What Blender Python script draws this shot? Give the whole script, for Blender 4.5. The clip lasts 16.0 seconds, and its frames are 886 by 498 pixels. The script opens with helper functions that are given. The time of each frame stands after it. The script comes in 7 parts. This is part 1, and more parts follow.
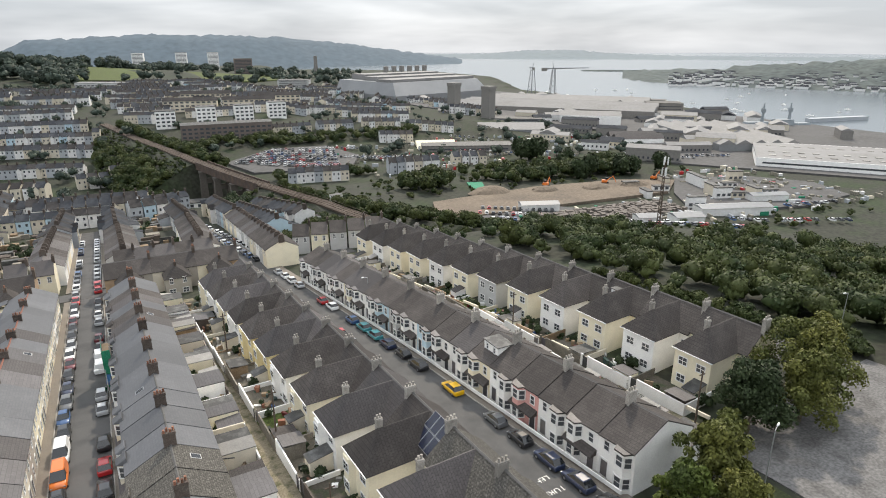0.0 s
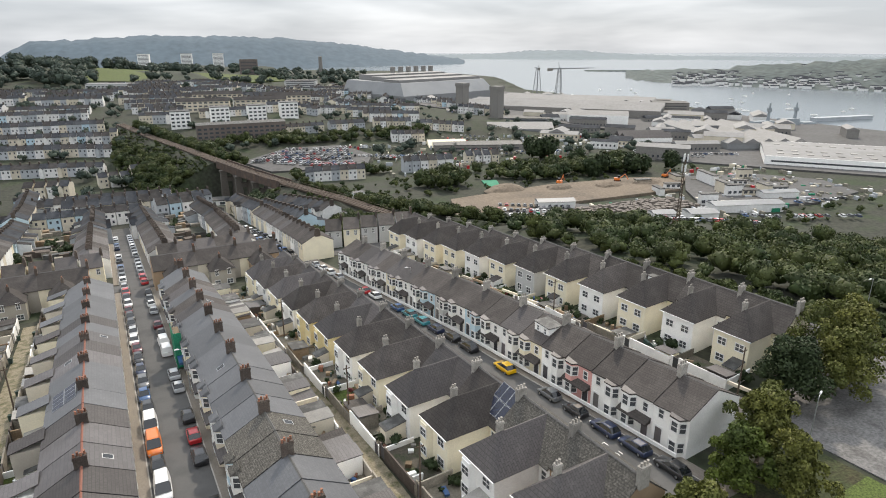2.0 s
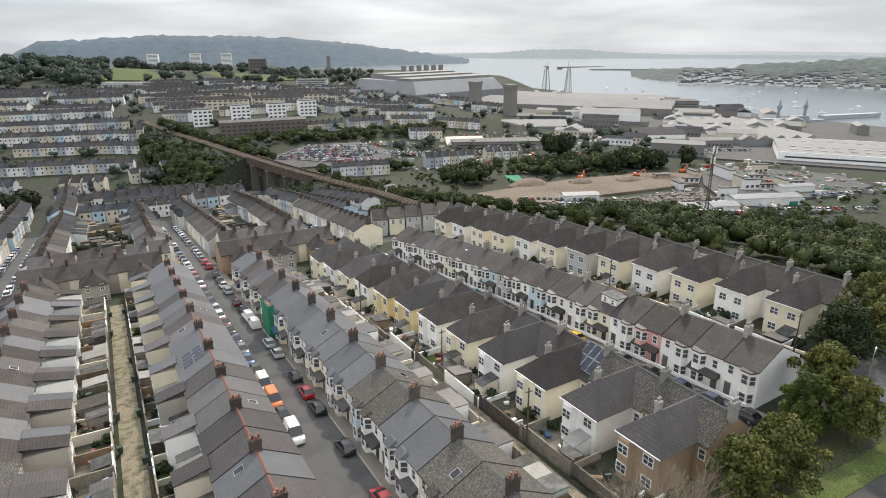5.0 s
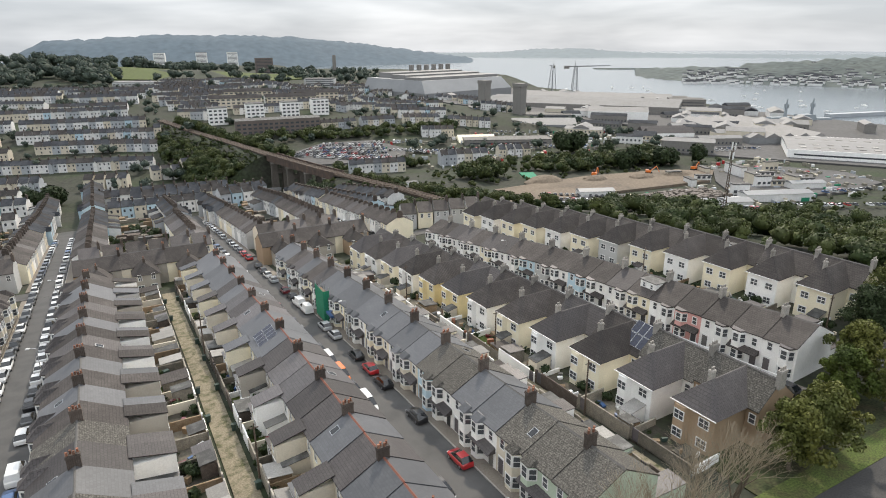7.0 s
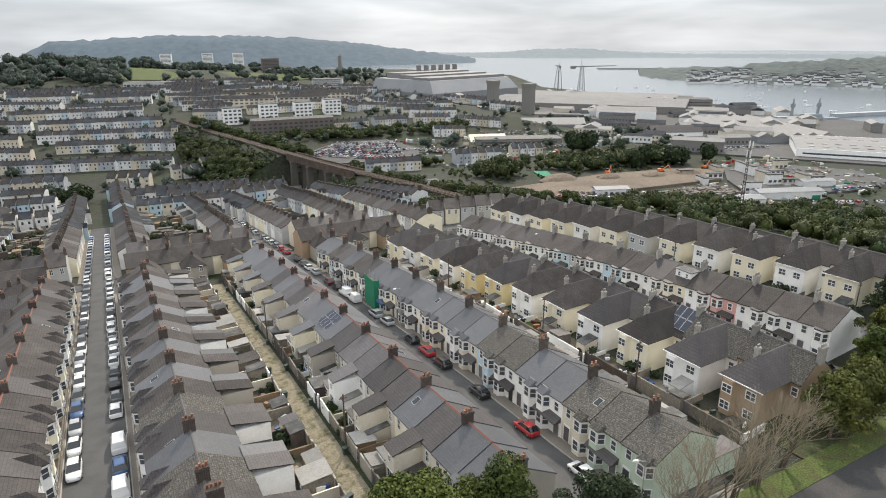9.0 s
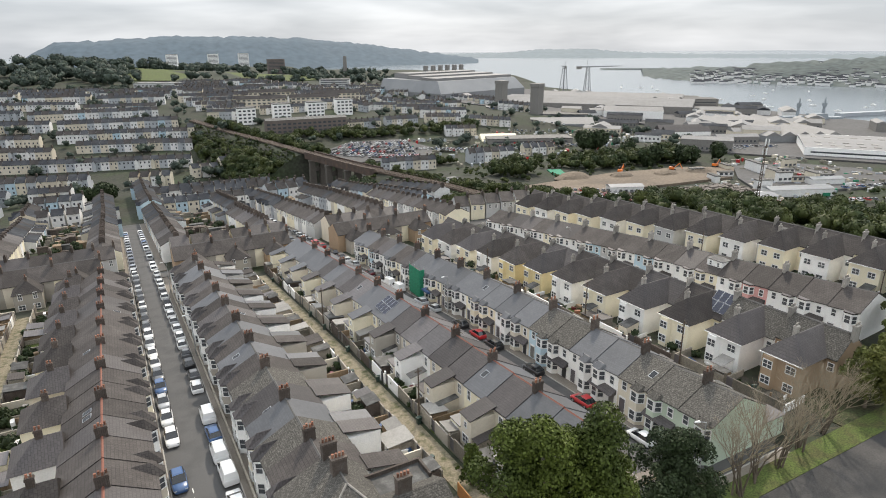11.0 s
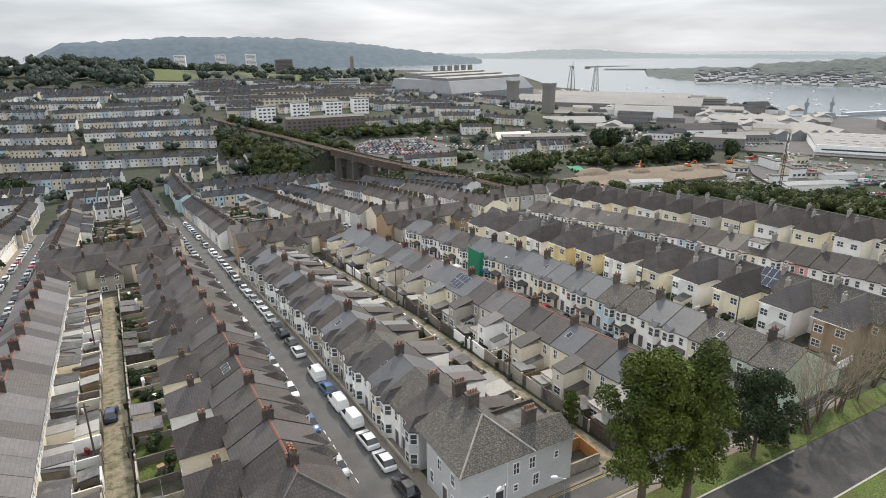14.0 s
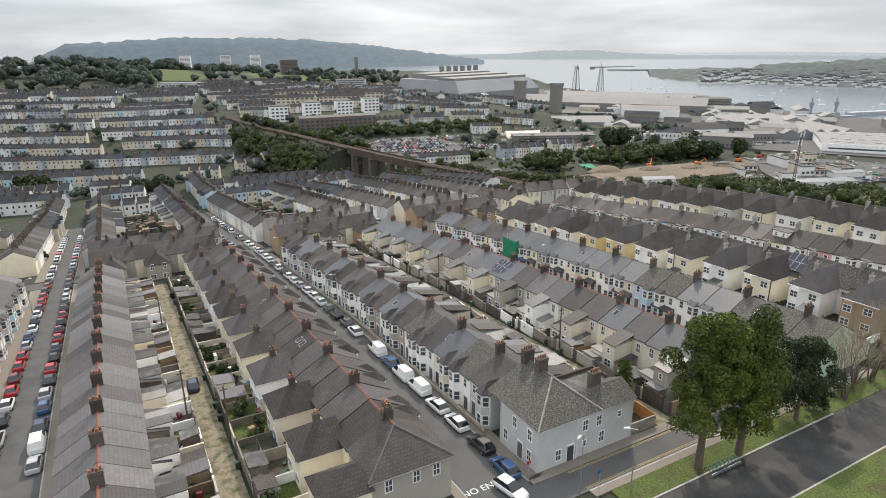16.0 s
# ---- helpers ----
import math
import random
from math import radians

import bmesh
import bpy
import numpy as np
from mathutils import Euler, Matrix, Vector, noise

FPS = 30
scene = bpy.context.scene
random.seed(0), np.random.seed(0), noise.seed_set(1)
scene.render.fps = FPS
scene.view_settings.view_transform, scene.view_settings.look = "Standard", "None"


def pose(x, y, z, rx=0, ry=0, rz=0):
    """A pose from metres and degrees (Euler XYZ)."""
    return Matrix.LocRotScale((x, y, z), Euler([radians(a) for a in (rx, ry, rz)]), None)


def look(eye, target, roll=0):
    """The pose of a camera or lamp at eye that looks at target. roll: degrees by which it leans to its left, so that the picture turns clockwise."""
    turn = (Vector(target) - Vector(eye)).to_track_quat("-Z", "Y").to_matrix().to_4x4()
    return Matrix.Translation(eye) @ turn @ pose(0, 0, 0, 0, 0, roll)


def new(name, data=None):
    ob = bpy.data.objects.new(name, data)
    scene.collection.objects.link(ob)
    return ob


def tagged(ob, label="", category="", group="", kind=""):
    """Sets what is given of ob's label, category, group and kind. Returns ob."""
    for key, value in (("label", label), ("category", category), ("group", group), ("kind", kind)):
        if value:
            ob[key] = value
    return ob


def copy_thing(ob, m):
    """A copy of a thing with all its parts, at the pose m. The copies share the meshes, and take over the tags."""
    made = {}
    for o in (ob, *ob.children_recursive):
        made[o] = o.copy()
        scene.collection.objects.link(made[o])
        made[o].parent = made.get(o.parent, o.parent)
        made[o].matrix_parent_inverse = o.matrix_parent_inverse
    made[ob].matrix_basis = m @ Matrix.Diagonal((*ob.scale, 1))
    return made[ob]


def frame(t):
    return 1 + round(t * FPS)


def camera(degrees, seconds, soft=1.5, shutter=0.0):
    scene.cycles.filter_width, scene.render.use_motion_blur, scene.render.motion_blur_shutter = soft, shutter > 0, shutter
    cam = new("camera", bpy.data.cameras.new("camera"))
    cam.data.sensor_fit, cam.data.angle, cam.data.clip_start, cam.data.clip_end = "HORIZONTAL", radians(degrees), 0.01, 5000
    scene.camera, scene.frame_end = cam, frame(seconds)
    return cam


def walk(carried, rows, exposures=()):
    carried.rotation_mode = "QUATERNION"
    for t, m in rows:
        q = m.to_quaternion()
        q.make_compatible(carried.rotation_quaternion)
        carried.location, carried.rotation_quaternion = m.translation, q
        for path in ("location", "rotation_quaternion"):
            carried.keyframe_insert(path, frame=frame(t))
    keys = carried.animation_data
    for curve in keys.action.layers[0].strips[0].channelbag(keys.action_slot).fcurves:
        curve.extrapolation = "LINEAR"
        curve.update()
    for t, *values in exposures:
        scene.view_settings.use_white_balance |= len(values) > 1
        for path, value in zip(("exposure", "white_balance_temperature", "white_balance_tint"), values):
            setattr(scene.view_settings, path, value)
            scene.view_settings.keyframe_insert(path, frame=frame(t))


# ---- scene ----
cam = camera(71.5, 16.0, soft=1.0)
METRES, EYE, TILT, LEAN, TURN = 93.0, 50.0, -18.7, 0.0, -29.3
ROWS = [
    (0.0, 0.0000, 0.0000, 0.0000, 0.00, 0.00, -0.00),
    (0.5, -0.0222, -0.0169, -0.0056, 0.02, 0.00, 0.03),
    (1.0, -0.0446, -0.0339, -0.0108, 0.04, 0.02, 0.08),
    (1.5, -0.0669, -0.0512, -0.0156, 0.06, 0.04, 0.09),
    (2.0, -0.0893, -0.0679, -0.0214, 0.09, 0.04, 0.08),
    (2.5, -0.1120, -0.0846, -0.0278, 0.11, 0.04, 0.10),
    (3.0, -0.1347, -0.1015, -0.0345, 0.14, 0.04, 0.12),
    (3.5, -0.1575, -0.1184, -0.0411, 0.18, 0.03, 0.11),
    (4.0, -0.1805, -0.1353, -0.0477, 0.21, 0.02, 0.11),
    (6.5, -0.2950, -0.2210, -0.0779, 0.37, -0.06, 0.11),
    (7.0, -0.3182, -0.2389, -0.0829, 0.41, -0.07, 0.10),
    (7.5, -0.3413, -0.2569, -0.0875, 0.44, -0.07, 0.10),
    (8.0, -0.3649, -0.2753, -0.0922, 0.46, -0.07, 0.09),
    (8.5, -0.3884, -0.2934, -0.0968, 0.50, -0.06, 0.11),
    (9.0, -0.4120, -0.3118, -0.1011, 0.53, -0.06, 0.12),
    (11.5, -0.5302, -0.4046, -0.1284, 0.64, -0.02, 0.16),
    (12.0, -0.5542, -0.4230, -0.1347, 0.65, -0.02, 0.15),
    (12.5, -0.5781, -0.4415, -0.1418, 0.67, -0.02, 0.15),
    (13.0, -0.6019, -0.4600, -0.1490, 0.68, -0.01, 0.16),
    (13.5, -0.6258, -0.4785, -0.1563, 0.69, 0.01, 0.15),
    (14.0, -0.6495, -0.4972, -0.1640, 0.69, 0.03, 0.15),
    (14.5, -0.6734, -0.5154, -0.1722, 0.69, 0.07, 0.14),
    (15.0, -0.6972, -0.5336, -0.1800, 0.70, 0.08, 0.14),
    (15.5, -0.7211, -0.5520, -0.1874, 0.70, 0.10, 0.13),
    (16.0, -0.7451, -0.5705, -0.1945, 0.71, 0.11, 0.13),
]
walk(cam, [(t, pose(0, 0, EYE, TILT, LEAN, TURN) @ pose(METRES * x, METRES * y, METRES * z, 90 + pitch, roll, yaw)) for t, x, y, z, yaw, pitch, roll in ROWS])
# ---- world, sun ----
SUN_AZ, SUN_EL = radians(39.0), radians(43.0)      # from +y towards +x; height
world = bpy.data.worlds.new("overcast_sky")
scene.world = world
world.use_nodes = True
wt = world.node_tree
wt.nodes.clear()


def wnode(kind, **values):
    n = wt.nodes.new(kind)
    for k, v in values.items():
        n.inputs[k].default_value = v
    return n


w_out, w_bg = wnode("ShaderNodeOutputWorld"), wnode("ShaderNodeBackground", Strength=1.0)
w_sky = wnode("ShaderNodeTexSky")
w_sky.sky_type, w_sky.sun_disc, w_sky.sun_elevation, w_sky.sun_rotation = "NISHITA", False, SUN_EL, SUN_AZ
w_dim = wnode("ShaderNodeVectorMath")
w_dim.operation = "SCALE"
w_dim.inputs["Scale"].default_value = 0.06
w_geo, w_map = wnode("ShaderNodeTexCoord"), wnode("ShaderNodeMapping")
w_map.inputs["Scale"].default_value = (1.0, 1.0, 6.0)
w_noise = wnode("ShaderNodeTexNoise", Scale=3.0, Detail=4.5, Roughness=0.5, Distortion=0.15)
w_ramp = wt.nodes.new("ShaderNodeValToRGB")
w_ramp.color_ramp.elements[0].position, w_ramp.color_ramp.elements[0].color = 0.38, (0.63, 0.67, 0.72, 1)
w_ramp.color_ramp.elements[1].position, w_ramp.color_ramp.elements[1].color = 0.64, (0.98, 1.01, 1.05, 1)
w_mix = wt.nodes.new("ShaderNodeMix")
w_mix.data_type = "RGBA"
w_mix.inputs[0].default_value = 0.85
wt.links.new(w_geo.outputs["Generated"], w_map.inputs["Vector"])
wt.links.new(w_map.outputs["Vector"], w_noise.inputs["Vector"])
wt.links.new(w_noise.outputs["Fac"], w_ramp.inputs["Fac"])
wt.links.new(w_sky.outputs["Color"], w_dim.inputs[0])
wt.links.new(w_dim.outputs["Vector"], w_mix.inputs[6])
wt.links.new(w_ramp.outputs["Color"], w_mix.inputs[7])
# an overcast sky grows brighter towards the zenith
w_sep = wt.nodes.new("ShaderNodeSeparateXYZ")
w_up = wt.nodes.new("ShaderNodeMapRange")
w_up.inputs["To Min"].default_value, w_up.inputs["To Max"].default_value = 1.0, 2.3
w_grow = wt.nodes.new("ShaderNodeVectorMath")
w_grow.operation = "SCALE"
wt.links.new(w_geo.outputs["Generated"], w_sep.inputs[0])
wt.links.new(w_sep.outputs["Z"], w_up.inputs["Value"])
wt.links.new(w_mix.outputs[2], w_grow.inputs[0])
wt.links.new(w_up.outputs["Result"], w_grow.inputs["Scale"])
wt.links.new(w_grow.outputs["Vector"], w_bg.inputs["Color"])
wt.links.new(w_bg.outputs["Background"], w_out.inputs["Surface"])

sun = new("sun", bpy.data.lights.new("sun", "SUN"))
sun.data.energy, sun.data.angle, sun.data.color = 3.2, radians(2.5), (1.0, 0.89, 0.74)
SUN_WAY = Vector((math.sin(SUN_AZ) * math.cos(SUN_EL), math.cos(SUN_AZ) * math.cos(SUN_EL), math.sin(SUN_EL)))
sun.matrix_world = look(SUN_WAY * 300, (0, 0, 0))


# ---- materials ----
def mat(name, colour, rough=0.8, spread=0.12, scale=0.6, fine=9.0, bump=0.15, each=0.0, second=None, amount=0.35, metal=0.0, spec=0.4, pattern=None, hue=0.0):
    """colour varied at two scales by place; each: variation from object to object; second: colour of stains."""
    m = bpy.data.materials.new(name)
    m.use_nodes = True
    nt = m.node_tree
    nd, ln = nt.nodes, nt.links
    b = nd["Principled BSDF"]
    b.inputs["Roughness"].default_value, b.inputs["Metallic"].default_value = rough, metal
    b.inputs["Specular IOR Level"].default_value = spec
    geo = nd.new("ShaderNodeNewGeometry")
    big, small = nd.new("ShaderNodeTexNoise"), nd.new("ShaderNodeTexNoise")
    big.inputs["Scale"].default_value, big.inputs["Detail"].default_value = scale, 5.0
    small.inputs["Scale"].default_value, small.inputs["Detail"].default_value = fine, 3.0
    for n in (big, small):
        ln.new(geo.outputs["Position"], n.inputs["Vector"])
    stain = nd.new("ShaderNodeMapRange")
    stain.inputs["From Min"].default_value, stain.inputs["From Max"].default_value = 0.45, 0.7
    stain.inputs["To Max"].default_value = amount
    ln.new(big.outputs["Fac"], stain.inputs["Value"])
    mix = nd.new("ShaderNodeMix")
    mix.data_type = "RGBA"
    mix.inputs[6].default_value = (*colour, 1)
    mix.inputs[7].default_value = (*(second or [c * 0.6 for c in colour]), 1)
    ln.new(stain.outputs["Result"], mix.inputs[0])
    value = nd.new("ShaderNodeMapRange")
    value.inputs["From Min"].default_value, value.inputs["From Max"].default_value = 0.3, 0.7
    value.inputs["To Min"].default_value, value.inputs["To Max"].default_value = 1 - spread, 1 + spread
    ln.new(small.outputs["Fac"], value.inputs["Value"])
    last = value.outputs["Result"]
    height = small.outputs["Fac"]
    hsv = nd.new("ShaderNodeHueSaturation")
    if each or hue:
        info = nd.new("ShaderNodeObjectInfo")
        if each:
            ev = nd.new("ShaderNodeMapRange")
            ev.inputs["To Min"].default_value, ev.inputs["To Max"].default_value = 1 - each, 1 + each
            ln.new(info.outputs["Random"], ev.inputs["Value"])
            mul = nd.new("ShaderNodeMath")
            mul.operation = "MULTIPLY"
            ln.new(last, mul.inputs[0]), ln.new(ev.outputs["Result"], mul.inputs[1])
            last = mul.outputs[0]
        if hue:
            hv = nd.new("ShaderNodeMapRange")
            hv.inputs["To Min"].default_value, hv.inputs["To Max"].default_value = 0.5 - hue, 0.5 + hue
            ln.new(info.outputs["Random"], hv.inputs["Value"]), ln.new(hv.outputs["Result"], hsv.inputs["Hue"])
    if pattern:
        tc = nd.new("ShaderNodeTexCoord")
        brick = nd.new("ShaderNodeTexBrick")
        wide, high, dark = pattern
        for k, v in (("Scale", 1.0), ("Mortar Size", 0.03), ("Brick Width", wide), ("Row Height", high), ("Mortar Smooth", 0.4), ("Bias", -0.2)):
            brick.inputs[k].default_value = v
        brick.inputs["Color1"].default_value, brick.inputs["Color2"].default_value = (1, 1, 1, 1), (0.8, 0.8, 0.8, 1)
        brick.inputs["Mortar"].default_value = (dark, dark, dark, 1)
        ln.new(tc.outputs["Object"], brick.inputs["Vector"])
        mul = nd.new("ShaderNodeMath")
        mul.operation = "MULTIPLY"
        ln.new(last, mul.inputs[0]), ln.new(brick.outputs["Color"], mul.inputs[1])
        last = mul.outputs[0]
    ln.new(mix.outputs[2], hsv.inputs["Color"]), ln.new(last, hsv.inputs["Value"])
    ln.new(hsv.outputs["Color"], b.inputs["Base Color"])
    if bump:
        bp = nd.new("ShaderNodeBump")
        bp.inputs["Strength"].default_value, bp.inputs["Distance"].default_value = bump, 0.05
        ln.new(height, bp.inputs["Height"]), ln.new(bp.outputs["Normal"], b.inputs["Normal"])
    return m


M_SLATE = mat("slate_roof", (0.074, 0.066, 0.065), 0.6, 0.16, 0.35, 6, 0.25, each=0.30, second=(0.10, 0.092, 0.087), amount=0.5, spec=0.3, pattern=(0.5, 0.33, 0.58))
M_BLUESLATE = mat("smooth_blue_grey_slate_roof", (0.090, 0.092, 0.098), 0.45, 0.08, 0.25, 6, 0.1, each=0.22, second=(0.125, 0.127, 0.132), amount=0.5, spec=0.4, pattern=(0.45, 0.3, 0.8))
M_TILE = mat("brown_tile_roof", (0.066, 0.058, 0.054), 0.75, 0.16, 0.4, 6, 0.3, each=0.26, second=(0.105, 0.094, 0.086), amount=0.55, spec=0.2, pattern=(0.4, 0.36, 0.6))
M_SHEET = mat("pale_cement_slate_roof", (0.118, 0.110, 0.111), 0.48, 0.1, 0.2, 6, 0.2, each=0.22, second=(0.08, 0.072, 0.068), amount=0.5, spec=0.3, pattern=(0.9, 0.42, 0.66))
M_LICHEN = mat("lichened_slate_roof", (0.082, 0.076, 0.068), 0.85, 0.35, 4.5, 16, 0.4, each=0.15, second=(0.20, 0.19, 0.165), amount=0.8, spec=0.2, pattern=(0.3, 0.22, 0.6))
M_LEAD = mat("felt_flat_roof", (0.055, 0.054, 0.052), 0.7, 0.2, 0.8, 6, 0.2, each=0.4, second=(0.2, 0.2, 0.19), amount=0.5)
M_PALEFLAT = mat("pale_flat_roof", (0.27, 0.26, 0.24), 0.7, 0.15, 0.9, 6, 0.1, each=0.3, second=(0.2, 0.19, 0.18), amount=0.6)
M_NET = mat("green_netting", (0.02, 0.20, 0.11), 0.8, 0.3, 2, 6, 0.2)
M_RIDGE_RED = mat("terracotta_ridge", (0.215, 0.085, 0.058), 0.8, 0.2, 2, 9, 0.1, second=(0.2, 0.1, 0.07))
M_RIDGE_GREY = mat("grey_ridge_tiles", (0.11, 0.105, 0.10), 0.8, 0.2, 2, 9)
M_POT = mat("terracotta_pots", (0.20, 0.085, 0.052), 0.8, 0.2, 3, 9, each=0.45, second=(0.3, 0.22, 0.15))
M_STACK = mat("chimney_brick", (0.105, 0.082, 0.068), 0.9, 0.25, 1.5, 8, 0.3, each=0.35, second=(0.15, 0.13, 0.11), amount=0.7, pattern=(0.23, 0.1, 0.7))
M_STACK_R = mat("rendered_chimney", (0.30, 0.28, 0.25), 0.9, 0.2, 1.2, 8, 0.2, each=0.25, second=(0.16, 0.15, 0.13), amount=0.6)
WALLS = {}
for key, c in (("white", (0.87, 0.86, 0.83)), ("cream", (0.83, 0.76, 0.58)), ("yellow", (0.76, 0.64, 0.36)), ("grey", (0.50, 0.50, 0.49)), ("blue", (0.50, 0.64, 0.72)),
               ("pink", (0.66, 0.36, 0.33)), ("green", (0.50, 0.58, 0.46)), ("brown", (0.36, 0.26, 0.17)), ("stone", (0.38, 0.35, 0.30)), ("beige", (0.66, 0.60, 0.49))):
    WALLS[key] = mat(key + "_render", c, 0.88, 0.06, 0.5, 6, 0.12, each=0.06, second=[v * 0.75 for v in c], amount=0.35)
M_TRIM = mat("white_painted_trim", (0.78, 0.78, 0.76), 0.5, 0.05, 1, 8, 0.0)
M_FENCE = mat("weathered_timber", (0.20, 0.14, 0.085), 0.85, 0.25, 1.2, 9, 0.2, each=0.4, second=(0.30, 0.26, 0.2))
M_YARDWALL = mat("yard_wall_render", (0.24, 0.215, 0.175), 0.9, 0.25, 0.9, 6, 0.2, each=0.5, second=(0.14, 0.13, 0.11), amount=0.75)
M_YARD = mat("yard_paving", (0.066, 0.058, 0.045), 0.9, 0.3, 0.7, 4, 0.2, each=0.35, second=(0.035, 0.05, 0.018), amount=1.0)
M_SLAB = mat("pale_yard_slabs", (0.16, 0.142, 0.112), 0.9, 0.2, 0.8, 4, 0.15, each=0.35, second=(0.10, 0.095, 0.07), amount=0.8)
M_ASPHALT = mat("worn_asphalt", (0.100, 0.098, 0.096), 0.8, 0.12, 0.25, 12, 0.1, second=(0.055, 0.055, 0.055), amount=0.6, spec=0.2)
M_DARKASPHALT = mat("dark_asphalt", (0.045, 0.044, 0.043), 0.8, 0.2, 0.25, 6, 0.2, second=(0.085, 0.08, 0.075), amount=0.7, spec=0.25)
M_PAVE = mat("concrete_pavement", (0.20, 0.175, 0.145), 0.9, 0.15, 0.6, 5, 0.1, second=(0.17, 0.15, 0.13), amount=0.6)
M_KERB = mat("granite_kerb", (0.36, 0.34, 0.31), 0.85, 0.15, 1, 6, 0.1)
M_ALLEY = mat("rough_alley_concrete", (0.215, 0.185, 0.13), 0.95, 0.3, 0.9, 5, 0.4, second=(0.065, 0.068, 0.028), amount=1.0)
M_GRASS = mat("mown_grass", (0.072, 0.098, 0.022), 0.95, 0.5, 0.4, 5, 0.4, second=(0.062, 0.056, 0.022), amount=0.95)
M_GROUND = mat("town_ground", (0.034, 0.036, 0.025), 0.95, 0.4, 0.05, 0.6, 0.2, second=(0.026, 0.040, 0.014), amount=1.0)
M_DIRT = mat("bare_site_earth", (0.17, 0.135, 0.10), 0.95, 0.25, 0.06, 0.8, 0.3, second=(0.11, 0.09, 0.07), amount=0.7)
M_HARD = mat("dock_hardstanding", (0.095, 0.092, 0.09), 0.9, 0.2, 0.03, 0.4, 0.1, second=(0.07, 0.068, 0.065), amount=0.7)
M_APRON = mat("speckled_tarmac", (0.15, 0.145, 0.14), 0.85, 0.35, 0.4, 3, 0.3, second=(0.08, 0.076, 0.072), amount=0.8)
# Rough grass with the trees' shade put into a darker green.
M_SHADEGRASS = mat("shade_darkened_rough_grass", (0.040, 0.048, 0.018), 0.95, 0.5, 0.35, 3, 0.4, second=(0.055, 0.045, 0.024), amount=0.9)
M_PAINT = mat("road_paint", (0.72, 0.72, 0.68), 0.8, 0.15, 2, 8, 0.0)
M_TYRE = mat("tyre_rubber", (0.02, 0.02, 0.02), 0.85, 0.1, 3, 9, 0.0)
M_METAL = mat("galvanised_steel", (0.42, 0.43, 0.44), 0.45, 0.08, 2, 9, 0.0, metal=0.7)
M_POLE = mat("tarred_timber_pole", (0.10, 0.075, 0.055), 0.9, 0.2, 2, 9, 0.1)
M_BARK = mat("tree_bark", (0.12, 0.095, 0.07), 0.95, 0.25, 2, 8, 0.4)
M_TWIG = mat("bare_twigs", (0.30, 0.25, 0.18), 0.95, 0.2, 2, 8, 0.1)
M_DOOR = mat("painted_door", (0.10, 0.09, 0.10), 0.5, 0.1, 2, 9, 0.0, each=0.6, hue=0.3)
M_BIN = mat("wheelie_bin_plastic", (0.03, 0.05, 0.035), 0.6, 0.1, 2, 9, 0.0, each=0.7, hue=0.1)
M_SOLAR = mat("solar_cells", (0.012, 0.016, 0.035), 0.25, 0.15, 2, 9, 0.0, spec=0.6)
M_RAIL = mat("rusty_ballast", (0.085, 0.064, 0.048), 0.95, 0.25, 0.3, 2, 0.2, second=(0.12, 0.10, 0.082))
M_BRIDGE = mat("viaduct_stone", (0.10, 0.088, 0.076), 0.9, 0.2, 0.2, 2, 0.2, second=(0.09, 0.085, 0.075))
M_SHED = mat("pale_metal_cladding", (0.21, 0.215, 0.22), 0.55, 0.06, 0.03, 0.5, 0.0, second=(0.28, 0.29, 0.29), amount=0.6)
M_SHEDROOF = mat("dock_shed_roof", (0.22, 0.215, 0.21), 0.7, 0.1, 0.04, 0.5, 0.0, second=(0.18, 0.175, 0.165), amount=0.7)
M_DOCKWALL = mat("dock_stone", (0.21, 0.20, 0.185), 0.9, 0.12, 0.05, 0.8, 0.0, second=(0.2, 0.19, 0.18))
M_SHIP = mat("warship_grey", (0.26, 0.29, 0.31), 0.6, 0.08, 0.1, 1, 0.0)
M_BRICKFLAT = mat("brown_brick_flats", (0.17, 0.14, 0.125), 0.9, 0.1, 0.1, 1, 0.0)
# Shore fields with a bluish cast mixed in to stand for haze.
M_FARSHORE = mat("haze_blued_shore_fields", (0.062, 0.078, 0.076), 0.95, 0.35, 0.01, 0.08, 0.0, second=(0.10, 0.115, 0.105), amount=0.8)
# Distance haze is put into this colour: paler and bluer than the land.
M_FARHILL = mat("haze_paled_far_hills", (0.17, 0.20, 0.215), 0.95, 0.1, 0.004, 0.03, 0.0, second=(0.20, 0.23, 0.235))
T_WHITE = mat("distant_white_render", (0.74, 0.73, 0.71), 0.9, 0.08, 0.1, 1, 0.0, second=(0.55, 0.54, 0.52))
T_CREAM = mat("distant_cream_render", (0.62, 0.56, 0.45), 0.9, 0.05, 0.1, 1, 0.0)
# T_GREY and T_SLATE hold the haze of distance as a cool blue cast.
T_GREY = mat("distant_grey_render", (0.42, 0.44, 0.46), 0.9, 0.05, 0.1, 1, 0.0)
T_SLATE = mat("haze_cooled_slate", (0.038, 0.041, 0.047), 0.9, 0.25, 0.1, 0.7, 0.0, second=(0.075, 0.08, 0.088), amount=0.7, spec=0.15)
T_DARK = mat("distant_window_panes", (0.05, 0.055, 0.065), 0.5, 0.1, 0.5, 1, 0.0, spec=0.2)
T_TILE = mat("distant_tile", (0.042, 0.039, 0.038), 0.9, 0.25, 0.1, 0.7, 0.0, second=(0.075, 0.07, 0.068), amount=0.7, spec=0.15)
# Woodland with air haze painted in, so blue outweighs green.
M_FARWOOD = mat("haze_blued_wooded_hill", (0.08, 0.11, 0.135), 0.95, 0.15, 0.006, 0.04, 0.0, second=(0.095, 0.125, 0.15), amount=0.7)
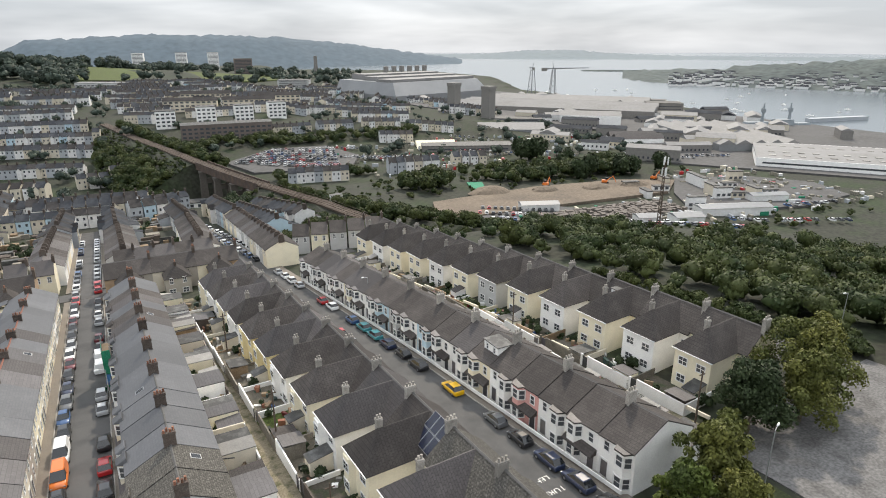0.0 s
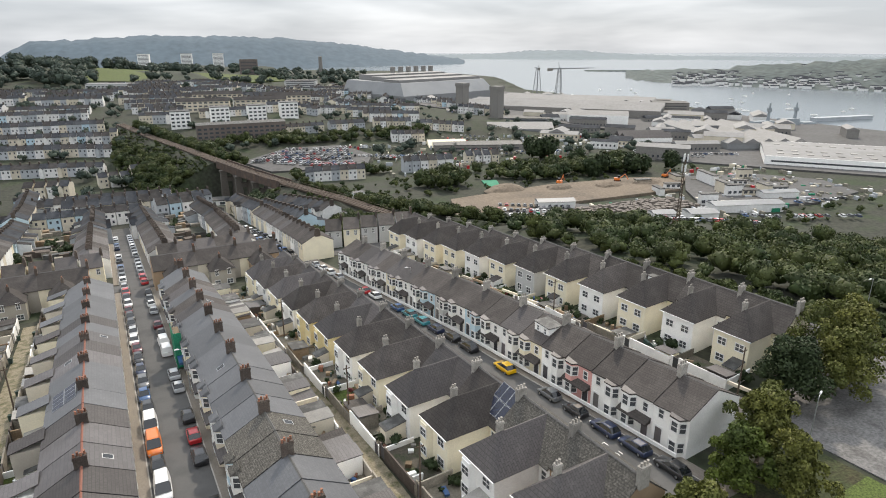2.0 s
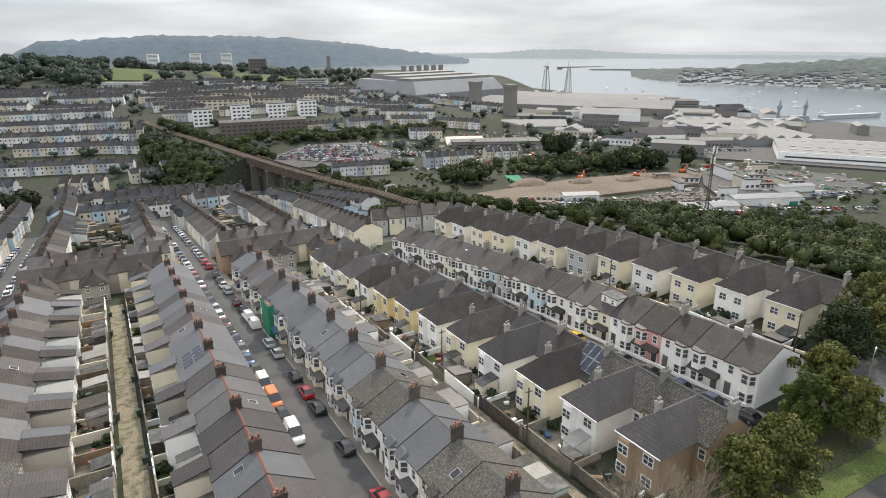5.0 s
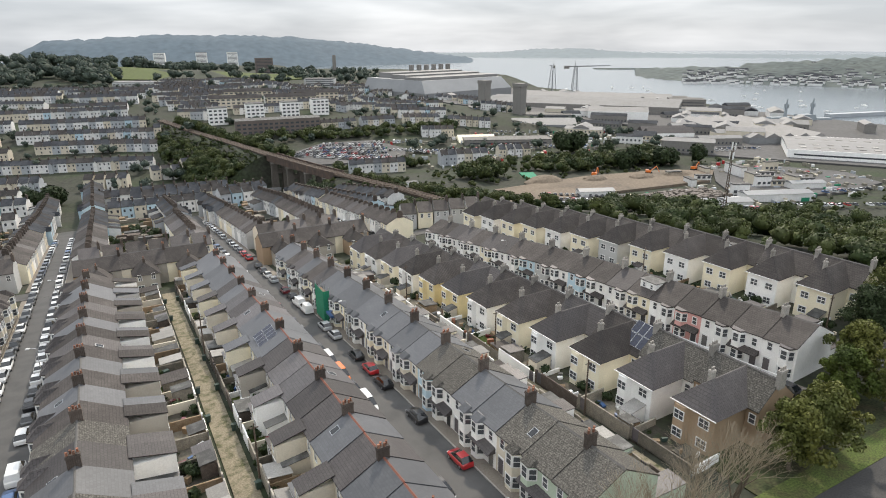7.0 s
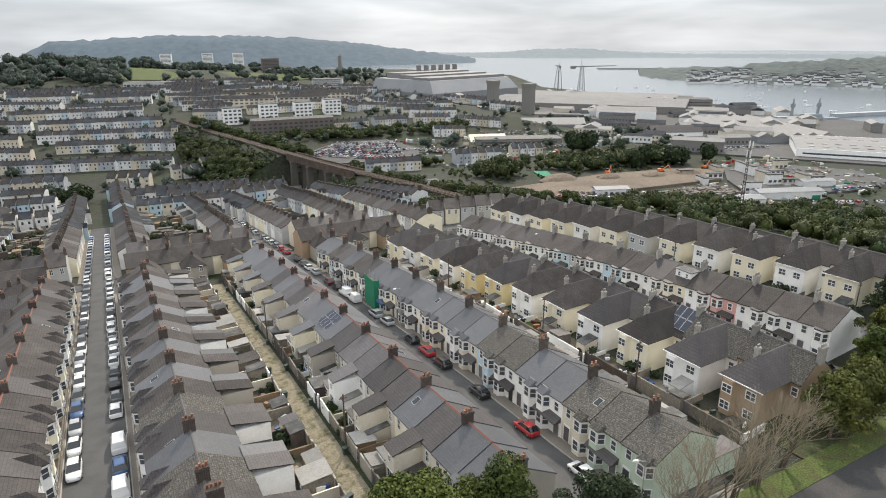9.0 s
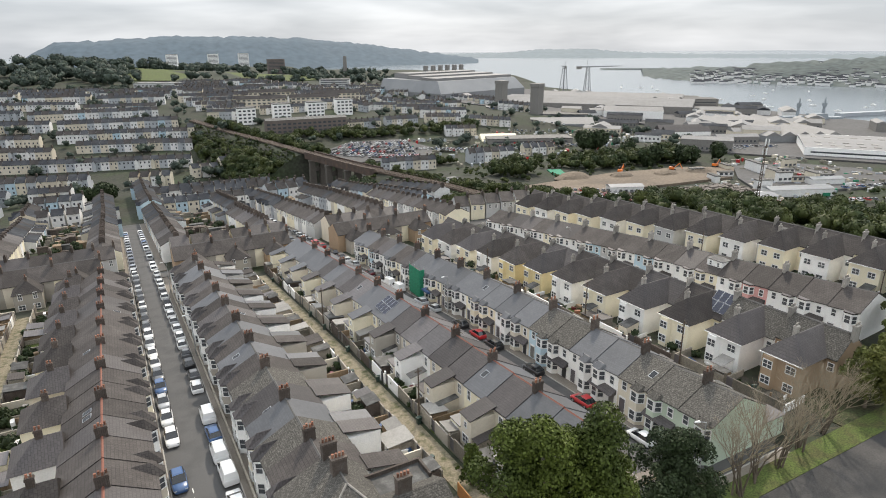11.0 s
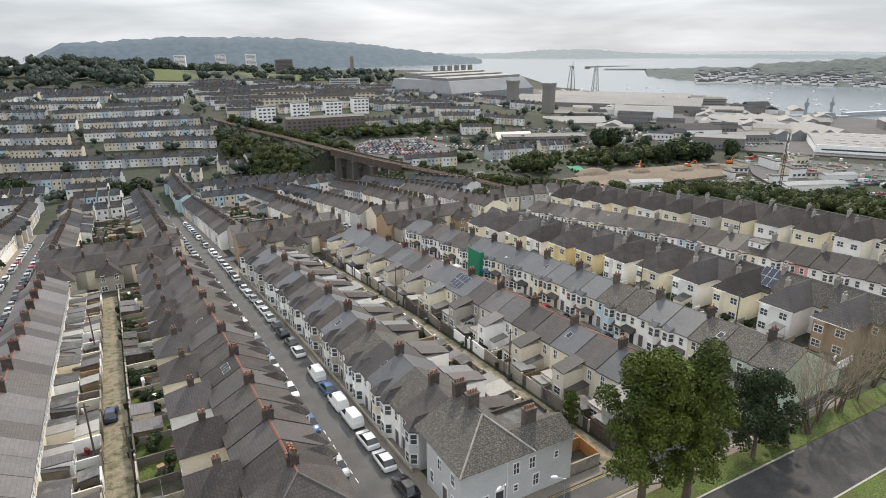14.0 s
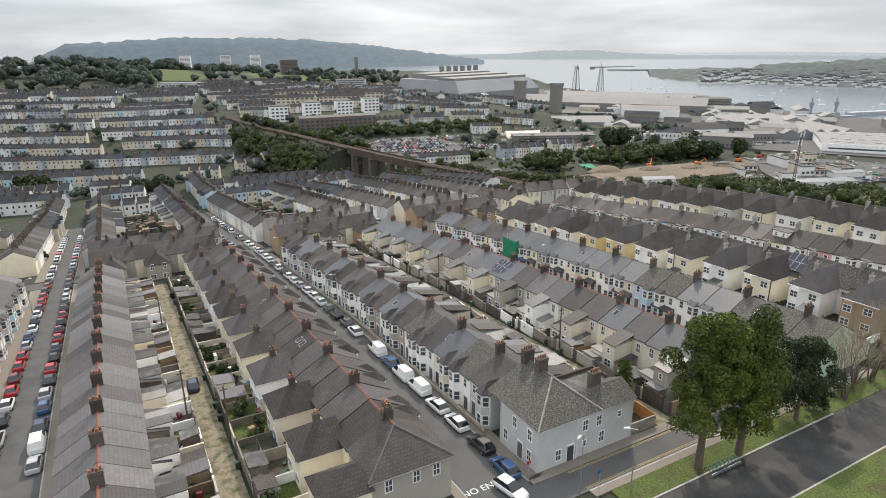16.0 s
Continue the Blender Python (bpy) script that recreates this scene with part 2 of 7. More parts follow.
M_SCRAP = mat("stacked_scrap", (0.16, 0.14, 0.12), 0.85, 0.3, 0.5, 2, 0.0, each=0.5, hue=0.05)


def glass(name, colour, rough=0.08):
    m = bpy.data.materials.new(name)
    m.use_nodes = True
    b = m.node_tree.nodes["Principled BSDF"]
    b.inputs["Base Color"].default_value = (*colour, 1)
    b.inputs["Roughness"].default_value, b.inputs["Specular IOR Level"].default_value = rough, 0.6
    return m


M_GLASS = glass("window_glass", (0.075, 0.08, 0.088), 0.08)
M_CARGLASS = glass("car_glass", (0.012, 0.014, 0.016), 0.05)


def car_paint(name, colour):
    m = glass(name + "_car_paint", colour, 0.28)
    m.node_tree.nodes["Principled BSDF"].inputs["Coat Weight"].default_value = 0.5
    return m


PAINTS = {"w": ("white", (0.78, 0.78, 0.77)), "s": ("silver", (0.42, 0.43, 0.44)), "k": ("black", (0.015, 0.015, 0.017)), "g": ("grey", (0.11, 0.115, 0.12)), "r": ("red", (0.42, 0.018, 0.022)),
          "m": ("maroon", (0.14, 0.018, 0.025)), "b": ("blue", (0.035, 0.09, 0.22)), "n": ("navy", (0.02, 0.03, 0.07)), "t": ("teal", (0.05, 0.24, 0.27)), "y": ("yellow", (0.72, 0.42, 0.0)), "o": ("orange", (0.70, 0.17, 0.02))}
PAINTS = {k: (n, car_paint(n, c)) for k, (n, c) in PAINTS.items()}


def leaf(name, colour, other):
    m = bpy.data.materials.new(name)
    m.use_nodes = True
    nd, ln = m.node_tree.nodes, m.node_tree.links
    b = nd["Principled BSDF"]
    b.inputs["Roughness"].default_value, b.inputs["Specular IOR Level"].default_value = 0.65, 0.25
    geo, noise_n = nd.new("ShaderNodeNewGeometry"), nd.new("ShaderNodeTexNoise")
    noise_n.inputs["Scale"].default_value = 0.12
    ln.new(geo.outputs["Position"], noise_n.inputs["Vector"])
    ramp = nd.new("ShaderNodeMapRange")
    ramp.inputs["From Min"].default_value, ramp.inputs["From Max"].default_value = 0.35, 0.65
    ln.new(noise_n.outputs["Fac"], ramp.inputs["Value"])
    mix = nd.new("ShaderNodeMix")
    mix.data_type = "RGBA"
    mix.inputs[6].default_value, mix.inputs[7].default_value = (*colour, 1), (*other, 1)
    ln.new(ramp.outputs["Result"], mix.inputs[0])
    hsv, var = nd.new("ShaderNodeHueSaturation"), nd.new("ShaderNodeMapRange")
    var.inputs["To Min"].default_value, var.inputs["To Max"].default_value = 0.7, 1.3
    ln.new(geo.outputs["Random Per Island"], var.inputs["Value"]), ln.new(var.outputs["Result"], hsv.inputs["Value"])
    ln.new(mix.outputs[2], hsv.inputs["Color"]), ln.new(hsv.outputs["Color"], b.inputs["Base Color"])
    return m


M_LEAF = leaf("bright_green_leaves", (0.086, 0.112, 0.017), (0.040, 0.058, 0.012))
M_LEAF_DARK = leaf("dark_evergreen_leaves", (0.026, 0.040, 0.016), (0.034, 0.050, 0.018))
M_LEAF_AUTUMN = leaf("yellowing_leaves", (0.12, 0.12, 0.025), (0.07, 0.085, 0.022))
M_WOOD = leaf("scrub_woodland_leaves", (0.026, 0.042, 0.013), (0.060, 0.072, 0.019))
# Leaf colours lightened and blued to paint in haze over far trees.
M_WOODFAR = leaf("haze_tinted_woodland_leaves", (0.044, 0.062, 0.05), (0.062, 0.08, 0.058))


# ---- mesh helpers ----
class Mesh:
    """Collects vertices and faces with a material number for each face."""

    def __init__(self):
        self.v, self.f, self.m = [], [], []

    def poly(self, pts, m=0):
        n = len(self.v)
        self.v.extend(pts)
        self.f.append(tuple(range(n, n + len(pts))))
        self.m.append(m)
        return self

    def box(self, x0, x1, y0, y1, z0, z1, m=0):
        return self.loft([[(x0, y0), (x1, y0), (x1, y1), (x0, y1)]] * 2, [z0, z1], m)

    def loft(self, rings, zs, m=0, cap=True):
        """Rings of (x, y), or of (x, y, z) with zs None, from the bottom up."""
        n, base = len(rings[0]), len(self.v)
        for i, ring in enumerate(rings):
            self.v.extend(p if len(p) == 3 else (p[0], p[1], zs[i]) for p in ring)
        for i in range(len(rings) - 1):
            for k in range(n):
                a, b = base + i * n + k, base + i * n + (k + 1) % n
                self.f.append((a, b, b + n, a + n)), self.m.append(m)
        if cap:
            self.f.append(tuple(base + k for k in reversed(range(n)))), self.m.append(m)
            self.f.append(tuple(base + (len(rings) - 1) * n + k for k in range(n))), self.m.append(m)
        return self

    def extrude_u(self, profile, u0, u1, m=0):
        """A profile of (v, z), counter-clockwise seen from +u, drawn out along u."""
        return self.loft([[(u0, v, z) for v, z in profile], [(u1, v, z) for v, z in profile]], None, m)

    def tube(self, x, y, z0, z1, r0, r1=None, n=8, m=0):
        r1 = r0 if r1 is None else r1
        ring = lambda r: [(x + r * math.cos(2 * math.pi * k / n), y + r * math.sin(2 * math.pi * k / n)) for k in range(n)]
        return self.loft([ring(r0), ring(r1)], [z0, z1], m)

    def limb(self, a, b, r0, r1, n=6, m=0):
        a, b = Vector(a), Vector(b)
        q = (b - a).to_track_quat("Z", "Y")
        ring = lambda c, r: [tuple(c + q @ Vector((r * math.cos(2 * math.pi * k / n), r * math.sin(2 * math.pi * k / n), 0))) for k in range(n)]
        return self.loft([ring(a, r0), ring(b, r1)], None, m)

    def data(self, name, *materials):
        d = bpy.data.meshes.new(name)
        d.from_pydata(self.v, [], self.f)
        for m in materials:
            d.materials.append(m)
        if len(materials) > 1:
            d.polygons.foreach_set("material_index", self.m)
        d.update()
        return d


def part(name, mesh, material, parent, label="", at=None):
    """Links a Mesh, or ready mesh data, as one object under a thing or part."""
    if isinstance(mesh, Mesh):
        mesh = mesh.data(name, *(material if isinstance(material, (tuple, list)) else (material,)))
    ob = new(name, mesh)
    ob.parent = parent
    if at is not None:
        ob.location = at
    return tagged(ob, label)


def thing(name, mesh, material, label, category, group="", kind="", at=None):
    ob = part(name, mesh, material, None, "", at)
    return tagged(ob, label, category, group, kind)


def root(name, label, category, group=""):
    return tagged(new(name), label, category, group)


def recolour(ob, names, material):
    for c in ob.children_recursive:
        if c.name.split(".")[0] in names and c.material_slots:
            c.material_slots[0].link = "OBJECT"
            c.material_slots[0].material = material


def relabel(ob, label):
    ob["label"] = label


# ---- terrain ----
HILL_Y = [-400, -60, 0, 30, 60, 85, 109, 170, 230, 280, 330, 400, 450, 480, 520, 580, 670, 800, 930, 1100, 1300, 1700, 2600]
HILL_Z = [14, 5, 3.6, 2.5, 0.6, -1.2, -3.7, -10.3, -18, -25, -30, -32, -28.5, -24, -18.5, -13, -8, -8, -10, -12, -14, -22, -30]
COAST_A = [-20, 10, 13, 15, 26.1, 33.2, 36.0, 39.7, 48, 51.0, 60, 65, 75, 120]
COAST_R = [2900, 2850, 2600, 2050, 1900, 1700, 1180, 1040, 935, 875, 710, 690, 1000, 3000]
SEA = -42.0


def smooth(a, b, x):
    t = np.clip((np.asarray(x, float) - a) / (b - a), 0, 1)
    return t * t * (3 - 2 * t)


RAIL_Y = [150, 168, 178, 190, 217, 244, 267, 295, 327, 370, 412, 462, 540, 660]
RAIL_X = [104, 96.5, 92.8, 89.5, 84, 78.5, 71.5, 63.5, 55, 45, 36, 24, 8, -12]
DECK0, DECK1, RAIL_END = 289.0, 356.0, 546.0      # the viaduct's ends and the line's end, along y


def rail_x(y):
    return np.interp(y, RAIL_Y, RAIL_X)


def rail_z(y):
    return np.interp(y, [300, 460, 540, 690], [-14.0, -12.0, -10.5, -9.0])


def ground_z(x, y):
    x, y = np.asarray(x, float), np.asarray(y, float)
    z = np.interp(y, HILL_Y, HILL_Z) + np.clip(x - 45, 0, 60) * 0.025
    edge = np.interp(y, [-400, 60, 120, 200, 300, 400, 600], [118, 107, 100, 96, 72, 60, 160])
    floor = np.interp(x, [100, 140, 180, 260, 600], [-22, -25, -26, -29, -32])
    floor = floor + 9 * smooth(430, 500, y) * smooth(420, 300, x) + 15 * smooth(195, 128, y) * smooth(260, 160, x)
    z = z - 5 * np.exp(-((x - 38 + 0.28 * (y - 400)) / 26) ** 2) * smooth(315, 350, y) * smooth(520, 430, y)
    z = z + (np.minimum(floor, z) - z) * smooth(0, np.interp(y, [150, 200], [55, 30]), x - edge)
    west = smooth(-130, -330, x) * smooth(900, 200, y)
    z = z + west * 8
    # embankments and cutting of the railway
    far, top = np.maximum(np.abs(x - rail_x(y)) - 4.6, 0), rail_z(y) - 0.7
    bank = np.where((y > DECK0) & (y < DECK1), -60.0, top - 0.62 * far)
    on = (y > 160) & (y < RAIL_END)
    z = np.where(on, np.minimum(np.maximum(z, bank), top + 0.9 * far), z)
    r, a = np.hypot(x, y), np.degrees(np.arctan2(x, y))
    z = z + 26 * np.exp(-((x + 190) / 330) ** 2 - ((y - 1330) / 190) ** 2)
    coast = np.interp(a, COAST_A, COAST_R)
    return z + (-54 - z) * smooth(0, 25, r - coast) * (y > -100)


def G(x, y):
    return float(ground_z(x, y))


def sheet(name, xs, ys, lift, material, label, category, kind="structure"):
    X, Y = np.meshgrid(xs, ys)
    Z = ground_z(X, Y) + lift
    co = np.stack([X, Y, Z], -1).reshape(-1, 3)
    nx, ny = len(xs), len(ys)
    i = (np.arange(ny - 1)[:, None] * nx + np.arange(nx - 1)[None]).reshape(-1)
    faces = np.stack([i, i + 1, i + 1 + nx, i + nx], -1)
    d = bpy.data.meshes.new(name)
    d.from_pydata(co.tolist(), [], faces.tolist())
    d.materials.append(material)
    return tagged(new(name, d), label, category, kind=kind)


def steps(a, b, near, growth):
    out, s = [a], near
    while out[-1] < b:
        out.append(out[-1] + s)
        s *= growth
    return out


gx = sorted([-v for v in steps(220, 4500, 10, 1.15)] + list(range(-215, 300, 5)) + steps(300, 4500, 10, 1.12))
gy = sorted([-v for v in steps(60, 1500, 10, 1.2)] + list(range(-55, 420, 5)) + steps(420, 4500, 10, 1.08))
sheet("ground", gx, gy, -0.12, M_GROUND, "earth, yards and scrub over the town's hill", "ground")
# water
m_sea = mat("estuary_water", (0.10, 0.125, 0.14), 0.18, 0.1, 0.004, 0.05, 0.05, second=(0.12, 0.145, 0.155), amount=0.7, spec=0.5)
thing("water", Mesh().poly([(-4900, -900, SEA), (4900, -900, SEA), (4900, 4900, SEA), (-4900, 4900, SEA)]), m_sea, "calm grey estuary water under cloud", "water", kind="structure")


def strip(name, x0, x1, y0, y1, lift, material, label, category, slant=0.0, pivot=50.0, thick=0.5, along="y"):
    """A slab that follows the ground; slant: sideways shift for each metre along it."""
    m, n = Mesh(), max(2, int(abs(y1 - y0) / 4) + 1)
    rings = []
    for y in np.linspace(y0, y1, n):
        if along == "y":
            a, b = x0 + slant * (y - pivot), x1 + slant * (y - pivot)
            za, zb = G(a, y) + lift, G(b, y) + lift
            rings.append([(a, y, za - thick), (b, y, zb - thick), (b, y, zb), (a, y, za)])
        else:
            za, zb = G(y, x0) + lift, G(y, x1) + lift
            rings.append([(y, x0, za), (y, x1, zb), (y, x1, zb - thick), (y, x0, za - thick)])
    m.loft(rings, None)
    return thing(name, m, material, label, category, kind="structure")


# ---- streets ----
M_YELLOW = mat("faded_yellow_paint", (0.32, 0.26, 0.12), 0.8, 0.2, 2, 8, 0.0)
# name, kerb, kerb, slant, outer pavement edges
STREETS = [("road_1", -108.0, -101.0, 0.0, -110.6, -98.9), ("road_2", -59.2, -51.9, 0.0, -60.4, -49.8), ("road_3", -11.4, -4.6, 0.0, -12.8, -2.8), ("road_4", 36.0, 43.0, -0.05, 32.8, 45.0)]
CROSS0, CROSS1 = 163.0, 170.0
for name, k0, k1, sl, p0, p1 in STREETS:
    for a, b in ((30.3 if k0 > -100 else -20, CROSS0), (CROSS1, 285)):
        strip(name, k0, k1, a, b, 0.0, M_ASPHALT, "worn grey asphalt street between terraces", "road", sl)
        strip("pavement", p0, k0 - 0.15, a + 1, b - 1, 0.13, M_PAVE, "pale concrete pavement beside a terrace", "pavement", sl)
        strip("pavement", k1 + 0.15, p1, a + 1, b - 1, 0.13, M_PAVE, "pale concrete pavement beside a terrace", "pavement", sl)
        strip("kerb", k0 - 0.15, k0, a + 1, b - 1, 0.14, M_KERB, "granite kerb along a street", "kerb", sl)
        strip("kerb", k1, k1 + 0.15, a + 1, b - 1, 0.14, M_KERB, "granite kerb along a street", "kerb", sl)
strip("road_5", CROSS0, CROSS1, -150, 62, 0.02, M_ASPHALT, "asphalt cross street at the terraces' end", "road", along="x")
strip("pavement", 30.5, 31.9, -51.7, 8, 0.13, M_PAVE, "pale pavement along the corner house", "pavement", along="x")
for yy in (30.1, 30.3, 26.95, 27.15):
    strip("road_marking", yy, yy + 0.09, -47, 8, 0.03, M_YELLOW, "double yellow line along the side road", "road marking", along="x", thick=0.05)
strip("road_6", 26.6, 30.5, -75, 8, 0.02, M_ASPHALT, "side road along the end of the terraces", "road", along="x")
strip("kerb", 26.4, 26.6, -47, 8, 0.14, M_KERB, "pale kerb between road and grass verge", "kerb", along="x")
strip("verge_pavement", 25.4, 26.4, -47, 8, 0.12, M_PAVE, "pale pavement between road and verge", "pavement", along="x")
strip("grass_verge", 22.2, 25.4, -45, 60, 0.10, M_GRASS, "mown grass verge under the trees", "grass", along="x")
# Tree shade on this strip comes from its darker grass colour.
strip("grass_verge", 25.4, 33.0, 19, 60, 0.08, M_SHADEGRASS, "grass at the terrace ends, coloured dark for tree shade", "grass", along="x")
strip("car_park", 14.6, 22.2, -46, 110, 0.04, M_DARKASPHALT, "dark patched tarmac below the verge", "car park", along="x")
strip("kerb", 22.0, 22.2, -45, -9, 0.14, M_KERB, "pale kerb between tarmac and verge", "kerb", along="x")
strip("kerb", 14.6, 14.8, -46, 61, 0.15, M_KERB, "pale kerb between tarmac and lawn", "kerb", along="x")
strip("grass_bank", -6, 14.6, -40, 61, 0.12, M_GRASS, "mown grass beside the tarmac", "grass", along="x")
strip("tarmac_apron", 61.0, 99.0, 10, 42, 0.06, M_APRON, "worn patched tarmac apron beside trees", "car park")
strip("road_7", 88.5, 96, 40, 128, 0.03, M_ASPHALT, "road along the top of the wooded bank", "road", -0.10, 50)
ALLEYS = [("alley_1", -83.7, -80.0, 0.0, -20), ("alley_2", -30.6, -27.8, 0.0, 31.5), ("alley_3", 11.8, 14.1, 0.0, 31.5), ("alley_4", 60.6, 63.2, -0.07, 41)]
for name, a0, a1, sl, y0 in ALLEYS:
    strip(name, a0, a1, y0, 146, 0.02, M_ALLEY, "rough concrete back alley with weeds", "alley", sl)


# ---- houses ----
def sash(m, p, edge_s, edge_t, bars, thick_s, thick_t, proud, back):
    """One connected window over the unit square of p(s, t, out): a proud white frame, then panes set back between glazing bars."""
    ss, ts = [edge_s], [edge_t, 0.5 - thick_t, 0.5 + thick_t, 1 - edge_t]
    for k in range(bars):
        c = (k + 1) / (bars + 1)
        ss += [c - thick_s, c + thick_s]
    ss.append(1 - edge_s)
    base, n = len(m.v), len(ss)
    for t in ts:
        m.v.extend(p(s_, t, back) for s_ in ss)
    for a in range(3):
        for b in range(n - 1):
            i0 = base + a * n + b
            m.f.append((i0, i0 + 1, i0 + 1 + n, i0 + n)), m.m.append(0 if a == 1 or b % 2 == 1 else 1)
    inner = [base, base + n - 1, base + 4 * n - 1, base + 3 * n]
    ring = len(m.v)
    lo, hi = edge_s, 1 - edge_s
    m.v.extend(p(a, b, proud) for a, b in ((lo, edge_t), (hi, edge_t), (hi, 1 - edge_t), (lo, 1 - edge_t)))
    m.v.extend(p(a, b, proud) for a, b in ((0, 0), (1, 0), (1, 1), (0, 1)))
    m.v.extend(p(a, b, -0.02) for a, b in ((0, 0), (1, 0), (1, 1), (0, 1)))
    for k in range(4):
        q = (k + 1) % 4
        m.f += [(inner[k], inner[q], ring + q, ring + k), (ring + k, ring + q, ring + 4 + q, ring + 4 + k), (ring + 4 + k, ring + 4 + q, ring + 8 + q, ring + 8 + k)]
        m.m += [0, 0, 0]


def window_data(w, h, bars=1):
    """Sash window in the plane v=0 facing -v."""
    m = Mesh()
    sash(m, lambda s_, t, o: (-w / 2 + w * s_, -o, h * t), 0.12 / w, 0.12 / h, bars, 0.045 / w, 0.05 / h, 0.07, 0.025)
    return m.data("window", M_TRIM, M_GLASS)


WIN_TALL, WIN_WIDE, WIN_SMALL, WIN_PLAIN = window_data(0.95, 1.6), window_data(1.5, 1.35), window_data(0.7, 1.0, 0), window_data(0.95, 1.4, 0)
DOOR = Mesh().box(-0.5, 0.5, -0.04, 0.05, 0, 2.1, 0).box(-0.58, 0.58, -0.07, 0.02, 2.1, 2.35, 1).box(-0.6, -0.5, -0.07, 0.02, 0, 2.1, 1).box(0.5, 0.6, -0.07, 0.02, 0, 2.1, 1).data("door", M_DOOR, M_TRIM)
POT = Mesh().tube(0, 0, 0, 0.35, 0.13, 0.10).tube(0, 0, 0.35, 0.42, 0.14, 0.14).data("pot", M_POT)


def place_window(parent, data, u, v, z, rear=False):
    o = part("window", data, None, parent)
    o.location = (u, v, z)
    if rear:
        o.rotation_euler = (0, 0, math.pi)
    return o


def chimney(parent, u, v, base, top, length=1.5, pots=4, material=None):
    m = Mesh().box(u - 0.28, u + 0.28, v - length / 2, v + length / 2, base, top - 0.3)
    m.box(u - 0.34, u + 0.34, v - length / 2 - 0.06, v + length / 2 + 0.06, top - 0.3, top - 0.14)
    m.box(u - 0.3, u + 0.3, v - length / 2 - 0.02, v + length / 2 + 0.02, top - 0.14, top)
    c = part("chimney", m, material or M_STACK, parent, "chimney stack with clay pots")
    for k in range(pots):
        part("pot", POT, None, c).location = (u + (0.0 if pots < 4 else (-0.14 if k % 2 else 0.14)), v - length / 2 + length * (k + 0.5) / pots, top)
    return c


def bay(parent, u, half, depth, top, wall, roof_kind, roof_mat, storeys=2):
    plan = [(u - half, 0.05), (u - half + 0.55, -depth), (u + half - 0.55, -depth), (u + half, 0.05)]
    part("bay", Mesh().loft([plan, plan], [-1.2, top]), wall, parent)
    for s in range(storeys):
        z0 = 0.75 + 2.75 * s
        m = Mesh()
        for (ax, ay), (bx, by) in zip(plan[:-1], plan[1:]):
            d = Vector((bx - ax, by - ay, 0))
            n = Vector((d.y, -d.x, 0)).normalized()
            a, e = Vector((ax, ay, z0)), Vector((0, 0, 1.55))
            p = lambda s_, t_, o_: tuple(a + d * s_ + e * t_ + n * o_)
            sash(m, p, 0.15, 0.08, 0, 0.0, 0.03, 0.05, 0.015)
        part("bay_window", m, (M_TRIM, M_GLASS), parent)
    m = Mesh()
    o = 0.15
    ring = [(u - half - o, 0.3), (u - half + 0.5 - o / 2, -depth - o), (u + half - 0.5 + o / 2, -depth - o), (u + half + o, 0.3)]
    if roof_kind == "hip":
        m.loft([ring, ring], [top, top + 0.12])
        m.loft([[(x, y, top + 0.12) for x, y in ring], [(u, 2.3, top + 1.45), (u - 0.03, 0.35, top + 1.4), (u + 0.03, 0.35, top + 1.4), (u + 0.02, 2.3, top + 1.45)]], None)
    elif roof_kind == "flat":
        m.loft([ring, ring], [top, top + 0.2])
        m.m[-1] = 1
    else:
        m.loft([[(x, y, top) for x, y in ring], [(u - half * 0.7, 0.1, top + 0.7), (u - half * 0.4, 0.0, top + 0.7), (u + half * 0.4, 0.0, top + 0.7), (u + half * 0.7, 0.1, top + 0.7)]], None)
    part("bay_roof", m, (M_TRIM, M_SHEET) if roof_kind == "flat" else roof_mat, parent)


def roof_mesh(w, D, eh, rh, rv, lap=0.25):
    t = 0.16
    return Mesh().extrude_u([(-lap, eh - 0.1 - t), (rv, rh - t), (D + lap, eh - 0.1 - t), (D + lap, eh - 0.1), (rv, rh), (-lap, eh - 0.1)][::-1], -w / 2 + 0.005, w / 2 - 0.005)


def sheared(m, g):
    """Leans a mesh to the fall of the street: g metres up for each metre of u."""
    m.v = [(x, y, z + g * x) for x, y, z in m.v]
    return m


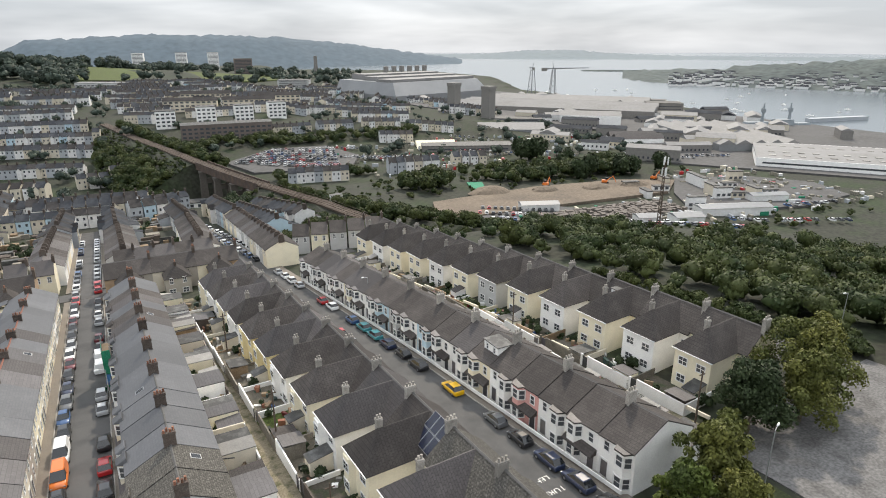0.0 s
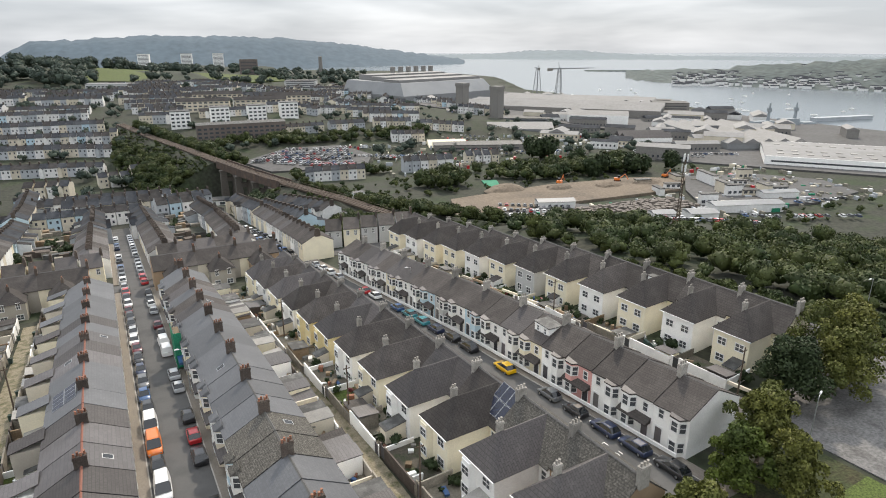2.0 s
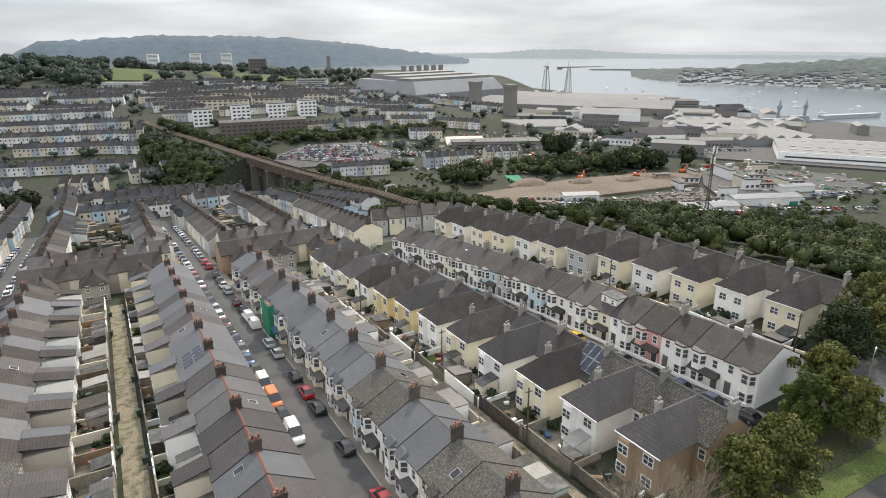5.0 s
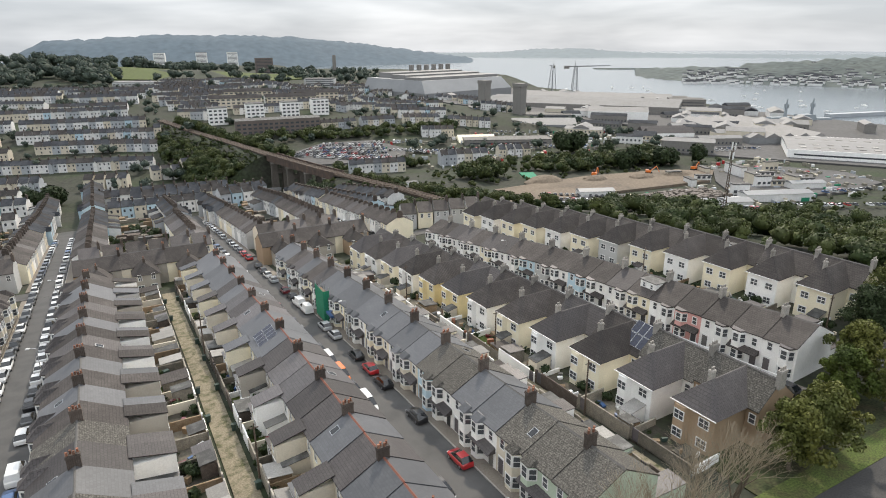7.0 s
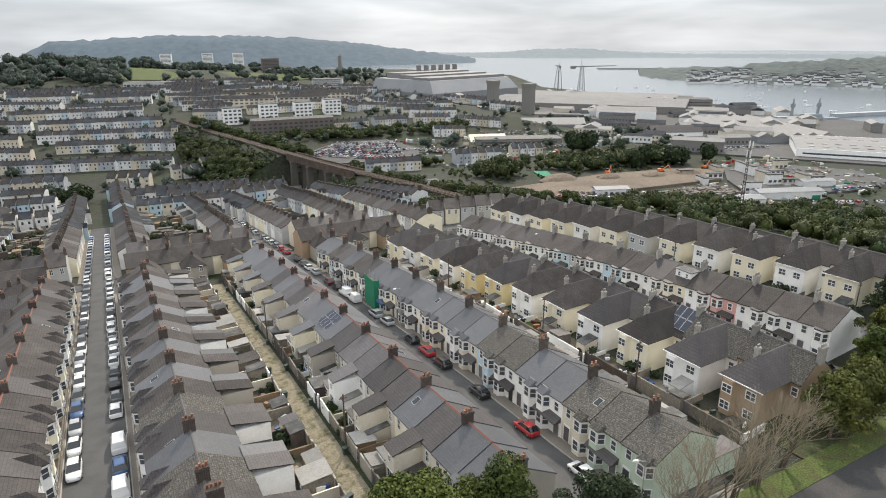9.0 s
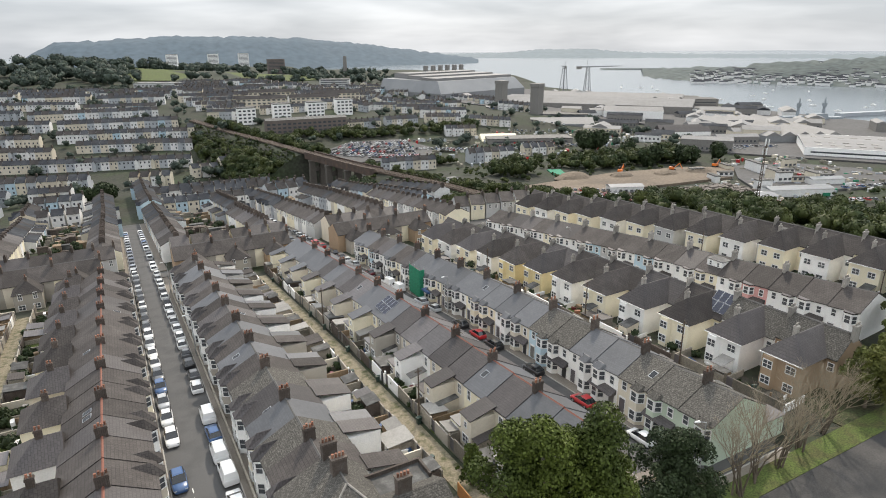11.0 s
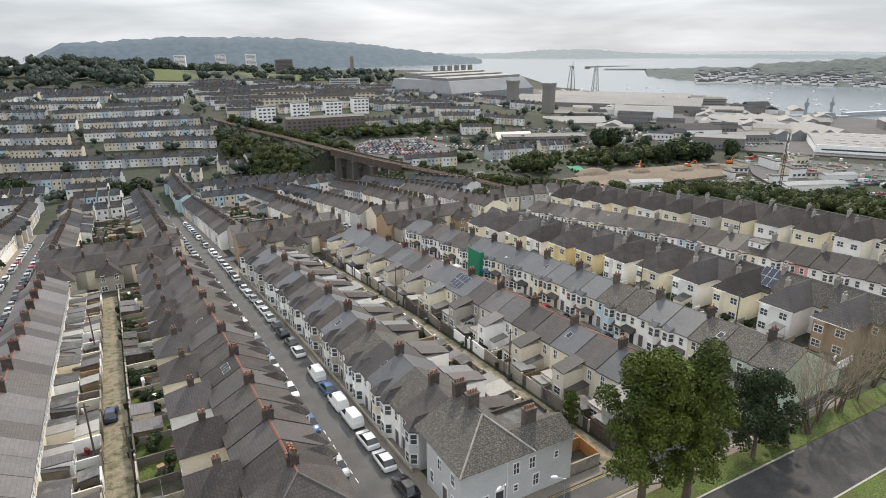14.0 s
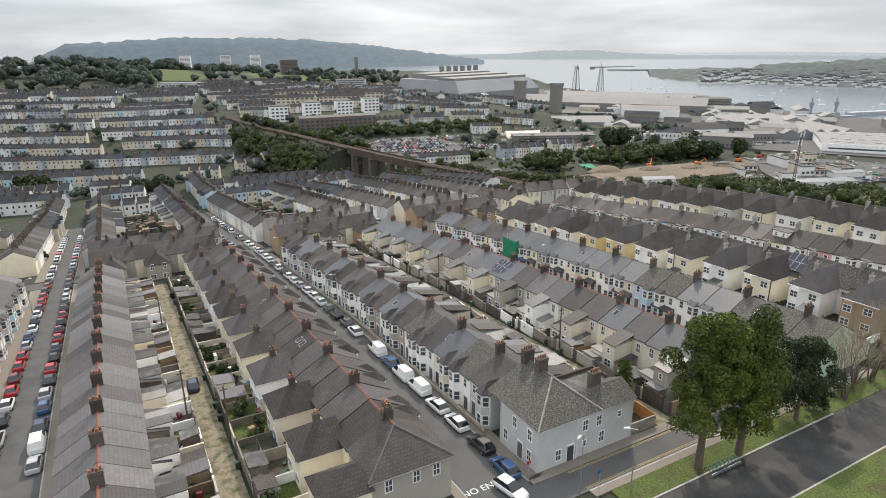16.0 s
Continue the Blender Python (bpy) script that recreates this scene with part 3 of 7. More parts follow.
def terrace_house(w, D, eh, rh, wall, roof, ridge, stack, bay_kind=None, wing="lean", mirror=1, pots=4, label="", porch=False, wing_len=4.6, stack_mat=None, fall=0.0):
    """A terraced house: front on v=0 facing -v, u along the row, which falls along it."""
    h = root("terraced_house", label, "house", "terraced houses")
    rv = D / 2
    part("wall", sheared(Mesh().extrude_u([(0, -1.6), (0, eh), (rv, rh - 0.2), (D, eh), (D, -1.6)], -w / 2 + 0.01, w / 2 - 0.01), fall), wall, h)
    part("roof", sheared(roof_mesh(w, D, eh, rh, rv), fall), roof, h)
    part("ridge", sheared(Mesh().extrude_u([(rv - 0.14, rh - 0.07), (rv, rh + 0.06), (rv + 0.14, rh - 0.07)], -w / 2, w / 2), fall), ridge, h)
    if stack:
        chimney(h, -mirror * w / 2, rv, rh - 1.0, rh + 1.3, 1.3, pots, stack_mat)
    s = mirror
    if bay_kind:
        bay(h, s * w * 0.22, 1.15, 0.85, eh - 0.25, wall, bay_kind, roof)
        place_window(h, WIN_PLAIN, -s * w * 0.27, 0, 3.6)
        part("door", DOOR, None, h).location = (-s * w * 0.3, 0, 0.15)
    else:
        for z, data in ((0.9, WIN_TALL), (3.5, WIN_TALL)):
            place_window(h, data, s * w * 0.22, 0, z)
        place_window(h, WIN_TALL, -s * w * 0.24, 0, 3.5)
        part("door", DOOR, None, h).location = (-s * w * 0.26, 0, 0.15)
    if porch:
        part("porch_roof", Mesh().extrude_u([(-1.1, 2.5), (0.05, 3.2), (0.05, 2.4), (-1.1, 2.4)][::-1], -w * 0.46, w * 0.46), roof, h)
    # rear wing
    x0, x1 = (0.0, w / 2 - 0.02) if s > 0 else (-w / 2 + 0.02, 0.0)
    if wing == "lean":
        wh = eh - 0.9
        part("rear_wing", Mesh().box(x0, x1, D - 0.05, D + wing_len, -1.6, wh), wall, h)
        part("wing_roof", Mesh().extrude_u([(D - 0.1, wh + 1.0), (D + wing_len + 0.2, wh - 0.02), (D + wing_len + 0.2, wh + 0.12), (D - 0.1, wh + 1.15)], x0 - 0.12, x1 + 0.0), roof, h)
        place_window(h, WIN_SMALL, (x0 + x1) / 2, D + wing_len, 3.0, True)
        place_window(h, WIN_WIDE, (x0 + x1) / 2, D + wing_len, 0.7, True)
    elif wing == "low":
        wh = 2.7
        part("rear_wing", Mesh().box(x0, x1, D - 0.05, D + wing_len, -1.6, wh), wall, h)
        part("wing_roof", Mesh().box(x0 - 0.1, x1 + 0.0, D - 0.03, D + wing_len + 0.15, wh, wh + 0.14), M_LEAD, h)
        place_window(h, WIN_WIDE, (x0 + x1) / 2, D + wing_len, 0.9, True)
        place_window(h, WIN_TALL, (x0 + x1) / 2, D, 3.3, True)
    elif wing == "hip" and mirror > 0:
        # one hipped wing for the pair, over the party wall
        a0, a1, wh, L = w / 2 - 2.9, w / 2 + 2.9, eh - 0.75, 5.0
        c = (a0 + a1) / 2
        part("rear_wing", Mesh().box(a0, a1, D - 0.05, D + L, -1.6, wh), wall, h)
        e = 0.3
        m = Mesh().loft([[(a0 - e, D - 0.4, wh - 0.1), (a1 + e, D - 0.4, wh - 0.1), (a1 + e, D + L + e, wh - 0.1), (a0 - e, D + L + e, wh - 0.1)],
                         [(c - 0.05, D - 0.4, wh + 2.3), (c + 0.05, D - 0.4, wh + 2.3), (c + 0.05, D + L - 2.7, wh + 2.3), (c - 0.05, D + L - 2.7, wh + 2.3)]], None)
        part("wing_roof", m, roof, h)
        chimney(h, c, D + L - 3.1, wh + 1.2, wh + 3.3, 0.8, 2, stack_mat)
        for u in (a0 + 1.4, a1 - 1.4):
            place_window(h, WIN_TALL, u, D + L, 3.2, True)
            place_window(h, WIN_WIDE, u, D + L, 0.7, True)
    if wing != "hip":
        place_window(h, WIN_TALL, -s * w * 0.25, D, 3.3, True)
    return h


def semi_house(w, D, eh, rh, wall, roof, mirror=1, label="", wing_len=6.0, bays=True):
    """One of a line of hipped houses: main range along u, hipped wing towards +v with a bay."""
    h = root("hipped_house", label, "house", "hipped houses")
    rv = D / 2
    part("wall", Mesh().extrude_u([(0, -1.8), (0, eh), (rv, rh - 0.25), (D, eh), (D, -1.8)], -w / 2 + 0.01, w / 2 - 0.01), wall, h)
    part("roof", roof_mesh(w, D, eh, rh, rv, 0.35), roof, h)
    part("ridge", Mesh().extrude_u([(rv - 0.18, rh - 0.06), (rv, rh + 0.08), (rv + 0.18, rh - 0.06)], -w / 2, w / 2), M_RIDGE_GREY, h)
    a0, a1, L, e = -w * 0.31, w * 0.31, wing_len, 0.4
    part("rear_wing", Mesh().box(a0, a1, D - 0.05, D + L, -1.8, eh), wall, h)
    up = rh - eh - 0.06
    hipv = D + L - (a1 - a0) * 0.45
    m = Mesh().loft([[(a0 - e, rv, eh - 0.12), (a1 + e, rv, eh - 0.12), (a1 + e, D + L + e, eh - 0.12), (a0 - e, D + L + e, eh - 0.12)],
                     [(-0.06, rv, eh + up), (0.06, rv, eh + up), (0.06, hipv, eh + up), (-0.06, hipv, eh + up)]], None)
    part("wing_roof", m, roof, h)
    part("gutter", Mesh().box(a0 - e, a1 + e, D + L + e, D + L + e + 0.1, eh - 0.2, eh - 0.08), M_TRIM, h)
    chimney(h, -w / 2, rv + 0.2, rh - 1.0, rh + 1.5, 1.3, 3, M_STACK_R)
    chimney(h, 0.35, hipv - 0.4, eh + up - 0.9, eh + up + 1.1, 0.7, 2, M_STACK_R)
    for u in ((a0 + a1) / 2 - 1.45, (a0 + a1) / 2 + 1.45):
        place_window(h, WIN_WIDE, u, D + L, 3.4, True)
        place_window(h, WIN_WIDE, u, D + L, 0.6, True)
    if bays:
        u = a1 - 1.3
        plan = [(u + 1.1, D + L - 0.05), (u + 0.7, D + L + 0.7), (u - 0.7, D + L + 0.7), (u - 1.1, D + L - 0.05)]
        part("bay", Mesh().loft([plan, plan], [-1.8, eh - 0.3]), wall, h)
        for z in (0.8, 3.3):
            place_window(h, WIN_WIDE, u, D + L + 0.7, z, True)
    side = part("window", WIN_SMALL, None, h)
    side.location, side.rotation_euler = (a1, D + L * 0.5, 3.4), (0, 0, math.pi / 2)
    for u in (-w * 0.41, w * 0.41):
        place_window(h, WIN_PLAIN, u, D, 3.3, True)
    for u in (-w * 0.25, w * 0.25):
        place_window(h, WIN_WIDE, u, 0, 3.3)
        place_window(h, WIN_WIDE, u, 0, 0.6)
    return h


def pose_in_row(x, y, face, slant):
    """Front line of a row at (x, y); face -1: looks towards -x, +1: towards +x."""
    turn = (90 if face > 0 else -90) - math.degrees(math.atan(slant))
    return pose(x, y, G(x, y), 0, 0, turn)


def garden(w, length, seed):
    """A back yard behind a house: paving, boundary walls, a gate and a lean-to shed."""
    rnd = random.Random(seed)
    g = root("back_yard", "walled concrete back yard with weeds and clutter", "yard", "back yards")
    part("paving", Mesh().box(-w / 2, w / 2, 0, length, -0.6, 0.03), rnd.choice((M_YARD, M_YARD, M_SLAB, M_SLAB, M_GRASS)), g)
    part("wall", Mesh().box(-w / 2, -w / 2 + 0.2, 0, length, -0.6, 1.2 + rnd.random() * 0.9), rnd.choice((M_YARDWALL, M_YARDWALL, M_FENCE, WALLS["white"], WALLS["beige"])), g)
    gate = rnd.choice((-1, 1)) * (w / 2 - 0.9)
    m = Mesh()
    for a, b in ((-w / 2, gate - 0.5), (gate + 0.5, w / 2)):
        if b - a > 0.3:
            m.box(a, b, length - 0.2, length, -0.6, 1.7 + rnd.random() * 0.4)
    part("wall", m, rnd.choice((M_YARDWALL, M_YARDWALL, M_STACK, WALLS["white"], WALLS["stone"])), g)
    part("gate", Mesh().box(gate - 0.48, gate + 0.48, length - 0.12, length - 0.06, 0, 1.75), M_DOOR, g)
    if rnd.random() < 0.6:
        sw, sl = 1.8 + rnd.random() * 1.4, 1.8 + rnd.random() * 2.2
        u0 = -gate / abs(gate) * (w / 2 - 0.25)
        a, b = sorted((u0, u0 - math.copysign(sw, u0)))
        y1 = length - 0.25
        part("shed", Mesh().box(a, b, y1 - sl, y1, 0, 2.0), rnd.choice((M_YARDWALL, M_FENCE, M_FENCE, M_STACK, WALLS["cream"])), g)
        part("shed_roof", Mesh().extrude_u([(y1 - sl - 0.15, 2.0), (y1 + 0.1, 2.3), (y1 + 0.1, 2.38), (y1 - sl - 0.15, 2.08)][::-1], a - 0.1, b + 0.1), rnd.choice((M_LEAD, M_PALEFLAT, M_SHEET, M_TILE, M_LEAD)), g)
    if rnd.random() < 0.5:
        y1 = rnd.uniform(0.5, max(0.8, length * 0.4))
        a = rnd.uniform(-w / 2 + 0.3, 0)
        part("lean_to", Mesh().extrude_u([(-0.2, 0), (-0.2, 2.6), (y1 + 1.2, 2.1), (y1 + 1.2, 0)][::-1], a, a + 1.9), rnd.choice((M_YARDWALL, WALLS["white"], WALLS["beige"])), g)
        part("lean_to_roof", Mesh().extrude_u([(-0.2, 2.61), (y1 + 1.35, 2.06), (y1 + 1.35, 2.14), (-0.2, 2.7)][::-1], a - 0.1, a + 2.0), rnd.choice((M_LEAD, M_PALEFLAT, M_SLATE, M_LEAD)), g)
    m = Mesh()
    for _ in range(rnd.randint(5, 11)):
        # boxes, planters, timber, tubs and seats left about the yard
        a, b, t = rnd.uniform(-w / 2 + 0.6, w / 2 - 0.7), rnd.uniform(0.4, length - 0.9), rnd.uniform(0, 3.1)
        sx, sy, sz = rnd.uniform(0.15, 0.75), rnd.uniform(0.1, 0.4), rnd.choice((0.15, 0.4, 0.6, 0.9, 1.1))
        c_, s_ = math.cos(t), math.sin(t)
        ring = lambda f: [(a + f * (u * sx * c_ - v_ * sy * s_), b + f * (u * sx * s_ + v_ * sy * c_)) for u, v_ in ((-1, -1), (1, -1), (1, 1), (-1, 1))]
        m.loft([ring(0.9), ring(1.0)], [0, sz], rnd.choice((0, 0, 0, 1, 1, 2, 2, 3, 4, 5, 6)))
    tagged(part("clutter", m, (M_FENCE, M_BIN, WALLS["white"], M_POT, M_PALEFLAT, PAINTS["b"][1], PAINTS["m"][1]), g), kind="stuff")
    if rnd.random() < 0.35:
        a = rnd.uniform(-w / 2 + 0.3, 0.2)
        part("decking", Mesh().box(a, a + 1.9, 0.2, min(length - 0.4, 2.8), 0.03, 0.28), rnd.choice((M_FENCE, M_SLAB)), g)
    return g


COLOURS = {"white": "white-rendered", "cream": "cream-rendered", "yellow": "pale yellow", "grey": "grey-rendered", "blue": "pale blue", "pink": "pink-painted", "green": "pale green", "brown": "brown-rendered", "stone": "stone-fronted", "beige": "beige-rendered"}


PLACED = []


def lay_row(protos, x, y0, count, w, face, slant, palette, words, seed, roofs=None, yard=None, pivot=50.0, flat=False, first=(), pots=None):
    """Places houses one after another from y0; protos alternate; palette and roofs are drawn at random."""
    rnd = random.Random(seed)
    fresh = list(protos)
    for k in range(count):
        y = y0 + w * (k + 0.5)
        px = x + slant * (y - pivot)
        p = protos[k % len(protos)]
        m = pose_in_row(px, y, face, slant)
        if p in fresh:
            fresh.remove(p)
            p.matrix_basis = m
            h = p
        else:
            h = copy_thing(p, m)
        key = palette[k] if k < len(palette) and isinstance(palette, list) else rnd.choice(palette[-8:] if isinstance(palette, list) else palette.split())
        recolour(h, ("wall", "bay", "rear_wing"), WALLS[key])
        rm, rword = rnd.choice(roofs) if roofs else (None, "slate")
        if k < len(first):
            rm, rword = first[k]
        if pots:
            recolour(h, ("pot",), pots)
        if rm is M_LICHEN and not flat:
            recolour(h, ("roof",), rm)
            recolour(h, ("wing_roof",), M_SLATE)
        elif rm:
            recolour(h, ("roof", "bay_roof") if flat else ("roof", "wing_roof"), rm)
        if flat:
            recolour(h, ("wing_roof",), rnd.choice((M_LEAD, M_PALEFLAT, M_SLATE, M_SHEET, M_LEAD)))
        relabel(h, f"{COLOURS[key]} {words}, {rword} roof")
        if yard:
            D, L, gardens = yard
            g = gardens[k % len(gardens)]
            side = -1 if face > 0 else 1
            gm = pose_in_row(px + side * D, y, face, slant)
            if g in PLACED:
                copy_thing(g, gm)
            else:
                PLACED.append(g)
                g.matrix_basis = gm


SLATES = [(M_SLATE, "dark slate"), (M_SLATE, "dark slate"), (M_TILE, "brown tile"), (M_BLUESLATE, "blue-grey slate"), (M_SHEET, "pale grey slate")]
ROOFS_1 = [(M_SHEET, "pale grey sheet"), (M_SHEET, "pale grey sheet"), (M_SLATE, "dark slate")]
ROOFS_7 = [(M_TILE, "brown tile"), (M_TILE, "brown tile"), (M_SLATE, "dark slate")]
yards = lambda w, L, s: [garden(w, L, s + k) for k in range(11)]
W0 = WALLS["white"]
# west street, both sides
p = [terrace_house(4.05, 9.0, 5.4, 8.0, W0, M_SHEET, M_RIDGE_RED, k == 0, None, "low", 1 - 2 * k, 4, wing_len=3.2, fall=0.075) for k in (0, 1)]
lay_row(p, -98.3, 16, 32, 4.05, -1, 0, "white cream beige grey white", "terraced house with a low flat-roofed extension", 1, ROOFS_1, (9.0, 6.2, yards(4.05, 6.2, 10)), flat=True)
p = [terrace_house(4.6, 9.0, 5.4, 7.9, W0, M_SLATE, M_RIDGE_GREY, k == 0, "lean", "lean", 1 - 2 * k, 4) for k in (0, 1)]
lay_row(p, -110.7, 60, 20, 4.6, 1, 0, "white cream white grey blue", "terraced house with a bay front", 2, SLATES, (9.0, 8.0, yards(4.6, 8.0, 20)))
# second street
p = [terrace_house(5.2, 9.4, 5.5, 8.1, W0, M_TILE, M_RIDGE_RED, k == 0, "hip", "hip", 1 - 2 * k, 4, fall=-0.085) for k in (0, 1)]
lay_row(p, -60.4, 40.2, 21, 5.2, 1, 0, "white cream cream beige", "terraced house with a hipped bay and wing", 3, [(M_TILE, "brown slate"), (M_SLATE, "dark slate"), (M_TILE, "brown slate")], (9.4, 9.8, yards(5.2, 9.8, 30)))
p = [terrace_house(5.2, 9.6, 5.5, 8.1, W0, M_SLATE, M_RIDGE_GREY, k == 0, "hip", "lean", 1 - 2 * k, 4) for k in (0, 1)]
lay_row(p, -49.8, 42.4, 20, 5.2, -1, 0, "white grey white beige stone", "terraced house with a hipped bay front", 4, [(M_SLATE, "dark slate"), (M_BLUESLATE, "blue-grey slate"), (M_TILE, "brown tile"), (M_LICHEN, "lichened slate")], (9.6, 9.0, yards(5.2, 9.0, 40)))
# third street
p = [terrace_house(5.1, 9.0, 5.5, 8.0, W0, M_SLATE, M_RIDGE_RED, k == 0, None, ("lean", "low")[k], 1 - 2 * k, 4, fall=-0.085, wing_len=3.6) for k in (0, 1)]
lay_row(p, -12.8, 33, 23, 5.1, 1, 0, "cream beige white cream stone beige", "flat-fronted terraced house", 5, [(M_SLATE, "dark slate"), (M_BLUESLATE, "blue-grey slate"), (M_BLUESLATE, "blue-grey slate"), (M_SHEET, "pale grey slate")], (9.0, 5.4, yards(5.1, 5.4, 50)))
p = [terrace_house(5.1, 9.3, 5.5, 8.0, W0, M_SLATE, M_RIDGE_GREY, k == 0, "lean", "low", 1 - 2 * k, 4, porch=k == 1, fall=0.085) for k in (0, 1)]
lay_row(p, -2.8, 28.6, 23, 5.1, -1, 0, ["green", "green", "beige", "white", "white", "white", "blue", "beige", "white", "cream", "cream", "white", "stone", "cream", "white", "beige", "white", "cream", "white", "white", "blue", "cream", "white"],
        "terraced house with a bay and porch", 6, [(M_BLUESLATE, "blue-grey slate"), (M_SLATE, "dark slate"), (M_BLUESLATE, "blue-grey slate"), (M_TILE, "brown tile")], (9.3, 4.9, yards(5.1, 4.9, 60)), flat=True,
        first=[(M_LICHEN, "lichened slate"), (M_LICHEN, "lichened slate"), (M_LICHEN, "lichened slate"), (M_BLUESLATE, "blue-grey slate"), (M_BLUESLATE, "blue-grey slate"), (M_LICHEN, "lichened slate"), (M_LICHEN, "lichened slate")])
# fourth street: hipped houses and the white bay-fronted terrace
p = [semi_house(9.2, 7.0, 5.5, 8.6, W0, M_TILE)]
lay_row(p, 32.6, 31.5, 12, 9.2, 1, -0.045, ["brown", "white", "cream", "white", "cream", "white", "yellow", "yellow", "white", "cream", "white", "cream"], "hipped house with a rear wing", 7,
        [(M_TILE, "brown tile"), (M_TILE, "brown tile"), (M_SLATE, "dark slate")], (13.0, 5.0, yards(9.2, 5.0, 70)), first=[(M_LICHEN, "weathered pale slate"), (M_LICHEN, "weathered pale slate")], pots=M_STACK_R)
p = [terrace_house(5.3, 9.6, 5.6, 8.1, W0, M_TILE, M_RIDGE_GREY, k == 0, "flat", "low", 1 - 2 * k, 3, porch=k == 1, stack_mat=M_STACK_R, fall=0.085) for k in (0, 1)]
lay_row(p, 45.1, 38.6, 20, 5.3, -1, -0.05, ["white", "white", "white", "pink", "white", "cream", "white", "white", "blue", "white", "grey", "blue", "white", "white", "cream", "white", "white", "white", "white", "white"],
        "terraced house with a two-storey bay", 8, ROOFS_7, (9.6, 5.2, yards(5.3, 5.2, 80)), flat=True, pots=M_STACK_R)
p = [semi_house(9.4, 7.2, 5.9, 9.2, W0, M_TILE, bays=False, wing_len=6.0)]
lay_row(p, 82.4, 47, 12, 9.4, 1, -0.085, ["cream", "white", "cream", "white", "cream", "grey", "cream", "white", "cream"], "hipped house above the wooded bank", 9, [(M_TILE, "brown tile")], (13.2, 6.2, yards(9.4, 6.2, 90)), pots=M_STACK_R)
# cross terraces at the north end of the blocks
for x0, n in ((-94, 6), (-46, 6), (-1, 6)):
    pair = [terrace_house(5.2, 8.5, 5.4, 8.0, W0, M_TILE, M_RIDGE_GREY, k == 0, None, "hip", 1 - 2 * k, 4, label="house closing the block under a brown tile roof") for k in (0, 1)]
    for k in range(n):
        x, y = x0 + 5.2 * k, 166.0
        m = pose(x, y, G(x, y - 6) + 0.2, 0, 0, 180)
        h = pair[1 - k % 2]
        if k < 2:
            h.matrix_basis = m
        else:
            h = copy_thing(h, m)
        key = ("brown", "stone", "beige", "stone", "cream", "brown")[k]
        recolour(h, ("wall", "rear_wing"), WALLS[key])
        relabel(h, f"{COLOURS[key]} house closing the block under a brown tile roof")


# ---- simpler houses further off ----
def far_house(w, D, eh, rh, label="", windows=3):
    h = root("terraced_house", label, "house", "distant terraced houses")
    rv = D / 2
    part("wall", Mesh().extrude_u([(0, -3), (0, eh), (rv, rh - 0.2), (D, eh), (D, -3)], -w / 2 + 0.01, w / 2 - 0.01), W0, h)
    part("roof", roof_mesh(w, D, eh, rh, rv), M_SLATE, h)
    part("chimney", Mesh().box(w / 2 - 0.35, w / 2 + 0.3, rv - 0.8, rv + 0.8, rh - 0.8, rh + 1.1).box(w / 2 - 0.2, w / 2 + 0.15, rv - 0.6, rv + 0.6, rh + 1.1, rh + 1.5), M_STACK, h)
    for u, z in ((-w * 0.24, 3.4), (w * 0.24, 3.4), (w * 0.22, 0.8))[:windows]:
        place_window(h, WIN_TALL, u, 0, z)
        if windows > 2:
            place_window(h, WIN_TALL, u, D, z, True)
    return h


FAR = far_house(5.0, 9.0, 5.6, 8.0, windows=2)
FAR_USED = []


def far_row(x0, y0, x1, y1, face, palette, seed, proto=None):
    """A terrace from point to point; face: the side it looks to, +1 to the right of the way."""
    rnd = random.Random(seed)
    proto = proto or FAR
    n = max(1, int(math.hypot(x1 - x0, y1 - y0) / 5.0))
    turn = math.degrees(math.atan2(y1 - y0, x1 - x0)) + (0 if face > 0 else 180)
    for k in range(n):
        t = (k + 0.5) / n
        x, y = x0 + (x1 - x0) * t, y0 + (y1 - y0) * t
        m = pose(x, y, G(x, y), 0, 0, turn)
        if proto in FAR_USED:
            h = copy_thing(proto, m)
        else:
            FAR_USED.append(proto)
            proto.matrix_basis = m
            h = proto
        key = rnd.choice(palette.split())
        recolour(h, ("wall",), WALLS[key])
        rm, rword = rnd.choice(((M_SLATE, "dark slate"), (M_TILE, "brown tile"), (M_TILE, "brown tile")))
        recolour(h, ("roof",), rm)
        relabel(h, f"{COLOURS[key]} terraced house under a {rword} roof")


PAL = "white cream white beige grey white"
for k, (x, f, ya) in enumerate(((-110.7, 1, 183), (-98.9, -1, 183), (-60.4, 1, 183), (-49.8, -1, 183), (-12.8, 1, 183), (-2.8, -1, 183), (26.5, 1, 180), (35.5, -1, 162))):
    far_row(x, ya, x + (0 if k < 6 else 3), 240, f, PAL, 100 + k)
for k, (xa, xb) in enumerate(((-97, -62), (-48, -14), (-1, 24))):
    far_row(xa, 172.5, xb, 172.5, 1, "stone beige grey cream", 120 + k)
far_row(46, 174, 72, 165, 1, "white cream grey", 130)


# ---- the town beyond: houses too many to count ----
TOWN = [T_WHITE, T_CREAM, WALLS["beige"], T_GREY, WALLS["blue"], T_SLATE, T_TILE, T_SLATE, M_STACK, T_DARK, T_GREY]


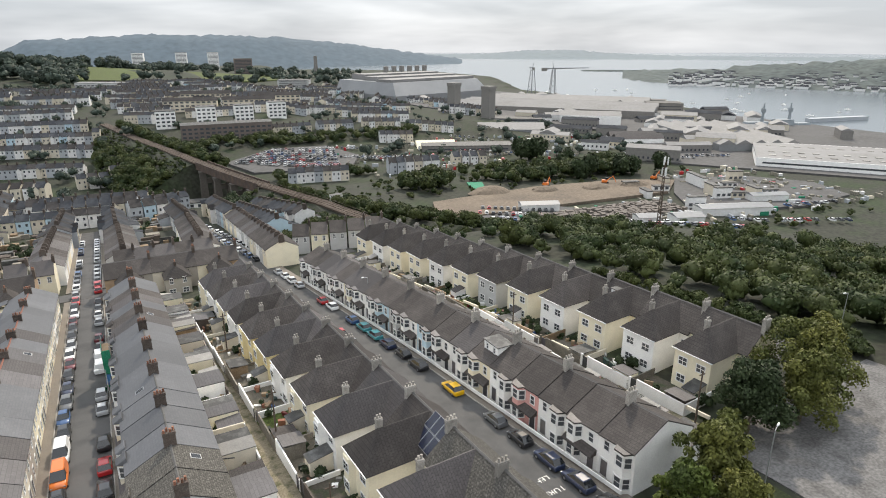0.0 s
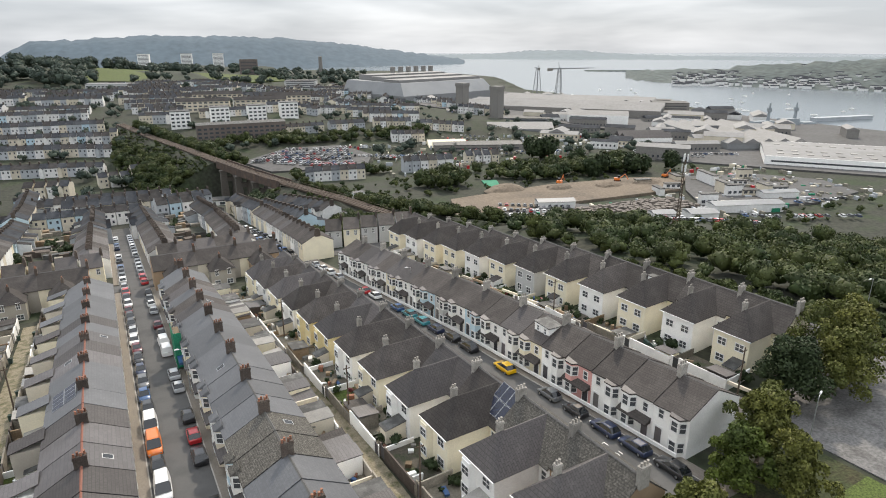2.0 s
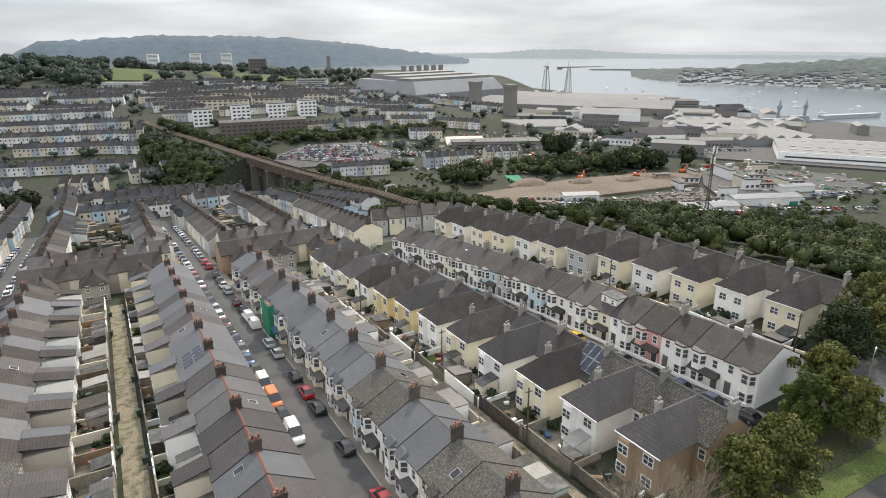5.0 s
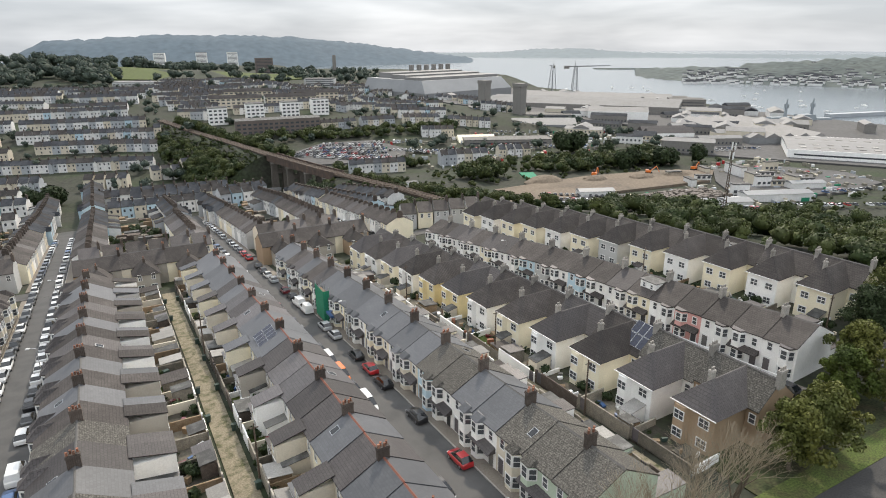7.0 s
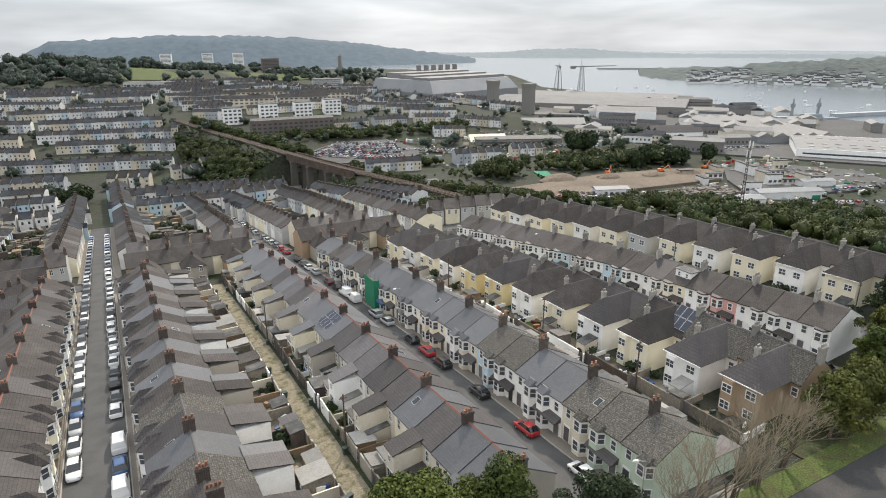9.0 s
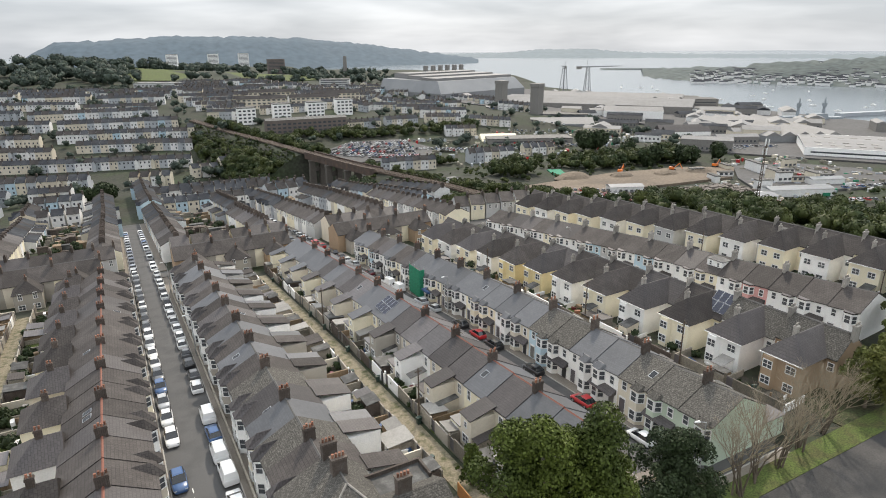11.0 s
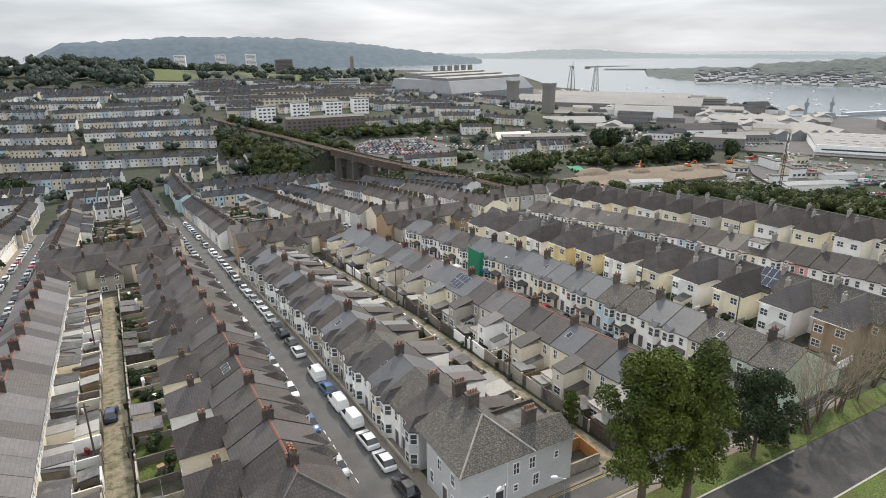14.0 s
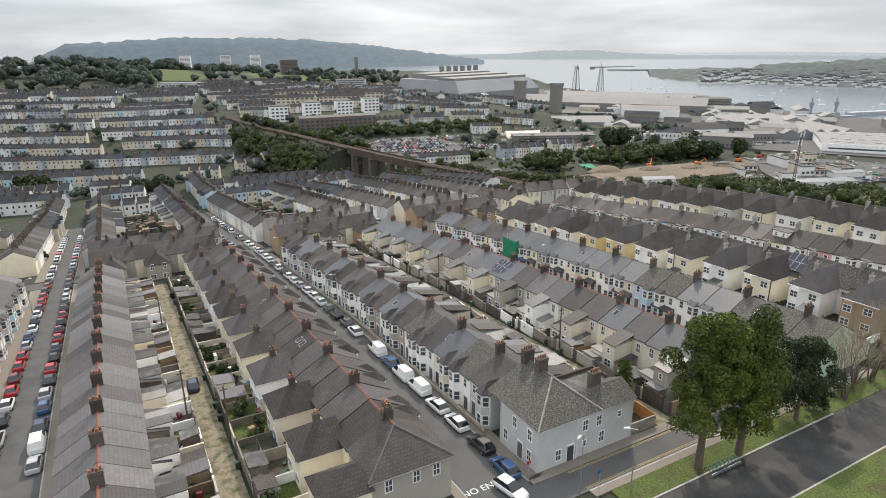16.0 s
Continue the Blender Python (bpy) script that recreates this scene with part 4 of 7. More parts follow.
def town_house(m, x, y, turn, w, D, eh, rh, rnd, rear=True):
    """Adds one house with its roof, chimney and windows to a mesh; front towards -v."""
    c_, s_, z = math.cos(radians(turn)), math.sin(radians(turn)), G(x, y)
    P = lambda u, v, h: (x + u * c_ - v * s_, y + u * s_ + v * c_, z + h)
    wall, roof = rnd.choice((0, 0, 0, 0, 0, 0, 0, 1, 1, 1, 2, 2, 3, 3, 4, 10, 10)), rnd.choice((5, 5, 6, 6, 7))
    a, rv, t = w / 2, D / 2, 0.15
    prof = [(0, -3), (D, -3), (D, eh), (rv, rh - .15), (0, eh)]
    m.loft([[P(-a, v, h) for v, h in prof], [P(a, v, h) for v, h in prof]], None, wall)
    prof = [(-.3, eh - .15), (rv, rh - t), (D + .3, eh - .15), (D + .3, eh), (rv, rh), (-.3, eh)]
    m.loft([[P(-a, v, h) for v, h in prof], [P(a, v, h) for v, h in prof]], None, roof)
    ring = lambda h: [P(a - .4, rv - .7, h), P(a + .3, rv - .7, h), P(a + .3, rv + .7, h), P(a - .4, rv + .7, h)]
    m.loft([ring(rh - 1), ring(rh + 1.3)], None, 8)
    for v, o in ((0, -0.03), (D, 0.03))[:2 if rear else 1]:
        for u, h in ((-w * .25, 3.5), (w * .25, 3.5), (w * .25, .9)):
            m.poly([P(u - .42, v + o, h), P(u + .42, v + o, h), P(u + .42, v + o, h + 1.2), P(u - .42, v + o, h + 1.2)], 9)
    if rnd.random() < .22:
        # gabled front projection
        b0, b1 = -w * .48, -w * .02
        ring = lambda v: [P(b0, v, -3), P(b1, v, -3), P(b1, v, eh - .6), P((b0 + b1) / 2, v, eh + .7), P(b0, v, eh - .6)]
        m.loft([ring(-1.6), ring(.2)], None, wall)
        for o in (-1, 1):
            e0, c0 = (b0 if o < 0 else b1) + o * .2, (b0 + b1) / 2
            q = [P(e0, -1.8, eh - .75), P(c0, -1.8, eh + .8), P(c0, 1.5, eh + .8), P(e0, 1.5, eh - .75)]
            m.poly(q if o > 0 else q[::-1], roof)
    if rear and rnd.random() < .6:
        prof = [(D, -3), (D + 4, -3), (D + 4, 3.9), (D, 4.8)]
        m.loft([[P(0, v, h) for v, h in prof], [P(a, v, h) for v, h in prof]], None, wall)
        prof = [(D, 4.81), (D + 4.2, 3.87), (D + 4.2, 4.0), (D, 4.95)]
        m.loft([[P(-.1, v, h) for v, h in prof], [P(a, v, h) for v, h in prof]], None, roof)


def town_row(m, x0, y0, x1, y1, seed, flip=False, w=5.0):
    rnd = random.Random(seed)
    n = max(1, int(math.hypot(x1 - x0, y1 - y0) / w))
    turn = math.degrees(math.atan2(y1 - y0, x1 - x0)) + (180 if flip else 0)
    eh, dep = rnd.uniform(5.4, 7.4), rnd.uniform(7.5, 9.5)
    for k in range(n):
        t = (k + 0.5) / n
        town_house(m, x0 + (x1 - x0) * t, y0 + (y1 - y0) * t, turn, w, dep, eh, eh + dep * 0.29, rnd)


def town(name, label, rows, seed):
    m = Mesh()
    for k, r in enumerate(rows):
        town_row(m, *r[:4], seed + k, *r[4:])
    tagged(new(name, m.data(name, *TOWN)), label, "houses", kind="stuff")


side_rows = [(x, 240, x, 291, False) for x in (-110.7, -60.4, -12.8, 29.5)] + [(x, 240, x, 291, True) for x in (-98.9, -49.8, -2.8, 38.5)]
side_rows += [(-150, 95, -150, 270, False), (-138, 95, -138, 270, True), (-186, 95, -186, 270, False), (-176, 95, -176, 270, True), (-60.4, 296, -60.4, 345, False), (-49.8, 296, -49.8, 372, True), (-110.7, 296, -110.7, 340, False), (-98.9, 296, -98.9, 330, True),
              (-40, 300, 2, 297, False), (-30, 318, 12, 312, False), (-92, 300, -74, 299, False), (-34, 338, 18, 332, False), (-42, 352, -22, 350, True), (8, 298, 30, 300, False), (16, 316, 36, 322, False), (-96, 346, -74, 343, False), (-142, 348, -112, 342, False), (-100, 374, -80, 370, False), (-170, 372, -128, 366, False), (-142, 392, -108, 386, True), (46, 205, 44, 262, True), (58, 212, 52, 262, True)]
town("lower_terraces", "grey-roofed terraces filling the lower slope", side_rows, 400)
hill_rows = [(-165, 419, -72, 400), (-51, 396, -28, 389), (-14, 406, 10, 409), (-168, 466, -10, 437), (-180, 497, -92, 476), (-78, 489, -3, 479), (-190, 524, -100, 508), (-90, 517, 3, 506), (-200, 575, -95, 557),
             (-90, 552, -4, 545), (-112, 601, -14, 596), (-200, 640, -118, 622), (-72, 638, -12, 631), (-205, 700, -78, 660)]
for k, (y, xa, xb) in enumerate(((425, -300, -180), (470, -300, -185), (520, -320, -210), (580, -330, -215), (640, -330, -215), (690, -60, 10), (735, -300, 30), (785, -330, 80), (835, -330, 90), (880, -320, -30))):
    rnd = random.Random(k)
    x = xa
    while x < xb - 12:
        L = rnd.choice((30, 40, 60))
        j = rnd.uniform(-8, 8)
        hill_rows.append((x, y + j, min(x + L, xb), y + j + rnd.uniform(-14, 3), rnd.random() < 0.2))
        x += L + rnd.choice((5, 9, 16, 24))
town("hillside_terraces", "white and grey terraces climbing the far hillside", hill_rows, 500)
dock_rows = []
rnd = random.Random(77)
for k in range(70):
    x, y = rnd.uniform(140, 390), rnd.uniform(560, 960)
    if x > 330 and y > 760:
        continue
    L, a = rnd.choice((25, 35, 50)), radians(rnd.choice((-25, -28, -20, 62)))
    dock_rows.append((x, y, x + L * math.cos(a), y + L * math.sin(a), False))
for k in range(46):
    x, y = rnd.uniform(10, 140), rnd.uniform(610, 980)
    dock_rows.append((x, y, x + rnd.choice((20, 30, 40)), y - rnd.uniform(2, 9), rnd.random() < .3))
dock_rows += [(22, 566, 52, 562), (26, 592, 60, 588), (20, 618, 58, 612), (70, 575, 120, 570), (130, 580, 175, 572), (16, 650, 70, 642), (84, 668, 140, 660), (150, 652, 200, 640), (200, 560, 240, 548), (200, 520, 250, 508), (170, 600, 215, 590), (225, 610, 265, 596), (94, 352, 128, 342), (122, 492, 154, 492), (160, 494, 190, 492), (198, 492, 230, 484), (156, 347, 188, 339), (236, 480, 270, 462), (196, 452, 222, 444), (205, 352, 228, 345)]
town("dockside_streets", "dense pale houses and slate roofs near the dockyard", dock_rows, 700)


# ---- corner house at the end of the second street ----
def corner_house():
    h = root("corner_house", "grey-rendered corner house with a hipped lichened slate roof", "house")
    x0, x1, y0, y1, z, eh = -50.2, -35.6, 31.9, 39.6, G(-45, 33), 6.0
    h.location = (x0, y0, z)
    W, L = x1 - x0, y1 - y0
    part("wall", Mesh().box(0, W, 0, L, -1.5, eh), WALLS["grey"], h)
    part("trim", Mesh().box(-0.16, W + 0.16, -0.16, 0.0, eh - 0.28, eh - 0.12), M_TRIM, h)
    o = 0.3
    # hipped front roof, then a lower range behind
    part("roof", Mesh().loft([[(-o, -o, eh - 0.1), (9.2, -o, eh - 0.1), (9.2, L + 2.7, eh - 0.1), (-o, L + 2.7, eh - 0.1)], [(5.6, 5.0, eh + 2.7), (5.7, 5.0, eh + 2.7), (5.7, L + 2.6, eh + 2.7), (5.6, L + 2.6, eh + 2.7)]], None), M_LICHEN, h)
    for x_ in (-o, 9.2):
        part("hip_ridge", Mesh().limb((x_, -o, eh - 0.06), (5.65, 5.0, eh + 2.73), 0.12, 0.12, 6), M_STACK_R, h)
    part("ridge", Mesh().limb((5.65, 4.9, eh + 2.73), (5.65, L + 2.5, eh + 2.73), 0.12, 0.12, 6), M_RIDGE_GREY, h)
    part("rear_roof", Mesh().extrude_u([(-o, eh - 0.1), (2.6, eh + 1.35), (5.2, eh - 0.1)][::-1], 6.0, W + o), M_LICHEN, h)
    part("flat_roof", Mesh().box(7.5, W - 0.2, 4.6, L, eh - 0.05, eh + 0.15), M_LEAD, h)
    part("parapet", Mesh().box(7.5, W, L - 0.25, L, eh + 0.15, eh + 0.6).box(W - 0.25, W, 4.8, L - 0.25, eh + 0.15, eh + 0.6), M_STACK, h)
    for u, z0, d in ((3.0, 0.8, WIN_TALL), (9.0, 3.6, WIN_TALL), (6.9, 3.6, WIN_TALL), (6.9, 1.4, WIN_SMALL), (9.6, 1.2, WIN_TALL), (12.3, 3.8, WIN_SMALL)):
        place_window(h, d, u, 0, z0)
    part("door", DOOR, None, h).location = (4.8, 0, 0.2)
    for v, z0 in ((1.6, 3.6), (4.6, 3.6), (1.6, 0.8), (6.4, 0.8)):
        w = part("window", WIN_TALL, None, h)
        w.location, w.rotation_euler = (0, v, z0), (0, 0, -math.pi / 2)
    d = part("door", DOOR, None, h)
    d.location, d.rotation_euler = (0, 3.4, 0.2), (0, 0, -math.pi / 2)
    part("downpipe", Mesh().tube(5.7, -0.08, -0.5, eh - 0.2, 0.06), M_TRIM, h)
    for u, v, b in ((5.65, 7.2, eh + 1.9), (10.6, 3.0, eh + 0.7), (5.6, 10.0, eh + 1.9)):
        c = part("chimney", Mesh().box(u - 0.75, u + 0.75, v - 0.4, v + 0.4, b, b + 2.2).box(u - 0.82, u + 0.82, v - 0.46, v + 0.46, b + 2.2, b + 2.4), M_STACK, h)
        for k in range(4):
            part("pot", POT, None, c).location = (u - 0.55 + 0.36 * k, v, b + 2.4)
    return h


corner_house()
# end house of the west row on the second street, hipped towards the side road
h = root("end_terrace_house", "grey-brown rendered end house with a hipped brown slate roof", "house")
h.location = (-69.8, 34.0, G(-65, 36))
part("wall", Mesh().box(0, 9.4, 0, 6.2, -1.5, 5.5), WALLS["stone"], h)
part("roof", Mesh().loft([[(-0.3, -0.3, 5.4), (9.7, -0.3, 5.4), (9.7, 6.3, 5.4), (-0.3, 6.3, 5.4)], [(4.65, 4.3, 8.1), (4.75, 4.3, 8.1), (4.75, 6.25, 8.1), (4.65, 6.25, 8.1)]], None), M_TILE, h)
part("gutter", Mesh().box(-0.3, 9.7, -0.42, -0.3, 5.2, 5.32), M_STACK_R, h)
for x_ in (-0.25, 9.65):
    part("hip_ridge", Mesh().limb((x_, -0.25, 5.42), (4.7, 4.3, 8.12), 0.12, 0.12, 6), M_RIDGE_GREY, h)
part("ridge", Mesh().limb((4.7, 4.2, 8.12), (4.7, 6.2, 8.12), 0.12, 0.12, 6), M_RIDGE_RED, h)
for u in (2.0, 5.2, 7.6):
    place_window(h, WIN_TALL, u, 0, 3.4)
place_window(h, WIN_TALL, 2.2, 0, 0.8)

w_ = part("rear_wing", Mesh().box(-5.2, 0.0, -0.4, 4.6, -1.5, 4.9), WALLS["cream"], h)
part("wing_roof", Mesh().loft([[(-5.5, -0.7, 4.8), (0.3, -0.7, 4.8), (0.3, 4.9, 4.8), (-5.5, 4.9, 4.8)], [(-2.7, 2.05, 6.7), (-0.8, 2.05, 6.7), (-0.8, 2.15, 6.7), (-2.7, 2.15, 6.7)]], None), M_TILE, h)
chimney(h, 4.7, 6.2, 7.2, 9.6, 1.4, 6)

# brown fenced yard by the corner house
y = root("fenced_yard", "small walled yard with an orange timber fence", "yard")
y.location = (-35.4, 32.2, G(-33, 33))
part("paving", Mesh().box(0, 4.4, 0, 7, -0.6, 0.03), M_YARD, y)
part("wall", Mesh().box(0, 4.4, -0.1, 0.1, -0.6, 1.7), M_YARDWALL, y)
part("fence", Mesh().box(4.3, 4.4, 0.1, 7, 0, 1.8), mat("orange_timber", (0.42, 0.2, 0.07), 0.8, 0.2, 2, 9), y)
part("fence", Mesh().box(0, 4.3, 3.4, 3.5, 0, 1.8), mat("stained_fence", (0.38, 0.19, 0.08), 0.8, 0.2, 2, 9), y)

# solar panels
def solar(x, y, z, rz, tilt, cols, rows, size=1.0):
    s = root("solar_array", "dark blue solar panels with pale frames on a roof", "solar panel", "solar arrays")
    s.matrix_basis = pose(x, y, z, tilt, 0, rz) @ Matrix.Scale(size, 4)
    for i in range(cols):
        for j in range(rows):
            part("panel", Mesh().box(i * 1.05, i * 1.05 + 1.0, j * 1.7, j * 1.7 + 1.64, 0.0, 0.05, 0).box(i * 1.05 + 0.04, i * 1.05 + 0.96, j * 1.7 + 0.04, j * 1.7 + 1.6, 0.05, 0.056, 1), (M_METAL, M_SOLAR), s)


def roof_spot(front, face, D, eh, rh, y, v, slant=0.0):
    """Place and turn of a panel on the slope of a row: v metres behind the front."""
    x = front + slant * (y - 50) + (-face) * v
    z = G(front, y) + eh + (rh - eh) * (v / (D / 2) if v < D / 2 else (D - v) / (D / 2))
    return x, z


sx, sz = roof_spot(-12.8, 1, 9.0, 5.5, 8.0, 84, 8.3)
solar(sx, 86.6, sz + 0.12, -90, 29, 4, 2)
sx, sz = roof_spot(32.6, 1, 7.0, 5.5, 8.4, 50, 6.6, -0.045)
solar(26.0, 53.4, G(32.6, 50) + 5.95, -90, 41.5, 5, 2, 1.22)


# ---- vehicles ----
def vehicle(kind, colour):
    word, paint = PAINTS[colour]
    c = root("car" if kind != "van" else "van", f"{word} {'van' if kind == 'van' else 'hatchback car' if kind == 'hatch' else 'estate car'} parked by the kerb", "van" if kind == "van" else "car", "parked vehicles")
    L, W = {"hatch": (3.95, 1.72), "estate": (4.45, 1.8), "van": (4.9, 1.95)}[kind]
    prof = {"hatch": [(-1.97, .3), (-1.97, .75), (-1.9, .92), (0.75, .95), (1.75, .78), (1.97, .55), (1.95, .3)],
            "estate": [(-2.2, .3), (-2.22, .8), (-2.1, .95), (0.9, .95), (2.0, .78), (2.22, .55), (2.2, .3)],
            "van": [(-2.45, .3), (-2.45, 1.1), (-2.4, 1.2), (1.2, 1.15), (2.2, 1.0), (2.45, .65), (2.42, .3)]}[kind]
    m, hw = Mesh(), W / 2
    # cross-sections from tail to nose: place, half width, height of the shoulder
    deck, nose = prof[3][1], prof[5][1] + 0.06
    stations = [(-L / 2, 0.84, deck - 0.26), (-L / 2 + 0.07, 0.94, deck - 0.06), (-L * 0.36, 1.0, deck), (prof[3][0] * 0.9, 1.0, deck), (L * 0.33, 0.98, deck - 0.10), (L * 0.44, 0.92, deck - 0.17), (L * 0.49, 0.82, nose), (L / 2 + 0.02, 0.70, nose - 0.14)]
    rings = []
    for x, f, z in stations:
        w_ = hw * f
        rings.append([(x, -w_ * 0.95, 0.26), (x, w_ * 0.95, 0.26), (x, w_, 0.5), (x, w_ * 0.97, z - 0.1), (x, w_ * 0.86, z), (x, -w_ * 0.86, z), (x, -w_ * 0.97, z - 0.1), (x, -w_, 0.5)])
    m.loft(rings, None)
    body = part("body", m, paint, c)
    body.data.polygons.foreach_set("use_smooth", [len(q.vertices) == 4 for q in body.data.polygons])
    for s in (-1, 1):
        part("headlight", Mesh().box(L * 0.465, L * 0.497, s * hw * 0.66 - 0.14, s * hw * 0.66 + 0.14, nose - 0.13, nose + 0.02), M_METAL, c, "clear headlight")
    cab = {"hatch": ((-1.88, 1.05), (-1.2, -0.02), 1.46), "estate": ((-2.12, 1.1), (-1.5, 0.02), 1.48), "van": ((-2.4, 1.75), (-2.3, 0.55), 1.95)}[kind]
    (a0, a1), (b0, b1), top = cab
    z0 = prof[3][1] - 0.02
    i0, i1 = hw - 0.1, hw - 0.3
    ring = lambda p, q, i, z: [(p, -i, z), (q, -i, z), (q, i, z), (p, i, z)]
    part("glasshouse", Mesh().loft([ring(a0, a1, i0, z0), ring(b0, b1, i1, top - 0.05)], None), M_CARGLASS, c)
    part("roof", Mesh().loft([ring(b0 - .06, b1 + .08, i1 + .03, top - 0.07), ring(b0 + .05, b1 - .12, i1 - .06, top + 0.02)], None), paint, c)
    if kind == "van":
        part("cargo_side", Mesh().loft([ring(a0 - .01, 0.2, i0 + .02, z0), ring(b0 - .01, 0.1, i1 + .03, top - 0.06)], None), paint, c)
    wheel = Mesh()
    n = 12
    rg = lambda r, y: [(r * math.cos(2 * math.pi * k / n), y, r * math.sin(2 * math.pi * k / n)) for k in range(n)]
    wheel.loft([rg(0.31, -0.1), rg(0.31, 0.1)], None, 0).loft([rg(0.19, -0.105), rg(0.19, 0.105)], None, 1)
    wd = wheel.data("wheel", M_TYRE, M_METAL)
    for x in (-L * 0.31, L * 0.31):
        for s in (-1, 1):
            part("wheel", wd, None, c).location = (x, s * (hw - 0.11), 0.31)
    return c


FLEET = {}


def park(kind, colour, x, y, heading, dz=0.0):
    gz = (G(x, y + 1.5) - G(x, y - 1.5)) / 3
    pitch = -math.degrees(math.atan(gz)) * math.sin(radians(heading))
    m = pose(x, y, G(x, y) + 0.01 + dz, 0, pitch, heading)
    if (kind, colour) in FLEET:
        return copy_thing(FLEET[kind, colour], m)
    c = FLEET[kind, colour] = vehicle(kind, colour)
    c.matrix_basis = m
    return c


def line_of_cars(x, y0, codes, heading, pitch=5.5, slant=0.0, seed=0):
    """codes: a letter for each place; capital: van; dot: gap; h or e chosen in turn."""
    rnd = random.Random(seed)
    for k, ch in enumerate(codes):
        if ch == ".":
            continue
        y = y0 + pitch * k + rnd.uniform(-0.3, 0.3)
        park("van" if ch.isupper() else ("hatch", "estate")[rnd.random() < 0.45], ch.lower(), x + slant * (y - 50) + rnd.uniform(-0.12, 0.12), y, heading + rnd.uniform(-1.5, 1.5))


line_of_cars(-107.0, 64, "kwskwrmrrsbwnwmrrkrgsk", 90, seed=1)
line_of_cars(-102.0, 54, "r.sWnbskrkgrmkrkgwskgmk", 90, seed=2)
line_of_cars(-58.1, 47.5, "s.b.wwsbgwwswgkgwkgskgwks", -90, seed=3)
line_of_cars(-52.9, 34.5, "bkwwW", 90, 5.6, seed=4)
line_of_cars(-52.9, 62.5, "WbW.wgkgwwwswwkwgwwsw", 90, 5.2, seed=4)
park("estate", "w", -54.6, 30.8, -80)
line_of_cars(-10.3, 38, ".k...WkOWkbgnkmwskkmwkrs", -90, 5.5, seed=5)
line_of_cars(-5.5, 36.5, "w.r.k.krk.ss.WWkm.swgk.r", 90, 5.7, seed=6)
line_of_cars(41.9, 38, "knnkg.y.kknttb.wr..swws", 90, 5.3, -0.05, seed=7)
line_of_cars(36.9, 96, "wrk.sgk.wb", 90, 5.6, -0.05, seed=8)
park("estate", "n", -82.0, 77, 86)
park("hatch", "y", 92.4, 66, 95), park("hatch", "k", 91.8, 60, 95)


# ---- poles, lamps, bins, small street things ----
def street_lamp(x, y, h=8.0, turn=0.0):
    s = root("street_lamp", "grey steel street lamp with a pale head", "street lamp", "street lamps")
    s.matrix_basis = pose(x, y, G(x, y) - 0.1, 0, 0, turn)
    part("pole", Mesh().tube(0, 0, 0, h, 0.09, 0.05), M_METAL, s)
    part("arm", Mesh().limb((0, 0, h - 0.05), (0.9, 0, h + 0.15), 0.045, 0.04), M_METAL, s)
    part("lamp_head", Mesh().loft([[(0.75, -.13), (1.4, -.1), (1.4, .1), (0.75, .13)], [(0.8, -.09), (1.3, -.07), (1.3, .07), (0.8, .09)]], [h + 0.1, h + 0.26]), M_TRIM, s)


for x, y, t in ((-48.4, 26.6, 200), (-43.0, 24.4, 150), (58.4, 31.5, 20), (104.0, 49.0, 180), (-6.0, 27.5, 160), (-108.4, 90, 0), (-51.2, 98, 180), (-4.0, 90, 180), (44.0, 110, 180), (-108.4, 140, 0), (-51.2, 145, 180)):
    street_lamp(x, y, 8.0, t)


def utility_pole(x, y, h=8.5):
    s = root("utility_pole", "dark timber utility pole in a back alley", "utility pole", "utility poles")
    s.location = (x, y, G(x, y) - 0.2)
    part("pole", Mesh().tube(0, 0, 0, h, 0.14, 0.09), M_POLE, s)
    part("crossbar", Mesh().box(-0.5, 0.5, -0.05, 0.05, h - 0.6, h - 0.48), M_POLE, s)


for x, y in ((14.4, 70), (14.4, 48), (14.4, 104), (-27.5, 56), (-27.5, 98), (-84.0, 66), (-84.0, 104), (-79.8, 58), (62.5, 44), (60.5, 82)):
    utility_pole(x, y)
b = root("wheelie_bin", "plastic wheelie bin standing in a back alley", "bin", "wheelie bins")
part("bin_body", Mesh().loft([[(-.22, -.25), (.22, -.25), (.22, .25), (-.22, .25)], [(-.28, -.33), (.28, -.33), (.28, .33), (-.28, .33)]], [0.05, 0.98]), M_BIN, b)
part("lid", Mesh().box(-.3, .3, -.36, .36, 0.98, 1.06), M_BIN, b)
rnd = random.Random(5)
first = True
for ax, sl in ((-84.1, 0), (-79.7, 0), (-30.9, 0), (-27.5, 0), (14.4, 0), (11.5, 0)):
    for y in np.arange(46, 140, 4.6):
        if rnd.random() < 0.3:
            yy = float(y) + rnd.uniform(-1, 1)
            m = pose(ax + (0.35 if ax in (-84.1, -30.9, 11.5) else -0.35), yy, G(ax, yy), 0, 0, rnd.uniform(-15, 15) + 90)
            if first:
                b.matrix_basis, first = m, False
            else:
                copy_thing(b, m)
